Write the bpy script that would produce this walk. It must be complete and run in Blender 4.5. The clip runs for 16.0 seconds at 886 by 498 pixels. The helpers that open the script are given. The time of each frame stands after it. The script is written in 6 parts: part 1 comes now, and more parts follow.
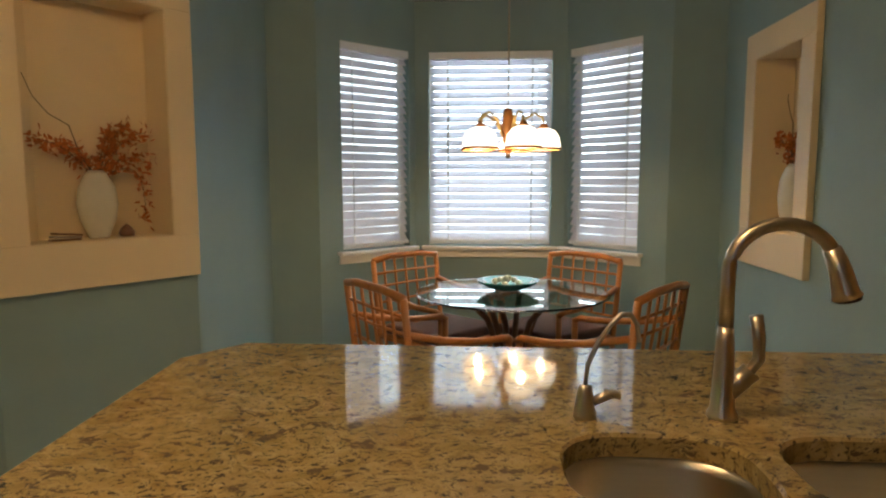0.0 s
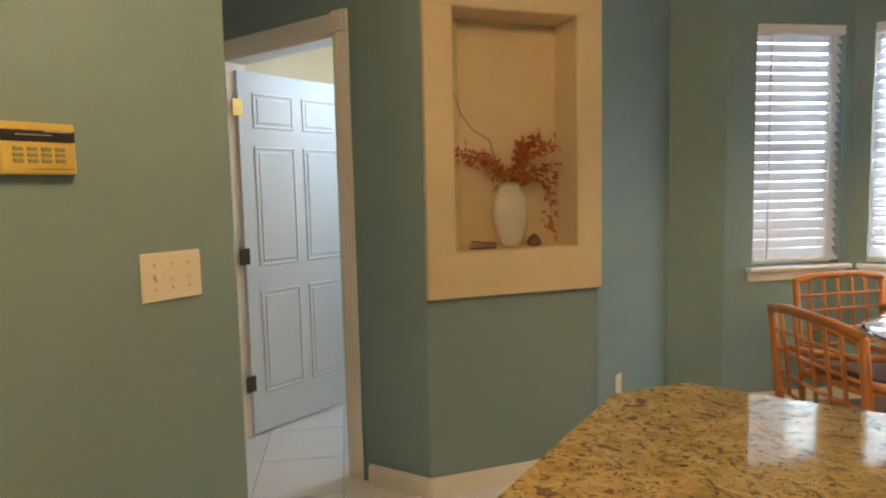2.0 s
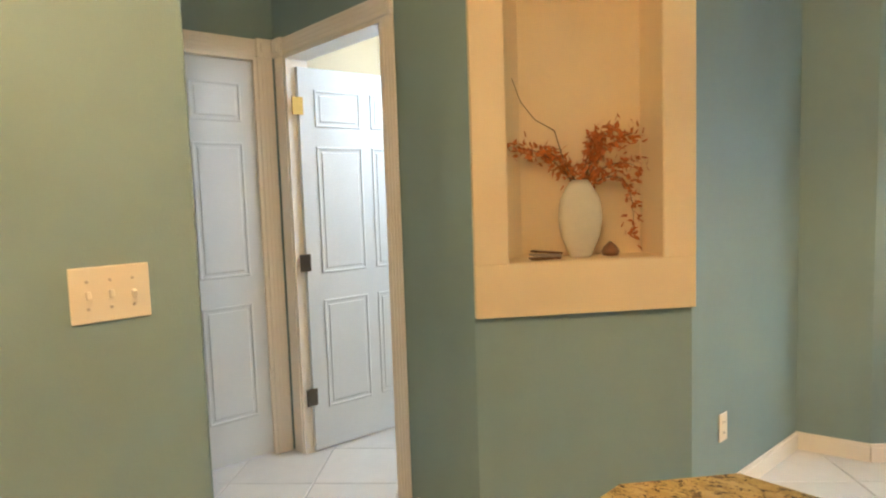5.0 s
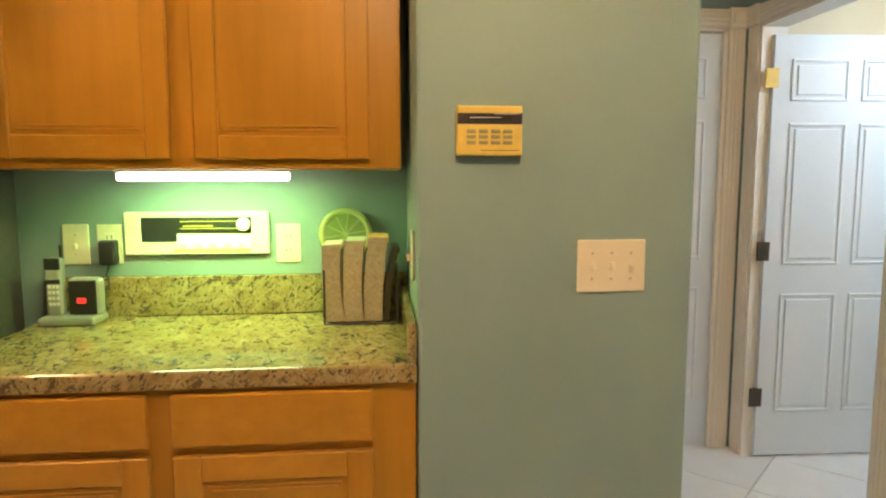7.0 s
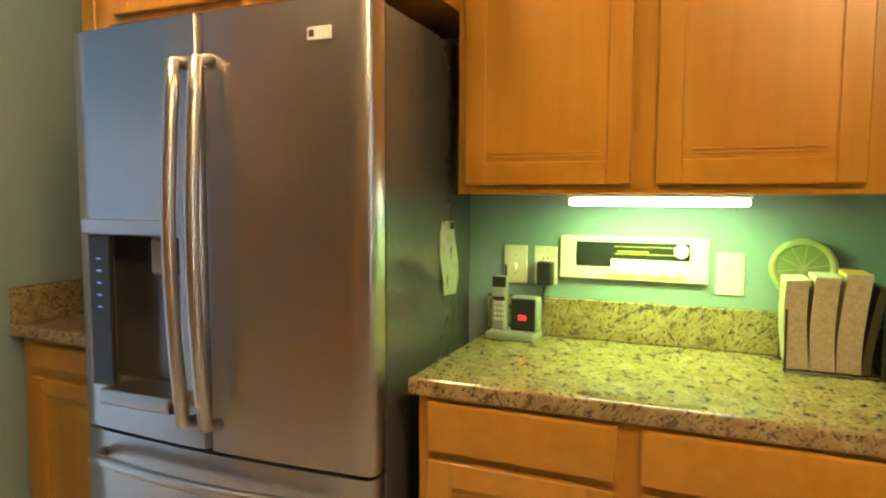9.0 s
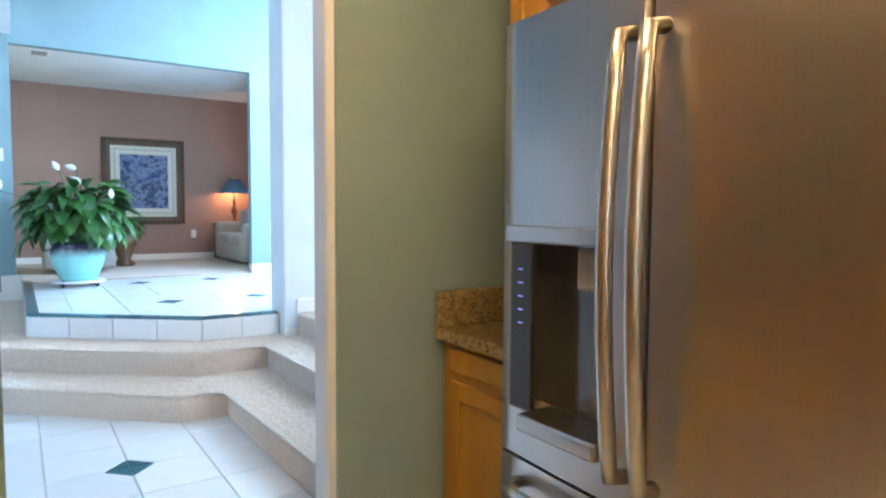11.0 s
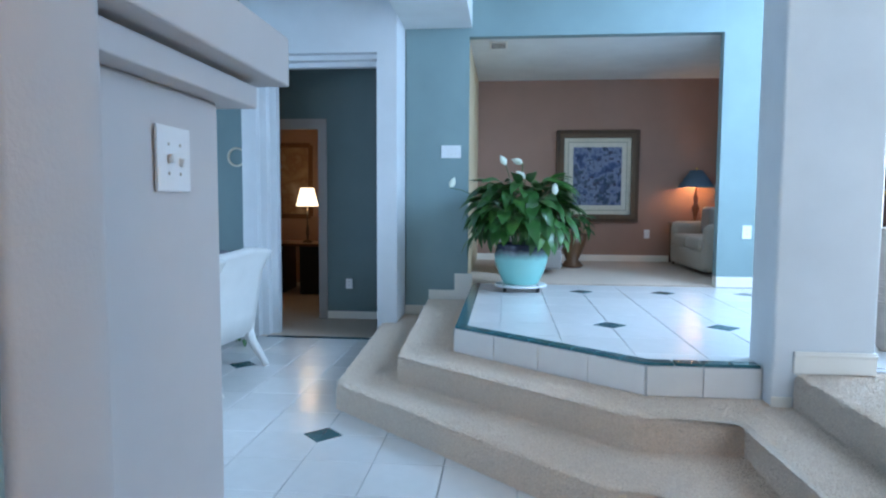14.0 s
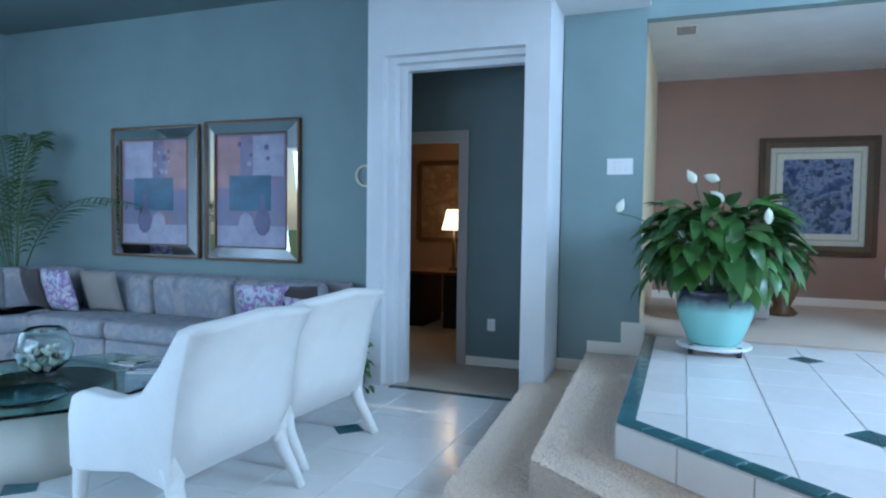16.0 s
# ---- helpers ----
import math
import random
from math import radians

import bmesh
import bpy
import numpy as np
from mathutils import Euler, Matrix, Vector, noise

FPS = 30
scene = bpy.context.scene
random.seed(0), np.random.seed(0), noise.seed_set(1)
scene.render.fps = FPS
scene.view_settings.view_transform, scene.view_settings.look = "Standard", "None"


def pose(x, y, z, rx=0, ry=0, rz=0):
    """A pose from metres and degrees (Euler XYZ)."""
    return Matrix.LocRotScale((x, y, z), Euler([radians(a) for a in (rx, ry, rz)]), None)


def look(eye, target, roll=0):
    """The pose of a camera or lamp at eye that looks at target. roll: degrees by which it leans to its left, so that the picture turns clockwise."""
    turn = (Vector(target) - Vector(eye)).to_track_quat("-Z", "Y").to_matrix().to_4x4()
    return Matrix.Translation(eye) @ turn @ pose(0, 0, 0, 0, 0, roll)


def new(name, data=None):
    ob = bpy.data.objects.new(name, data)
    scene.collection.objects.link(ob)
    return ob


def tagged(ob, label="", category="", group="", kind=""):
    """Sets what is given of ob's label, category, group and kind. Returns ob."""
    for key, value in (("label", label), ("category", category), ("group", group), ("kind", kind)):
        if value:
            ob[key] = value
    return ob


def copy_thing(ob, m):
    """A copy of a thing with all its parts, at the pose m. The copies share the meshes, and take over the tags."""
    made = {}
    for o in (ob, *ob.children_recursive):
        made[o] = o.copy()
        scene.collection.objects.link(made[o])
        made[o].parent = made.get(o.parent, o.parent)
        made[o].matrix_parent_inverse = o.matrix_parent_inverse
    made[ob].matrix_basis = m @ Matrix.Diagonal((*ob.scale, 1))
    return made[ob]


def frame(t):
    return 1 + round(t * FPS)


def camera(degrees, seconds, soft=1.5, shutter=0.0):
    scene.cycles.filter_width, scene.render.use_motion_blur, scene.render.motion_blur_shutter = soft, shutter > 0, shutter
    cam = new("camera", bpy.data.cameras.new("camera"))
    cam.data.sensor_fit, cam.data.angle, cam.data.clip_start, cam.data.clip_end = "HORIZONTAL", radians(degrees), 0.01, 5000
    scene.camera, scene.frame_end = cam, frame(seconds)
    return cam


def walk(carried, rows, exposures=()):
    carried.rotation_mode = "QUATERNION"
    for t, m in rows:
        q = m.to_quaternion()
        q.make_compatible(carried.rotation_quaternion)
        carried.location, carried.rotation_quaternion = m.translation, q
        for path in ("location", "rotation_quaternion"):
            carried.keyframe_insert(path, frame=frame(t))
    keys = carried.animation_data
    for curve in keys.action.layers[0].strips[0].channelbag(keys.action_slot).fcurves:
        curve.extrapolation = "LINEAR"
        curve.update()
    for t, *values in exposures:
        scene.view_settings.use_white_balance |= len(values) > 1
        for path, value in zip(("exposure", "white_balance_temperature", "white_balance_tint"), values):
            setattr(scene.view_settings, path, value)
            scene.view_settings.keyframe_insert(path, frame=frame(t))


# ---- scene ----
cam = camera(69.7, 16.0, soft=2.2)

PATH = [
    (0, (0.246, 0.165, 1.356), (0.101, 2.148, 1.143), -0.1),
    (0.5, (0.155, 0.209, 1.362), (-0.256, 2.155, 1.154), -0.8),
    (1, (0.064, 0.24, 1.365), (-0.639, 2.102, 1.171), -1.5),
    (1.5, (0.021, 0.249, 1.38), (-0.955, 1.983, 1.185), -1.1),
    (2, (-0.003, 0.329, 1.379), (-1.184, 1.932, 1.191), -1.3),
    (2.5, (0.006, 0.43, 1.385), (-1.364, 1.878, 1.22), -1.7),
    (3, (0.026, 0.533, 1.396), (-1.392, 1.937, 1.258), -2.3),
    (3.2, (0.018, 0.573, 1.395), (-1.394, 1.983, 1.259), -2.2),
    (5.5, (0.012, 0.867, 1.361), (-1.572, 2.069, 1.148), -1.7),
    (6, (-0.015, 0.811, 1.357), (-1.801, 1.684, 1.137), -1.9),
    (6.5, (-0.054, 0.762, 1.365), (-1.98, 1.256, 1.152), -0.6),
    (7, (-0.085, 0.684, 1.376), (-2.064, 0.87, 1.159), -0.1),
    (7.5, (-0.107, 0.586, 1.385), (-2.093, 0.488, 1.168), -0.7),
    (8, (-0.116, 0.495, 1.395), (-2.071, 0.127, 1.191), 0.0),
    (8.2, (-0.118, 0.454, 1.397), (-2.051, -0.018, 1.198), 0.0),
    (10.3, (-0.155, 0.137, 1.378), (-1.703, -1.122, 1.247), -0.7),
    (10.5, (-0.21, 0.096, 1.387), (-1.66, -1.276, 1.249), -1.2),
    (11, (-0.329, -0.033, 1.371), (-1.442, -1.69, 1.246), 0.3),
    (11.5, (-0.416, -0.226, 1.367), (-1.229, -2.047, 1.225), 0.2),
    (12, (-0.486, -0.479, 1.382), (-1.059, -2.39, 1.236), -0.7),
    (12.5, (-0.556, -0.711, 1.383), (-0.911, -2.674, 1.244), -0.7),
    (13, (-0.641, -0.961, 1.382), (-0.737, -2.952, 1.227), 2.0),
    (13.5, (-0.677, -1.266, 1.381), (-0.552, -3.254, 1.211), 0.8),
    (14, (-0.717, -1.567, 1.394), (-0.524, -3.552, 1.247), 0.3),
    (14.5, (-0.791, -1.904, 1.401), (-0.494, -3.879, 1.287), 2.3),
    (15, (-0.821, -2.179, 1.403), (-0.367, -4.124, 1.312), 1.5),
    (15.5, (-0.715, -2.564, 1.427), (-0.138, -4.477, 1.332), 1.0),
    (16, (-0.648, -2.866, 1.473), (0.057, -4.735, 1.378), 0.8),
]
walk(cam, [(t, look(eye, target, roll)) for t, eye, target, roll in PATH],
     exposures=[(0.0, -0.25), (1.0, -0.35), (1.5, -0.1), (2.0, 0.3), (3.0, 0.68), (5.5, 1.1), (6.5, 1.05), (7.0, 0.8), (8.2, 0.58), (10.3, 1.65), (11.0, 1.05), (11.5, 0.75), (12.5, 0.38), (13.5, 0.15), (16.0, 0.16)])

# ---- light ----
world = bpy.data.worlds.new("sky")
scene.world = world
world.use_nodes = True
wn = world.node_tree.nodes
sky = wn.new("ShaderNodeTexSky")
sky.sky_type = "NISHITA"
sky.sun_disc = False
sky.sun_elevation, sky.sun_rotation = radians(48), radians(200)
wn["Background"].inputs["Strength"].default_value = 0.10
world.node_tree.links.new(sky.outputs["Color"], wn["Background"].inputs["Color"])


def lamp(name, kind, place, target, watts, colour, size=0.1, size_y=None):
    data = bpy.data.lights.new(name, kind)
    data.energy, data.color = watts, colour
    if kind == "AREA":
        data.shape, data.size, data.size_y = "RECTANGLE", size, size_y or size
    elif kind == "POINT":
        data.shadow_soft_size = size
    ob = new(name, data)
    ob.matrix_world = look(place, target)
    return ob


DAY, WARM, TUBE = (0.40, 0.65, 1.0), (1.0, 0.66, 0.31), (0.52, 1.0, 0.20)
sun = bpy.data.lights.new("sun", "SUN")
sun.energy, sun.angle, sun.color = 2.0, radians(0.5), (1.0, 0.95, 0.88)
new("sun", sun).matrix_world = look((0, 0, 9), (1.2, 3.0, 0))
# daylight in the openings
for wx in (2.15, 3.6, 5.05):
    lamp("daylight_family_window", "AREA", (wx, -2.46, 1.65), (wx, -6.4, 0.0), 40, DAY, 1.2, 2.2)
lamp("daylight_side_windows", "AREA", (6.9, -5.0, 1.7), (0, -5.0, 1.0), 50, DAY, 3.0, 2.2)
lamp("daylight_entry", "AREA", (-4.75, -6.2, 2.8), (-2.0, -7.5, 0.0), 370, DAY, 1.9, 2.8)
# fill added to brighten column and steps, from an unseen, assumed opening
lamp("daylight_foyer_fill", "AREA", (-3.6, -2.4, 2.3), (-3.0, -6.4, 0.2), 44, (0.63, 0.80, 1.0), 1.9, 2.4)
lamp("daylight_living_room", "AREA", (-3.7, -9.4, 2.0), (-1.0, -9.6, 0.6), 11, DAY, 1.4, 1.6)
lamp("daylight_bay", "AREA", (0.25, 5.25, 1.6), (0.25, 0, 1.2), 62, (0.72, 0.88, 1.0), 1.8, 1.4)
lamp("daylight_utility_room", "AREA", (-2.1, 3.6, 2.1), (-3.0, 2.9, 1.2), 13, (0.72, 0.86, 1.0), 0.6, 0.8)
# lamps of the house
lamp("kitchen_ceiling_lamp_light", "POINT", (-0.2, 0.9, 2.5), (-0.2, 0.9, 0), 42, WARM, 0.12)
lamp("kitchen_back_lamp_light", "POINT", (-0.95, -0.85, 2.52), (-0.95, -0.85, 0), 20, WARM, 0.12)
lamp("under_cabinet_light", "AREA", (-1.93, 0.19, 1.365), (-1.98, 0.19, 0.9), 3.4, TUBE, 0.42, 0.06)

# ---- materials ----


class Mat:
    """A small builder of node materials."""

    def __init__(self, name, rough=0.5, metal=0.0, spec=0.5):
        self.m = bpy.data.materials.new(name)
        self.m.use_nodes = True
        self.t = self.m.node_tree
        self.b = self.t.nodes["Principled BSDF"]
        self.b.inputs["Roughness"].default_value = rough
        self.b.inputs["Metallic"].default_value = metal
        self.b.inputs["Specular IOR Level"].default_value = spec
        self.co = self.t.nodes.new("ShaderNodeTexCoord").outputs["Object"]

    def node(self, kind, **inputs):
        n = self.t.nodes.new(kind)
        for k, v in inputs.items():
            n.inputs[k.replace("_", " ")].default_value = v
        return n

    def link(self, a, b):
        self.t.links.new(a, b)

    def scaled(self, scale):
        mp = self.node("ShaderNodeMapping")
        mp.inputs["Scale"].default_value = scale
        self.link(self.co, mp.inputs["Vector"])
        return mp.outputs["Vector"]

    def noise(self, scale, detail=4.0, vec=None, rough=0.55):
        n = self.node("ShaderNodeTexNoise", Scale=scale, Detail=detail, Roughness=rough)
        self.link(vec or self.co, n.inputs["Vector"])
        return n.outputs["Fac"]

    def ramp(self, fac, stops):
        r = self.node("ShaderNodeValToRGB")
        e = r.color_ramp.elements
        while len(e) < len(stops):
            e.new(0.5)
        for el, (p, c) in zip(e, stops):
            el.position, el.color = p, (*c, 1)
        self.link(fac, r.inputs["Fac"])
        return r.outputs["Color"]

    def mix(self, fac, a, b, mode="MIX"):
        m = self.t.nodes.new("ShaderNodeMixRGB")
        m.blend_type = mode
        for i, v in zip(m.inputs, (fac, a, b)):
            if isinstance(v, (int, float)):
                i.default_value = v
            elif isinstance(v, tuple):
                i.default_value = (*v, 1)
            else:
                self.link(v, i)
        return m.outputs["Color"]

    def base(self, c):
        if isinstance(c, tuple):
            self.b.inputs["Base Color"].default_value = (*c, 1)
        else:
            self.link(c, self.b.inputs["Base Color"])
        return self

    def bump(self, fac, strength=0.2, dist=0.01):
        n = self.node("ShaderNodeBump", Strength=strength, Distance=dist)
        self.link(fac, n.inputs["Height"])
        self.link(n.outputs["Normal"], self.b.inputs["Normal"])
        return self

    def rough(self, fac, lo, hi):
        n = self.t.nodes.new("ShaderNodeMapRange")
        n.inputs["To Min"].default_value, n.inputs["To Max"].default_value = lo, hi
        self.link(fac, n.inputs["Value"])
        self.link(n.outputs["Result"], self.b.inputs["Roughness"])
        return self

    def glow(self, c, s):
        self.b.inputs["Emission Color"].default_value = (*c, 1)
        self.b.inputs["Emission Strength"].default_value = s
        return self


def shade(c, k):
    return tuple(v * k for v in c)


def paint(name, c, rough=0.6, orange=True):
    w = Mat(name, rough)
    n = w.noise(1.7, 5)
    w.base(w.ramp(n, [(0.3, shade(c, 0.93)), (0.7, shade(c, 1.06))]))
    if orange:
        w.bump(w.noise(140, 3), 0.12, 0.004)
    return w.m


def plain(name, c, rough=0.5, metal=0.0, vary=0.08, scale=30, bump=0.0):
    w = Mat(name, rough, metal)
    n = w.noise(scale, 4)
    w.base(w.ramp(n, [(0.25, shade(c, 1 - vary)), (0.75, shade(c, 1 + vary))]))
    if bump:
        w.bump(n, bump, 0.004)
    return w.m


M_TEAL = paint("sage_teal_wall_paint", (0.228, 0.322, 0.326))
# the wall teal darkened, with shade of ceiling and passage in its colour
M_TEAL_SHADED = paint("dusky_teal_wall_paint", (0.13, 0.185, 0.19))
M_CREAM = paint("cream_frame_paint", (0.76, 0.61, 0.39), 0.5)
M_WHITE = paint("white_wall_paint", (0.72, 0.73, 0.74), 0.6)
# wall white lowered to carry the shade on half wall and passage end
M_WHITE_SHADED = paint("pale_greige_wall_paint", (0.58, 0.55, 0.545), 0.6)
M_TRIM = plain("white_trim_enamel", (0.88, 0.82, 0.74), 0.35, vary=0.03, scale=4)
M_CEIL = paint("white_ceiling_paint", (0.78, 0.79, 0.78), 0.8)
M_BROWN = paint("taupe_wall_paint", (0.36, 0.215, 0.165), 0.6)
M_DOOR = plain("white_door_enamel", (0.70, 0.74, 0.78), 0.38, vary=0.03, scale=3)
M_BRASS = plain("brass", (0.62, 0.42, 0.14), 0.3, 1.0)
M_NICKEL = plain("brushed_nickel", (0.56, 0.50, 0.42), 0.28, 1.0, 0.05, 60)
M_HANDLE = plain("satin_steel_bar", (0.60, 0.57, 0.53), 0.3, 1.0, 0.04, 60)
M_BLACK = plain("black_plastic", (0.02, 0.02, 0.022), 0.4)
M_IVORY = plain("ivory_plastic", (0.80, 0.72, 0.58), 0.35, vary=0.02)
M_PLATE = plain("white_plastic_plate", (0.82, 0.82, 0.82), 0.35, vary=0.02)
M_GROUT = plain("tile_grout", (0.52, 0.52, 0.52), 0.85)
M_DKMETAL = plain("dark_metal", (0.10, 0.085, 0.07), 0.42, 0.8)
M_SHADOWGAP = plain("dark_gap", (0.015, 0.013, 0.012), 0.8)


def wood(name, a, b, axis=2, rough=0.32):
    w = Mat(name, rough)
    s = [22, 22, 22]
    s[axis] = 1.6
    n = w.noise(1.0, 6, w.scaled(s))
    big = w.noise(2.2, 3)
    c = w.ramp(n, [(0.28, a), (0.72, b)])
    w.base(w.mix(0.35, c, w.ramp(big, [(0.3, shade(a, 0.8)), (0.7, shade(b, 1.1))])))
    w.bump(n, 0.06, 0.002)
    w.rough(big, rough - 0.05, rough + 0.1)
    return w.m


M_MAPLE = wood("honey_maple_upright_grain", (0.38, 0.172, 0.012), (0.51, 0.25, 0.028))
M_MAPLE_H = wood("honey_maple_level_grain", (0.40, 0.182, 0.013), (0.53, 0.26, 0.03), 1)
M_RATTAN = wood("rattan_cane", (0.40, 0.14, 0.035), (0.58, 0.24, 0.07), 2, 0.35)
M_DARKWOOD = wood("dark_wood", (0.10, 0.045, 0.02), (0.18, 0.085, 0.04))
M_ENTRY = wood("maroon_stained_door", (0.035, 0.012, 0.012), (0.06, 0.022, 0.02))


def granite(name):
    w = Mat(name, 0.06, spec=0.38)
    v = w.node("ShaderNodeTexVoronoi", Scale=60.0)
    warp = w.noise(9, 5)
    vec = w.mix(0.16, w.co, warp)
    stretched = w.node("ShaderNodeMapping")
    stretched.inputs["Scale"].default_value = (0.55, 1.0, 1.0)
    stretched.inputs["Rotation"].default_value = (0, 0, 0.5)
    w.link(vec, stretched.inputs["Vector"])
    fine = w.noise(125, 5, stretched.outputs["Vector"], 0.65)
    mid = w.noise(34, 4, stretched.outputs["Vector"], 0.6)
    large = w.noise(7, 4)
    c = w.ramp(mid, [(0.25, (0.155, 0.098, 0.036)), (0.5, (0.33, 0.25, 0.108)), (0.75, (0.47, 0.39, 0.21))])
    c = w.mix(0.35, c, w.ramp(large, [(0.3, (0.22, 0.145, 0.052)), (0.7, (0.40, 0.33, 0.17))]))
    spots = w.ramp(fine, [(0.40, (1, 1, 1)), (0.455, (0, 0, 0))])
    c = w.mix(spots, c, (0.055, 0.045, 0.04))
    blots = w.ramp(w.noise(42, 3, stretched.outputs["Vector"], 0.5), [(0.60, (0, 0, 0)), (0.65, (1, 1, 1))])
    c = w.mix(blots, c, (0.115, 0.085, 0.055))
    w.base(c)
    return w.m


M_GRANITE = granite("speckled_gold_granite")


def steel(name, c=(0.50, 0.47, 0.44), axis=2, rough=0.3):
    w = Mat(name, rough, 1.0)
    s = [300, 300, 300]
    s[axis] = 3
    n = w.noise(1.0, 3, w.scaled(s))
    w.base(w.ramp(n, [(0.3, shade(c, 0.97)), (0.7, shade(c, 1.03))]))
    w.rough(n, rough - 0.01, rough + 0.03)
    return w.m


M_STEEL = steel("brushed_stainless_steel")
M_SINK = steel("sink_steel", (0.62, 0.58, 0.51), 0, 0.3)
M_FRIDGE_SIDE = plain("fridge_side_enamel", (0.15, 0.15, 0.145), 0.16, 0.5)


def tile_mat(name, c, rough=0.14, vary=0.05):
    w = Mat(name, rough)
    oi = w.t.nodes.new("ShaderNodeObjectInfo").outputs["Random"]
    a = w.ramp(oi, [(0.0, shade(c, 1 - vary)), (1.0, shade(c, 1 + vary))])
    n = w.noise(9, 5)
    w.base(w.mix(0.3, a, w.ramp(n, [(0.3, shade(c, 0.88)), (0.7, shade(c, 1.05))])))
    w.rough(n, rough, rough + 0.05)
    return w.m


M_FTILE = tile_mat("white_glazed_floor_tile", (0.80, 0.78, 0.76), 0.2)
M_RISER = tile_mat("white_riser_tile", (0.74, 0.71, 0.68), 0.3)
M_DIAMOND = tile_mat("teal_glazed_inset", (0.035, 0.13, 0.15), 0.15, 0.25)
M_BRICK = tile_mat("tumbled_travertine", (0.29, 0.185, 0.095), 0.8, 0.16)
M_BRICKD = tile_mat("brown_travertine_inset", (0.19, 0.11, 0.055), 0.7, 0.12)


def carpet(name, c):
    w = Mat(name, 0.95, spec=0.1)
    n = w.noise(150, 3)
    k = w.noise(55, 4)
    big = w.noise(3, 3)
    col = w.ramp(n, [(0.3, shade(c, 0.72)), (0.7, shade(c, 1.18))])
    w.base(w.mix(0.3, col, w.ramp(big, [(0.3, shade(c, 0.85)), (0.7, shade(c, 1.1))])))
    h = w.mix(0.5, n, k)
    w.bump(h, 1.0, 0.035)
    w.b.inputs["Sheen Weight"].default_value = 0.3
    return w.m


M_CARPET = carpet("beige_cut_pile_carpet", (0.80, 0.64, 0.51))


def fabric(name, c, scale=350, bump=0.3, rough=0.9):
    w = Mat(name, rough, spec=0.2)
    n = w.noise(scale, 2)
    big = w.noise(5, 3)
    w.base(w.mix(0.4, w.ramp(n, [(0.3, shade(c, 0.85)), (0.7, shade(c, 1.1))]), w.ramp(big, [(0.3, shade(c, 0.92)), (0.7, shade(c, 1.06))])))
    w.bump(n, bump, 0.003)
    w.b.inputs["Sheen Weight"].default_value = 0.2
    return w.m


M_CHAIR = fabric("white_woven_upholstery", (0.84, 0.83, 0.80))
M_BROWNSEAT = fabric("brown_seat_fabric", (0.14, 0.065, 0.045))
M_TAUPE = fabric("taupe_cushion", (0.30, 0.27, 0.25))
M_DARKPILLOW = fabric("brown_cushion", (0.075, 0.06, 0.06))
M_BEIGESOFA = fabric("beige_sofa_fabric", (0.42, 0.37, 0.31))
M_SKIRT = fabric("ivory_pedestal_cloth", (0.70, 0.66, 0.58))


def brushed_print(name, cols, scale=5):
    w = Mat(name, 0.88, spec=0.2)
    n = w.noise(1.0, 5, w.scaled((scale * 1.1, scale * 1.1, scale * 0.9)))
    stops = [(0.3 + 0.4 * i / (len(cols) - 1), c) for i, c in enumerate(cols)]
    w.base(w.ramp(n, stops))
    w.bump(w.noise(300, 2), 0.25, 0.003)
    return w.m


M_SOFA = brushed_print("grey_watercolour_upholstery", [(0.42, 0.41, 0.43), (0.27, 0.30, 0.34), (0.40, 0.37, 0.37), (0.22, 0.25, 0.30)])
M_FLORAL = brushed_print("lilac_blue_floral_print", [(0.10, 0.28, 0.42), (0.62, 0.60, 0.66), (0.24, 0.12, 0.34), (0.60, 0.62, 0.62), (0.08, 0.24, 0.30)], 9)


def glass(name, c=(1, 1, 1), rough=0.0):
    w = Mat(name, rough)
    w.b.inputs["Transmission Weight"].default_value = 1.0
    w.b.inputs["IOR"].default_value = 1.45
    w.base(c)
    return w.m


M_GLASS = glass("clear_glass", (0.86, 0.95, 0.93))
M_AQUAGLASS = glass("aqua_glass", (0.35, 0.75, 0.82))
M_MIRROR = plain("bevelled_mirror", (0.86, 0.87, 0.87), 0.02, 1.0, 0.01)
M_TEALBOWL = plain("teal_glazed_bowl", (0.03, 0.16, 0.16), 0.15)


def leaf_mat(name, c):
    w = Mat(name, 0.35)
    oi = w.t.nodes.new("ShaderNodeObjectInfo").outputs["Random"]
    a = w.ramp(oi, [(0, shade(c, 0.6)), (0.6, c), (1, (c[0] * 2.2, c[1] * 1.5, c[2] * 1.2))])
    w.base(w.mix(0.3, a, w.ramp(w.noise(20, 3), [(0.3, shade(c, 0.6)), (0.7, shade(c, 1.4))])))
    w.b.inputs["Transmission Weight"].default_value = 0.0
    w.b.inputs["Subsurface Weight"].default_value = 0.0
    return w.m


M_LEAF = leaf_mat("deep_green_leaf", (0.035, 0.125, 0.028))
M_PALM = leaf_mat("palm_green", (0.07, 0.14, 0.05))
M_SPATHE = plain("white_spathe", (0.75, 0.78, 0.66), 0.5)
M_RUST = plain("dried_rust_leaf", (0.45, 0.135, 0.03), 0.7, vary=0.5, scale=60)
M_TWIG = plain("twig", (0.10, 0.055, 0.03), 0.8)


def emit(name, c, s):
    return Mat(name, 0.5).base(c).glow(c, s).m


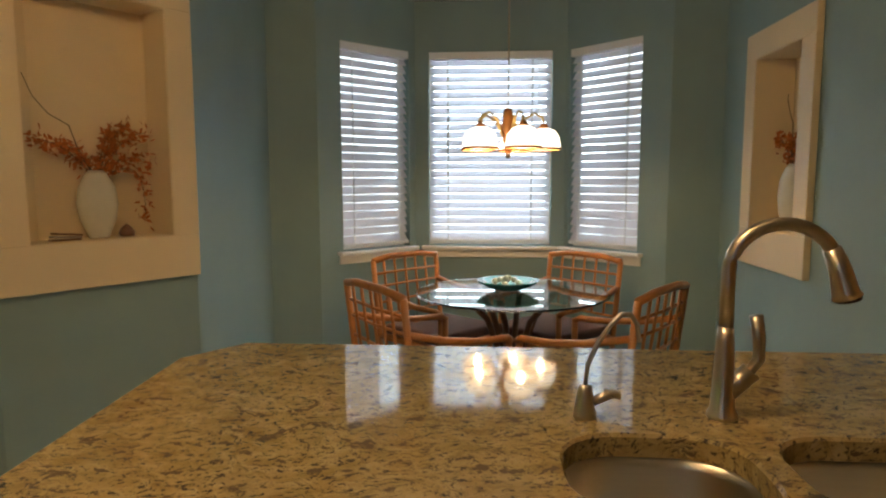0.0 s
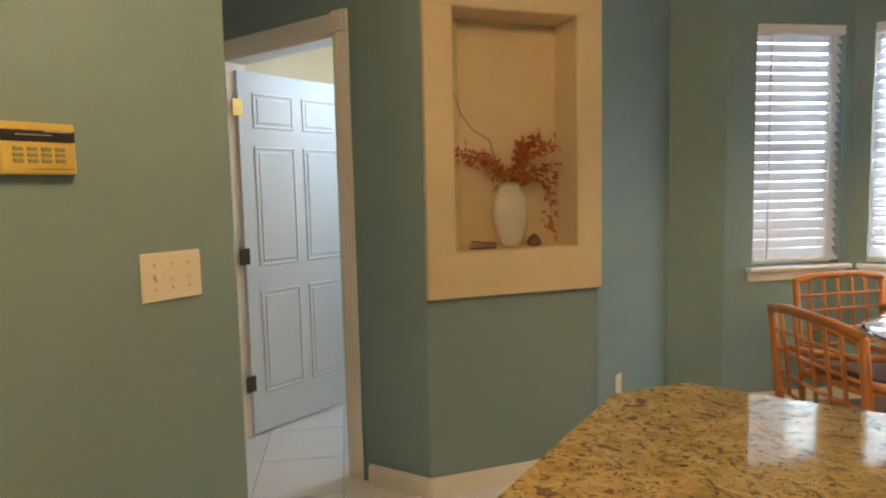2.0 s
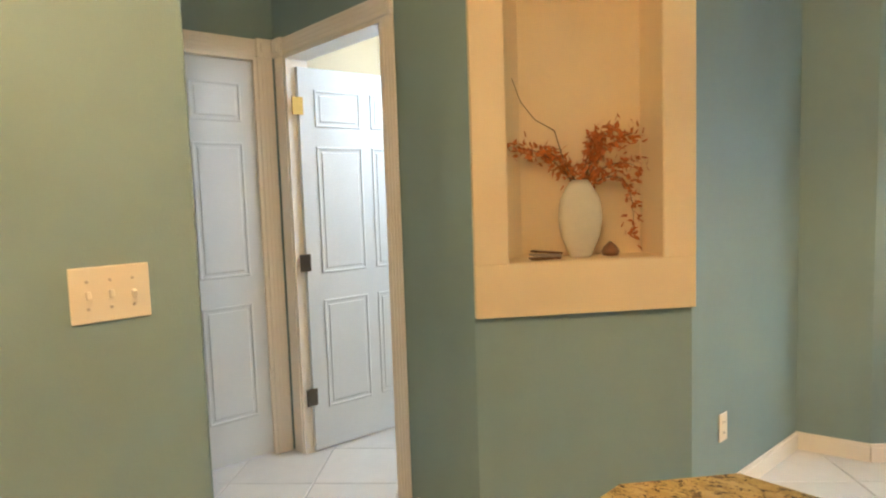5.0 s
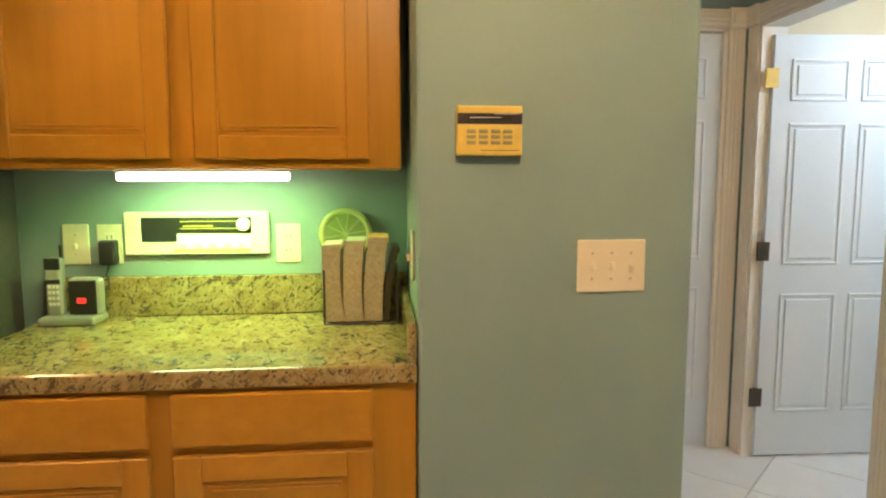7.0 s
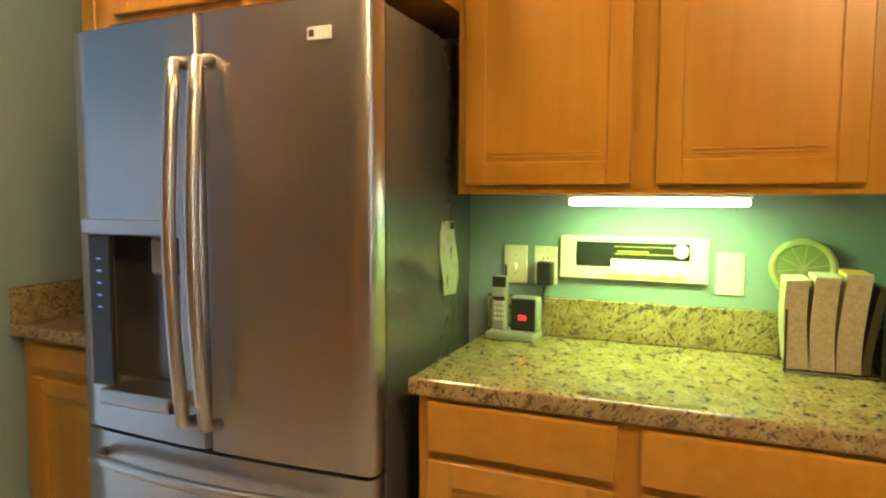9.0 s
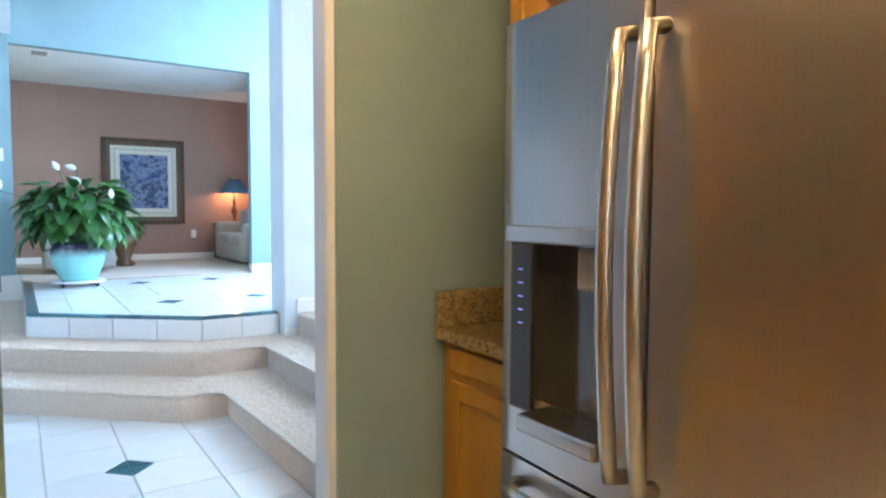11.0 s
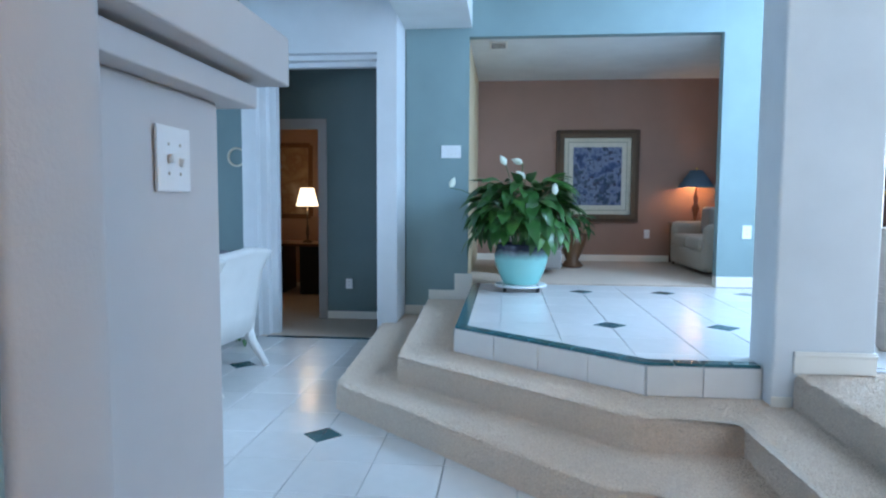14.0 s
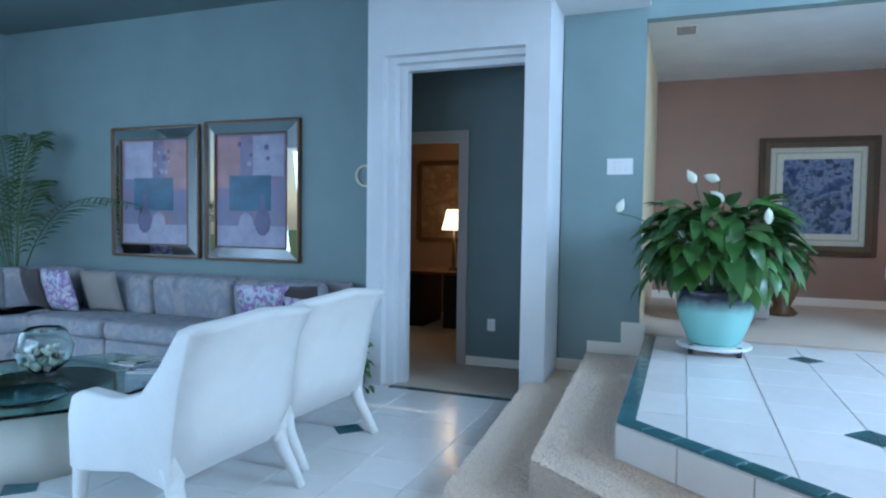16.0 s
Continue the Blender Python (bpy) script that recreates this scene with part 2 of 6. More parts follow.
M_SHADEGLOW = emit("lit_glass_shade", (1.0, 0.86, 0.66), 3.6)
M_TUBEGLOW = emit("lit_fluorescent_tube", (0.95, 1.0, 0.80), 7.0)
M_LAMPSHADE = emit("lit_cream_lampshade", (1.0, 0.82, 0.58), 2.2)
M_DOWNLIGHT = emit("lit_downlight_lens", (1.0, 0.86, 0.66), 8.0)
M_BACKDROP = emit("bright_overcast_garden", (0.88, 0.93, 1.0), 3.0)
M_LED = emit("red_display", (1.0, 0.03, 0.03), 0.7)
M_BLUELED = emit("blue_display", (0.22, 0.32, 1.0), 0.45)
M_BLIND = plain("white_blind_rail", (0.80, 0.80, 0.80), 0.45, vary=0.02)


def slat_mat(name):
    """White painted slat that lets a little daylight through."""
    w = Mat(name, 0.45)
    w.base(w.ramp(w.noise(14, 3), [(0.3, (0.74, 0.73, 0.74)), (0.7, (0.82, 0.81, 0.82))]))
    tr = w.t.nodes.new("ShaderNodeBsdfTranslucent")
    tr.inputs["Color"].default_value = (0.80, 0.78, 0.84, 1)
    mx = w.node("ShaderNodeMixShader", Fac=0.42)
    w.link(w.b.outputs[0], mx.inputs[1])
    w.link(tr.outputs[0], mx.inputs[2])
    w.link(mx.outputs[0], w.t.nodes["Material Output"].inputs["Surface"])
    return w.m


M_SLAT = slat_mat("white_translucent_slat")

# ---- building helpers ----


def B(bm, x0, y0, z0, x1, y1, z1, r=0.0, seg=2):
    """A box between two corners, with edges rounded by r."""
    x0, x1, y0, y1, z0, z1 = min(x0, x1), max(x0, x1), min(y0, y1), max(y0, y1), min(z0, z1), max(z0, z1)
    m = Matrix.Translation(((x0 + x1) / 2, (y0 + y1) / 2, (z0 + z1) / 2)) @ Matrix.Diagonal((x1 - x0, y1 - y0, z1 - z0, 1))
    g = bmesh.ops.create_cube(bm, size=1.0, matrix=m)
    if r > 0:
        edges = {e for v in g["verts"] for e in v.link_edges}
        bmesh.ops.bevel(bm, geom=list(edges), offset=r, segments=seg, profile=0.5, affect="EDGES", clamp_overlap=True)
    return bm


def box(x0, y0, z0, x1, y1, z1, r=0.0, seg=2):
    return B(bmesh.new(), x0, y0, z0, x1, y1, z1, r, seg)


def prism(points, z0, z1, r=0.0, seg=3, top_only=True):
    """A level polygon (counterclockwise) raised from z0 to z1, with its upper rim rounded by r."""
    bm = bmesh.new()
    low = [bm.verts.new((x, y, z0)) for x, y in points]
    top = [bm.verts.new((x, y, z1)) for x, y in points]
    n = len(points)
    bm.faces.new(low[::-1])
    cap = bm.faces.new(top)
    for i in range(n):
        bm.faces.new((low[i], low[(i + 1) % n], top[(i + 1) % n], top[i]))
    if r:
        bmesh.ops.bevel(bm, geom=list(cap.edges), offset=r, segments=seg, profile=0.5, affect="EDGES", clamp_overlap=True)
    return bm


def turned(profile, n=28, centre=(0, 0)):
    """A solid of revolution about z from (radius, height) pairs."""
    bm = bmesh.new()
    rings = []
    for r, z in profile:
        if r < 1e-5:
            rings.append([bm.verts.new((centre[0], centre[1], z))])
        else:
            rings.append([bm.verts.new((centre[0] + r * math.cos(2 * math.pi * i / n), centre[1] + r * math.sin(2 * math.pi * i / n), z)) for i in range(n)])
    for a, b in zip(rings, rings[1:]):
        for i in range(n):
            j = (i + 1) % n
            if len(a) == 1 and len(b) == 1:
                continue
            if len(a) == 1:
                bm.faces.new((a[0], b[j], b[i]))
            elif len(b) == 1:
                bm.faces.new((a[i], a[j], b[0]))
            else:
                bm.faces.new((a[i], a[j], b[j], b[i]))
    bmesh.ops.recalc_face_normals(bm, faces=bm.faces)
    return bm


def tube(points, radius, n=8, bm=None, end=None):
    """A round rod along a line of points; it tapers to end."""
    bm = bm or bmesh.new()
    pts = [Vector(p) for p in points]
    last = None
    run = (pts[-1] - pts[0]).normalized()
    ref = Vector((0, 0, 1)) if abs(run.z) < 0.8 else Vector((1, 0, 0))
    for i, p in enumerate(pts):
        d = (pts[min(i + 1, len(pts) - 1)] - pts[max(i - 1, 0)]).normalized()
        side = d.cross(ref if abs(d.dot(ref)) < 0.98 else Vector((0, 1, 0))).normalized()
        up = side.cross(d)
        r = radius if end is None else radius + (end - radius) * i / (len(pts) - 1)
        ring = [bm.verts.new(p + r * (math.cos(2 * math.pi * k / n) * side + math.sin(2 * math.pi * k / n) * up)) for k in range(n)]
        if last:
            for k in range(n):
                bm.faces.new((last[k], ring[k], ring[(k + 1) % n], last[(k + 1) % n]))
        else:
            bm.faces.new(ring)
        last = ring
    bm.faces.new(last[::-1])
    bmesh.ops.recalc_face_normals(bm, faces=bm.faces)
    return bm


def curve_pts(a, b, c, n=10):
    """Points on the arc through a towards c, pulled to b."""
    a, b, c = Vector(a), Vector(b), Vector(c)
    return [a * (1 - t) ** 2 + b * 2 * t * (1 - t) + c * t * t for t in (i / n for i in range(n + 1))]


def part(name, bm, mat, parent=None, label="", smooth=False):
    me = bpy.data.meshes.new(name)
    bm.to_mesh(me)
    bm.free()
    me.materials.append(mat)
    if smooth:
        me.polygons.foreach_set("use_smooth", [True] * len(me.polygons))
    ob = new(name, me)
    ob.parent = parent
    return tagged(ob, label) if label else ob


def thing(name, label, category, m=None, group="", kind=""):
    ob = new(name)
    ob.empty_display_size = 0.1
    ob.matrix_basis = m or Matrix()
    return tagged(ob, label, category, group, kind)


def setting(name, bm, mat, label, category="wall", smooth=False):
    return tagged(part(name, bm, mat, None, "", smooth), label, category, "", "structure")


def wall(name, p, q, z0, z1, mat, label, thick=0.12, holes=(), category="wall"):
    """A wall from p to q with the room on its left. holes: (from, to, low, high) along it."""
    p, q = Vector((*p, 0)), Vector((*q, 0))
    length = (q - p).length
    bm = bmesh.new()
    s = 0.0
    for a, b, lo, hi in sorted(holes):
        if a > s:
            B(bm, s, -thick, z0, a, 0, z1)
        if lo > z0:
            B(bm, a, -thick, z0, b, 0, lo)
        if hi < z1:
            B(bm, a, -thick, hi, b, 0, z1)
        s = b
    if s < length:
        B(bm, s, -thick, z0, length, 0, z1)
    bmesh.ops.remove_doubles(bm, verts=bm.verts, dist=1e-5)
    m = frame_on(p, q)
    ob = setting(name, bm, mat, label, category)
    ob.matrix_basis = m
    return ob


def frame_on(p, q):
    d = (Vector((q[0], q[1], 0)) - Vector((p[0], p[1], 0))).normalized()
    m = Matrix.Identity(4)
    m.col[0][:3], m.col[1][:3] = d, Vector((-d.y, d.x, 0))
    m.col[3][:3] = (p[0], p[1], 0)
    return m


def baseboard(p, q, z=0.0, h=0.09, mat=None):
    p, q = Vector((*p, 0)), Vector((*q, 0))
    n = (q - p).length
    bm = box(0.0, 0.001, z, n, 0.014, z + h * 0.8)
    B(bm, 0.0, 0.001, z + h * 0.8, n, 0.009, z + h)
    ob = setting("baseboard", bm, mat or M_TRIM, "white painted baseboard along the wall", "baseboard")
    ob.matrix_basis = frame_on(p, q)
    return ob

# ---- structure: kitchen and breakfast nook ----
H = 2.66
T = "sage teal painted wall with fine orange-peel texture"
wall("wall_nook_east", (1.70, 2.1), (1.70, 4.30), 0, H, M_TEAL, T, 0.3, [(1.17, 1.67, 1.10, 2.0)])
wall("wall_nook_return_east", (1.70, 4.30), (1.39, 4.36), 0, H, M_TEAL, T)
WIN = (0.872, 2.295)
wall("wall_bay_east", (1.39, 4.36), (0.80, 4.95), 0, H, M_TEAL, T, 0.12, [(0.215, 0.80, *WIN)])
wall("wall_bay_north", (0.80, 4.95), (-0.31, 4.95), 0, H, M_TEAL, T, 0.12, [(0.10, 1.01, *WIN)])
wall("wall_bay_west", (-0.31, 4.95), (-0.89, 4.36), 0, H, M_TEAL, T, 0.12, [(0.06, 0.645, *WIN)])
wall("wall_nook_return_west", (-0.89, 4.36), (-1.20, 4.29), 0, H, M_TEAL, T)
wall("wall_nook_west", (-1.20, 4.29), (-1.20, 3.20), 0, H, M_TEAL, T)
NP, NQ = (-1.20, 3.20), (-1.69, 2.49)
NL = math.hypot(NP[0] - NQ[0], NP[1] - NQ[1])
wall("wall_niche_west", NP, NQ, 0, H, M_TEAL, T, 0.25, [(0.13, NL - 0.13, 1.10, 2.145)])
wall("wall_beside_door", NQ, (-2.10, 2.45), 0, H, M_TEAL, T)
wall("wall_door", (-2.10, 2.45), (-3.10, 2.45), 0, H, M_TEAL, T, 0.12, [(0.05, 0.90, 0, 2.10)])
wall("wall_hall_west", (-3.10, 2.45), (-3.10, 1.41), 0, H, M_TEAL, T, 0.12, [(0.10, 0.87, 0, 2.10)])
setting("wall_switches", box(-3.10, 0.76, 0, -1.515, 1.41, H, 0.008, 2), M_TEAL, T)
wall("wall_kitchen_west", (-2.13, 0.76), (-2.13, -2.08), 0, H, M_TEAL, T)
wall("wall_kitchen_south_west", (-2.13, -2.08), (-1.26, -2.08), 0, 4.3, M_TEAL, T, 0.02)
wall("wall_kitchen_south", (-0.286, -2.045), (3.0, -2.045), 0, 4.3, M_TEAL, T, 0.02)
wall("wall_kitchen_east", (3.0, -2.045), (3.0, 2.1), 0, H, M_TEAL, T)
wall("wall_kitchen_north_east", (3.0, 2.1), (1.70, 2.1), 0, H, M_TEAL, T)
setting("ceiling", box(-3.3, -2.08, H, 3.2, 5.4, H + 0.1), M_CEIL, "white textured kitchen ceiling", "ceiling")
for p, q in (((-1.20, 4.29), (-1.20, 3.20)), ((-0.89, 4.36), (-1.20, 4.29)), (NP, NQ), (NQ, (-2.03, 2.455)), ((-0.31, 4.95), (-0.89, 4.36)), ((0.8, 4.95), (-0.31, 4.95)), ((1.39, 4.36), (0.8, 4.95)), ((1.70, 2.1), (1.70, 4.30))):
    baseboard(p, q)
# white edges of the passage from the kitchen
setting("trim_passage_west", box(-2.13, -2.22, 0, -1.228, -2.10, 4.3, 0.012, 3), M_WHITE, "white plastered wall end beside the passage", "wall", True)
# this end has its shade painted in by the lowered white
setting("trim_passage_east", box(-0.278, -2.25, 0, 3.0, -2.066, 4.3, 0.03, 5), M_WHITE_SHADED, "white plastered wall end beside the passage", "wall", True)

# kitchen floor
kf = setting("floor_kitchen", box(-4.6, -2.1, -0.1, 3.2, 5.4, -0.008), M_GROUT, "grey grout bed under white kitchen tiles", "floor")

# ---- structure: family room, foyer, living room ----
Y1, DOORY, YL = -8.40, -7.85, -11.2
PF = 0.525
wall("wall_family_south", (1.95, -8.3), (7.1, -8.3), 0, 4.3, M_TEAL, T)
wall("wall_family_east", (7.1, -8.3), (7.1, -2.2), 0, 4.3, M_TEAL, T, 0.12, [(1.7, 4.9, 0.5, 2.9)])
wall("wall_family_north", (7.1, -2.3), (0.9, -2.3), 0, 4.3, M_WHITE, "white plastered wall with large windows", 0.15, [(1.4, 5.6, 0.3, 2.8)])
wall("wall_beside_opening", (-0.32, Y1), (0.40, Y1), 0, 4.3, M_TEAL, T)
wall("wall_over_opening", (-2.91, Y1), (-0.32, Y1), 3.13, 4.3, M_TEAL, T)
wall("wall_foyer_south", (-5.0, Y1), (-2.91, Y1), 0, 4.3, M_TEAL, T)
wall("wall_foyer_west", (-5.0, -2.2), (-5.0, Y1), 0, 4.3, M_WHITE, "white foyer wall", 0.12, [(1.4, 3.4, 0.525, 4.0)])
# out of view: closes the foyer, with a gap for the added fill
wall("wall_foyer_north", (-2.14, -2.22), (-5.0, -2.22), 0, 4.3, M_WHITE, "unseen white foyer wall with an opening for added daylight", 0.12, [(0.5, 2.5, 1.0, 3.7)])
# dark teal here paints in the shade that lies on the ceiling
setting("ceiling_family_room", box(0.375, -8.5, 3.62, 7.3, -2.1, 3.74), M_TEAL_SHADED, "family room ceiling, its shade put into dark teal", "ceiling")
setting("ceiling_foyer", box(-5.2, -8.5, 4.2, 0.36, -2.22, 4.3), M_CEIL, "high white foyer ceiling", "ceiling")
setting("ceiling_soffit", box(-0.35, Y1 + 0.005, 3.22, 0.365, -5.6, 3.5), M_CEIL, "white dropped soffit with a downlight", "ceiling")
# thick white wall with the stepped doorway
DX0, DX1 = 0.56, 1.80
bm = bmesh.new()
for i in range(3):
    y0, y1, x0, x1, zt = DOORY - 0.09 * i, DOORY - 0.09 * (i + 1), DX0 + 0.014 * i, DX1 - 0.075 * i, 2.86 - 0.05 * i
    B(bm, 0.36, y1, 0, x0, y0, 4.25)
    B(bm, x1, y1, 0, 1.95, y0, 4.25)
    B(bm, x0, y1, zt, x1, y0, 4.25)
setting("wall_doorway", bm, M_WHITE, "thick white plastered wall with a stepped doorway")
setting("wall_doorway_end", box(0.36, Y1 + 0.002, 0, 0.5, DOORY - 0.272, 4.25), M_WHITE, "white plastered wall end")
setting("wall_doorway_side", box(1.80, -8.298, 0, 1.95, DOORY - 0.272, 4.25), M_WHITE, "white plastered wall end")
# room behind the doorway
# dimness of the passage is put into the darkened teal of its walls
wall("wall_study", (0.3, -8.95), (1.46, -8.95), 0, 3.2, M_TEAL_SHADED, "shade-darkened teal wall in a dim passage", 0.1)
wall("wall_study_over_door", (1.46, -8.95), (2.3, -8.95), 2.3, 3.2, M_TEAL_SHADED, "shade-darkened teal wall over a door", 0.1)
wall("wall_study_end", (3.6, -12.2), (3.6, -8.45), 0, 3.2, M_TEAL_SHADED, "shade-darkened teal wall", 0.1)
wall("wall_study_far", (1.3, -12.2), (3.6, -12.2), 0, 3.2, M_BROWN, "taupe wall in a dim study", 0.1)
wall("wall_study_side", (1.36, -9.06), (1.36, -12.2), 0, 3.2, M_BROWN, "taupe wall in a dim study", 0.1)
wall("wall_passage_end", (0.45, -8.4), (0.45, -8.95), 0, 3.2, M_TEAL_SHADED, "shade-darkened teal wall", 0.1)
setting("ceiling_study", box(0.2, -12.3, 3.2, 3.7, -8.42, 3.3), M_CEIL, "white ceiling", "ceiling")
setting("floor_study", box(0.3, -12.3, -0.1, 3.7, DOORY - 0.06, -0.002), M_CARPET, "beige carpet in the passage", "floor")
baseboard((0.45, -8.95), (1.38, -8.95))
# white casing; its grey tone paints in how little light reaches it
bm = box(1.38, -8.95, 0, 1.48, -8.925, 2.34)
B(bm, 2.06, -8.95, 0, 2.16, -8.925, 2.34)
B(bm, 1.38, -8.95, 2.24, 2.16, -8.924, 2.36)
setting("trim_study_door", bm, paint("taupe_trim_paint", (0.36, 0.33, 0.31), 0.5, False), "white door casing darkened for the dim passage", "trim")
# living room behind the wide opening
wall("wall_living_south", (-3.85, YL), (-0.30, YL), PF, 3.2, M_BROWN, "taupe painted wall", 0.1)
wall("wall_living_east", (-0.30, YL), (-0.30, Y1 - 0.13), PF, 3.2, M_CREAM, "cream painted wall", 0.1)
wall("wall_living_west", (-3.85, Y1 - 0.13), (-3.85, YL), PF, 3.2, M_BROWN, "taupe painted wall", 0.1, [(0.5, 1.8, 1.3, 2.9)])
setting("ceiling_living_room", box(-4.0, YL - 0.1, 3.19, -0.2, Y1 - 0.125, 3.29), M_CEIL, "white living room ceiling", "ceiling")
setting("floor_living_room", box(-4.0, YL - 0.1, PF - 0.15, -0.2, Y1 - 0.06, PF + 0.006), M_CARPET, "beige living room carpet", "floor")
baseboard((-3.85, YL), (-0.30, YL), PF, 0.1)
baseboard((-5.0, Y1), (-2.91, Y1), PF, 0.11)
baseboard((-2.905, Y1 - 0.12), (-2.905, Y1), PF, 0.11)

# steps
S1 = [(-1.46, -2.22), (-1.46, -4.25), (-1.17, -4.25), (0.40, -5.68), (0.53, -8.38), (-5.0, -8.38), (-5.0, -2.22)]
S2 = [(-1.88, -2.22), (-1.88, -4.69), (-1.36, -4.69), (0.0, -5.79), (0.10, -8.38), (-5.0, -8.38), (-5.0, -2.22)]
S3 = [(-2.21, -2.22), (-2.21, -5.0), (-4.95, -5.0), (-4.95, -2.22)]


def nosed(points, z0, z1):
    bm = prism(points[::-1], z0, z1, 0.045, 4)
    bmesh.ops.recalc_face_normals(bm, faces=bm.faces)
    return bm


setting("stair_lower_step", nosed(S1, -0.05, 0.172), M_CARPET, "beige carpeted lower step with rounded nosing", "stairs")
setting("stair_upper_step", nosed(S2, 0.1, 0.346), M_CARPET, "beige carpeted upper step with rounded nosing", "stairs")
setting("stair_landing_step", nosed(S3, 0.3, 0.520), M_CARPET, "beige carpeted landing step", "stairs")
PFO = [(-0.38, -8.42), (-4.99, -8.42), (-4.99, -5.06), (-1.49, -5.06), (-0.38, -5.95)]
pf = setting("platform", prism(PFO, 0.05, PF - 0.008), M_GROUT, "grout bed of the raised tiled foyer platform", "platform")
bf = setting("floor_family", box(-1.5, -8.3, -0.1, 7.2, -2.1, -0.008), M_GROUT, "grout bed under the white floor tiles", "floor")
# low white skirting that steps up along the wall by the stairs
for x0, x1, z0, z1 in ((0.10, 0.36, 0.172, 0.27), (-0.18, 0.10, 0.346, 0.445), (-0.37, -0.18, 0.346, 0.625)):
    setting("baseboard", box(x0, Y1 + 0.001, z0, x1, Y1 + 0.02, z1), M_TRIM, "white stepped skirting beside the stairs", "baseboard")
# column
col = thing("column", "square white textured column standing on the carpeted steps", "column", pose(-2.10, -4.95, 0.34), kind="structure")
part("shaft", box(-0.50, -0.32, 0, 0, 0, 3.85, 0.015, 3), M_WHITE, col, smooth=False)
bm = box(-0.50, 0.002, 0.185, -0.10, 0.02, 0.30, 0.004)
B(bm, -0.50, 0.002, 0.275, -0.10, 0.028, 0.29, 0.003)
part("skirting", bm, M_TRIM, col)
part("base_strip", box(-0.1, 0.002, 0.0, 0.003, 0.016, 0.06, 0.003), M_TRIM, col)
# half wall with ledges
# shade on the half wall is part of its lowered white
hw = thing("ledge_wall", "half wall capped by two stepped ledges, shade in its white", "wall", pose(-0.02, -3.07, 0), kind="structure")
part("body", box(0, 0, 0, 0.5, 0.818, 1.63, 0.008, 2), M_WHITE_SHADED, hw)
part("lower_ledge", box(-0.06, -0.10, 1.63, 0.56, 0.818, 1.685, 0.004), M_WHITE_SHADED, hw)
part("upper_ledge", box(-0.115, -0.19, 1.70, 0.62, 0.818, 1.83, 0.006), M_WHITE_SHADED, hw)
part("neck", box(-0.02, -0.05, 1.684, 0.5, 0.818, 1.701), M_WHITE_SHADED, hw)

# ---- doors ----


def panelled_leaf(w, h, t=0.035):
    """A leaf in the x-z plane, from x = 0 to w, with six raised panels on both sides."""
    bm = box(0, -t / 2, 0, w, t / 2, h, 0.002, 1)
    sx = (0.11 * w, 0.46 * w, 0.54 * w, 0.89 * w)
    for z0, z1 in ((0.11 * h, 0.40 * h), (0.47 * h, 0.80 * h), (0.85 * h, 0.945 * h)):
        for x0, x1 in ((sx[0], sx[1]), (sx[2], sx[3])):
            for s in (-1, 1):
                y = s * t / 2
                for k, (i, d) in enumerate(((0.0, 0.007), (0.028, 0.013))):
                    if k == 0:
                        for a in ((x0, z0, x1, z0 + 0.014), (x0, z1 - 0.014, x1, z1), (x0, z0, x0 + 0.014, z1), (x1 - 0.014, z0, x1, z1)):
                            B(bm, a[0], y, a[1], a[2], y + s * d, a[3], 0.003, 1)
                    else:
                        B(bm, x0 + i, y, z0 + i, x1 - i, y + s * 0.006, z1 - i, 0.005, 1)
    return bm


def hinge(parent, x, y, z, mat):
    bm = tube([(x, y, z - 0.045), (x, y, z + 0.045)], 0.008, 10)
    B(bm, x - 0.03, y - 0.012, z - 0.045, x + 0.03, y - 0.006, z + 0.045)
    return part("hinge", bm, mat, parent)


d1 = thing("door_1", "white six-panel interior door standing open", "door", pose(-2.975, 2.50, 0.012, 0, 0, 88), kind="structure")
part("leaf", panelled_leaf(0.80, 2.03), M_DOOR, d1)
for z, m in ((0.30, M_DKMETAL), (1.02, M_DKMETAL), (1.83, M_BRASS)):
    hinge(d1, -0.012, -0.02, z, m)
part("knob", turned([(0, 0), (0.016, 0), (0.016, 0.02), (0.028, 0.03), (0.028, 0.05), (0, 0.056)]), M_NICKEL, d1).matrix_basis = pose(0.74, -0.018, 0.93, 90, 0, 0)
d2 = thing("door_2", "white six-panel interior door, closed", "door", pose(-3.135, 1.587, 0.01, 0, 0, 90), kind="structure")
part("leaf", panelled_leaf(0.755, 2.065), M_DOOR, d2)


def fluted(x0, x1, z0, z1, upright=True, depth=0.009):
    """A strip of casing with three flutes, in the x-z plane."""
    bm = box(x0, 0.001, z0, x1, depth * 0.6, z1)
    for k in range(4):
        f = k / 4 + 0.015
        if upright:
            a, b = x0 + (x1 - x0) * f, x0 + (x1 - x0) * (f + 0.22)
            B(bm, a, depth * 0.5, z0, b, depth, z1, 0.003, 1)
        else:
            a, b = z0 + (z1 - z0) * f, z0 + (z1 - z0) * (f + 0.22)
            B(bm, x0, depth * 0.5, a, x1, depth, b, 0.003, 1)
    return bm


def casing(name, m, w0, w1, top):
    c = thing(name, "white fluted door casing with square corner blocks", "trim", m, kind="structure")
    part("jamb_strip", fluted(w0 - 0.085, w0, 0, top), M_TRIM, c)
    part("jamb_strip", fluted(w1, w1 + 0.085, 0, top), M_TRIM, c)
    part("head_strip", fluted(w0, w1, top, top + 0.085, False), M_TRIM, c)
    for x in (w0 - 0.09, w1 - 0.005):
        bm = box(x, 0.001, top - 0.005, x + 0.095, 0.024, top + 0.09, 0.004, 1)
        B(bm, x + 0.02, 0.02, top + 0.015, x + 0.075, 0.029, top + 0.07, 0.006, 1)
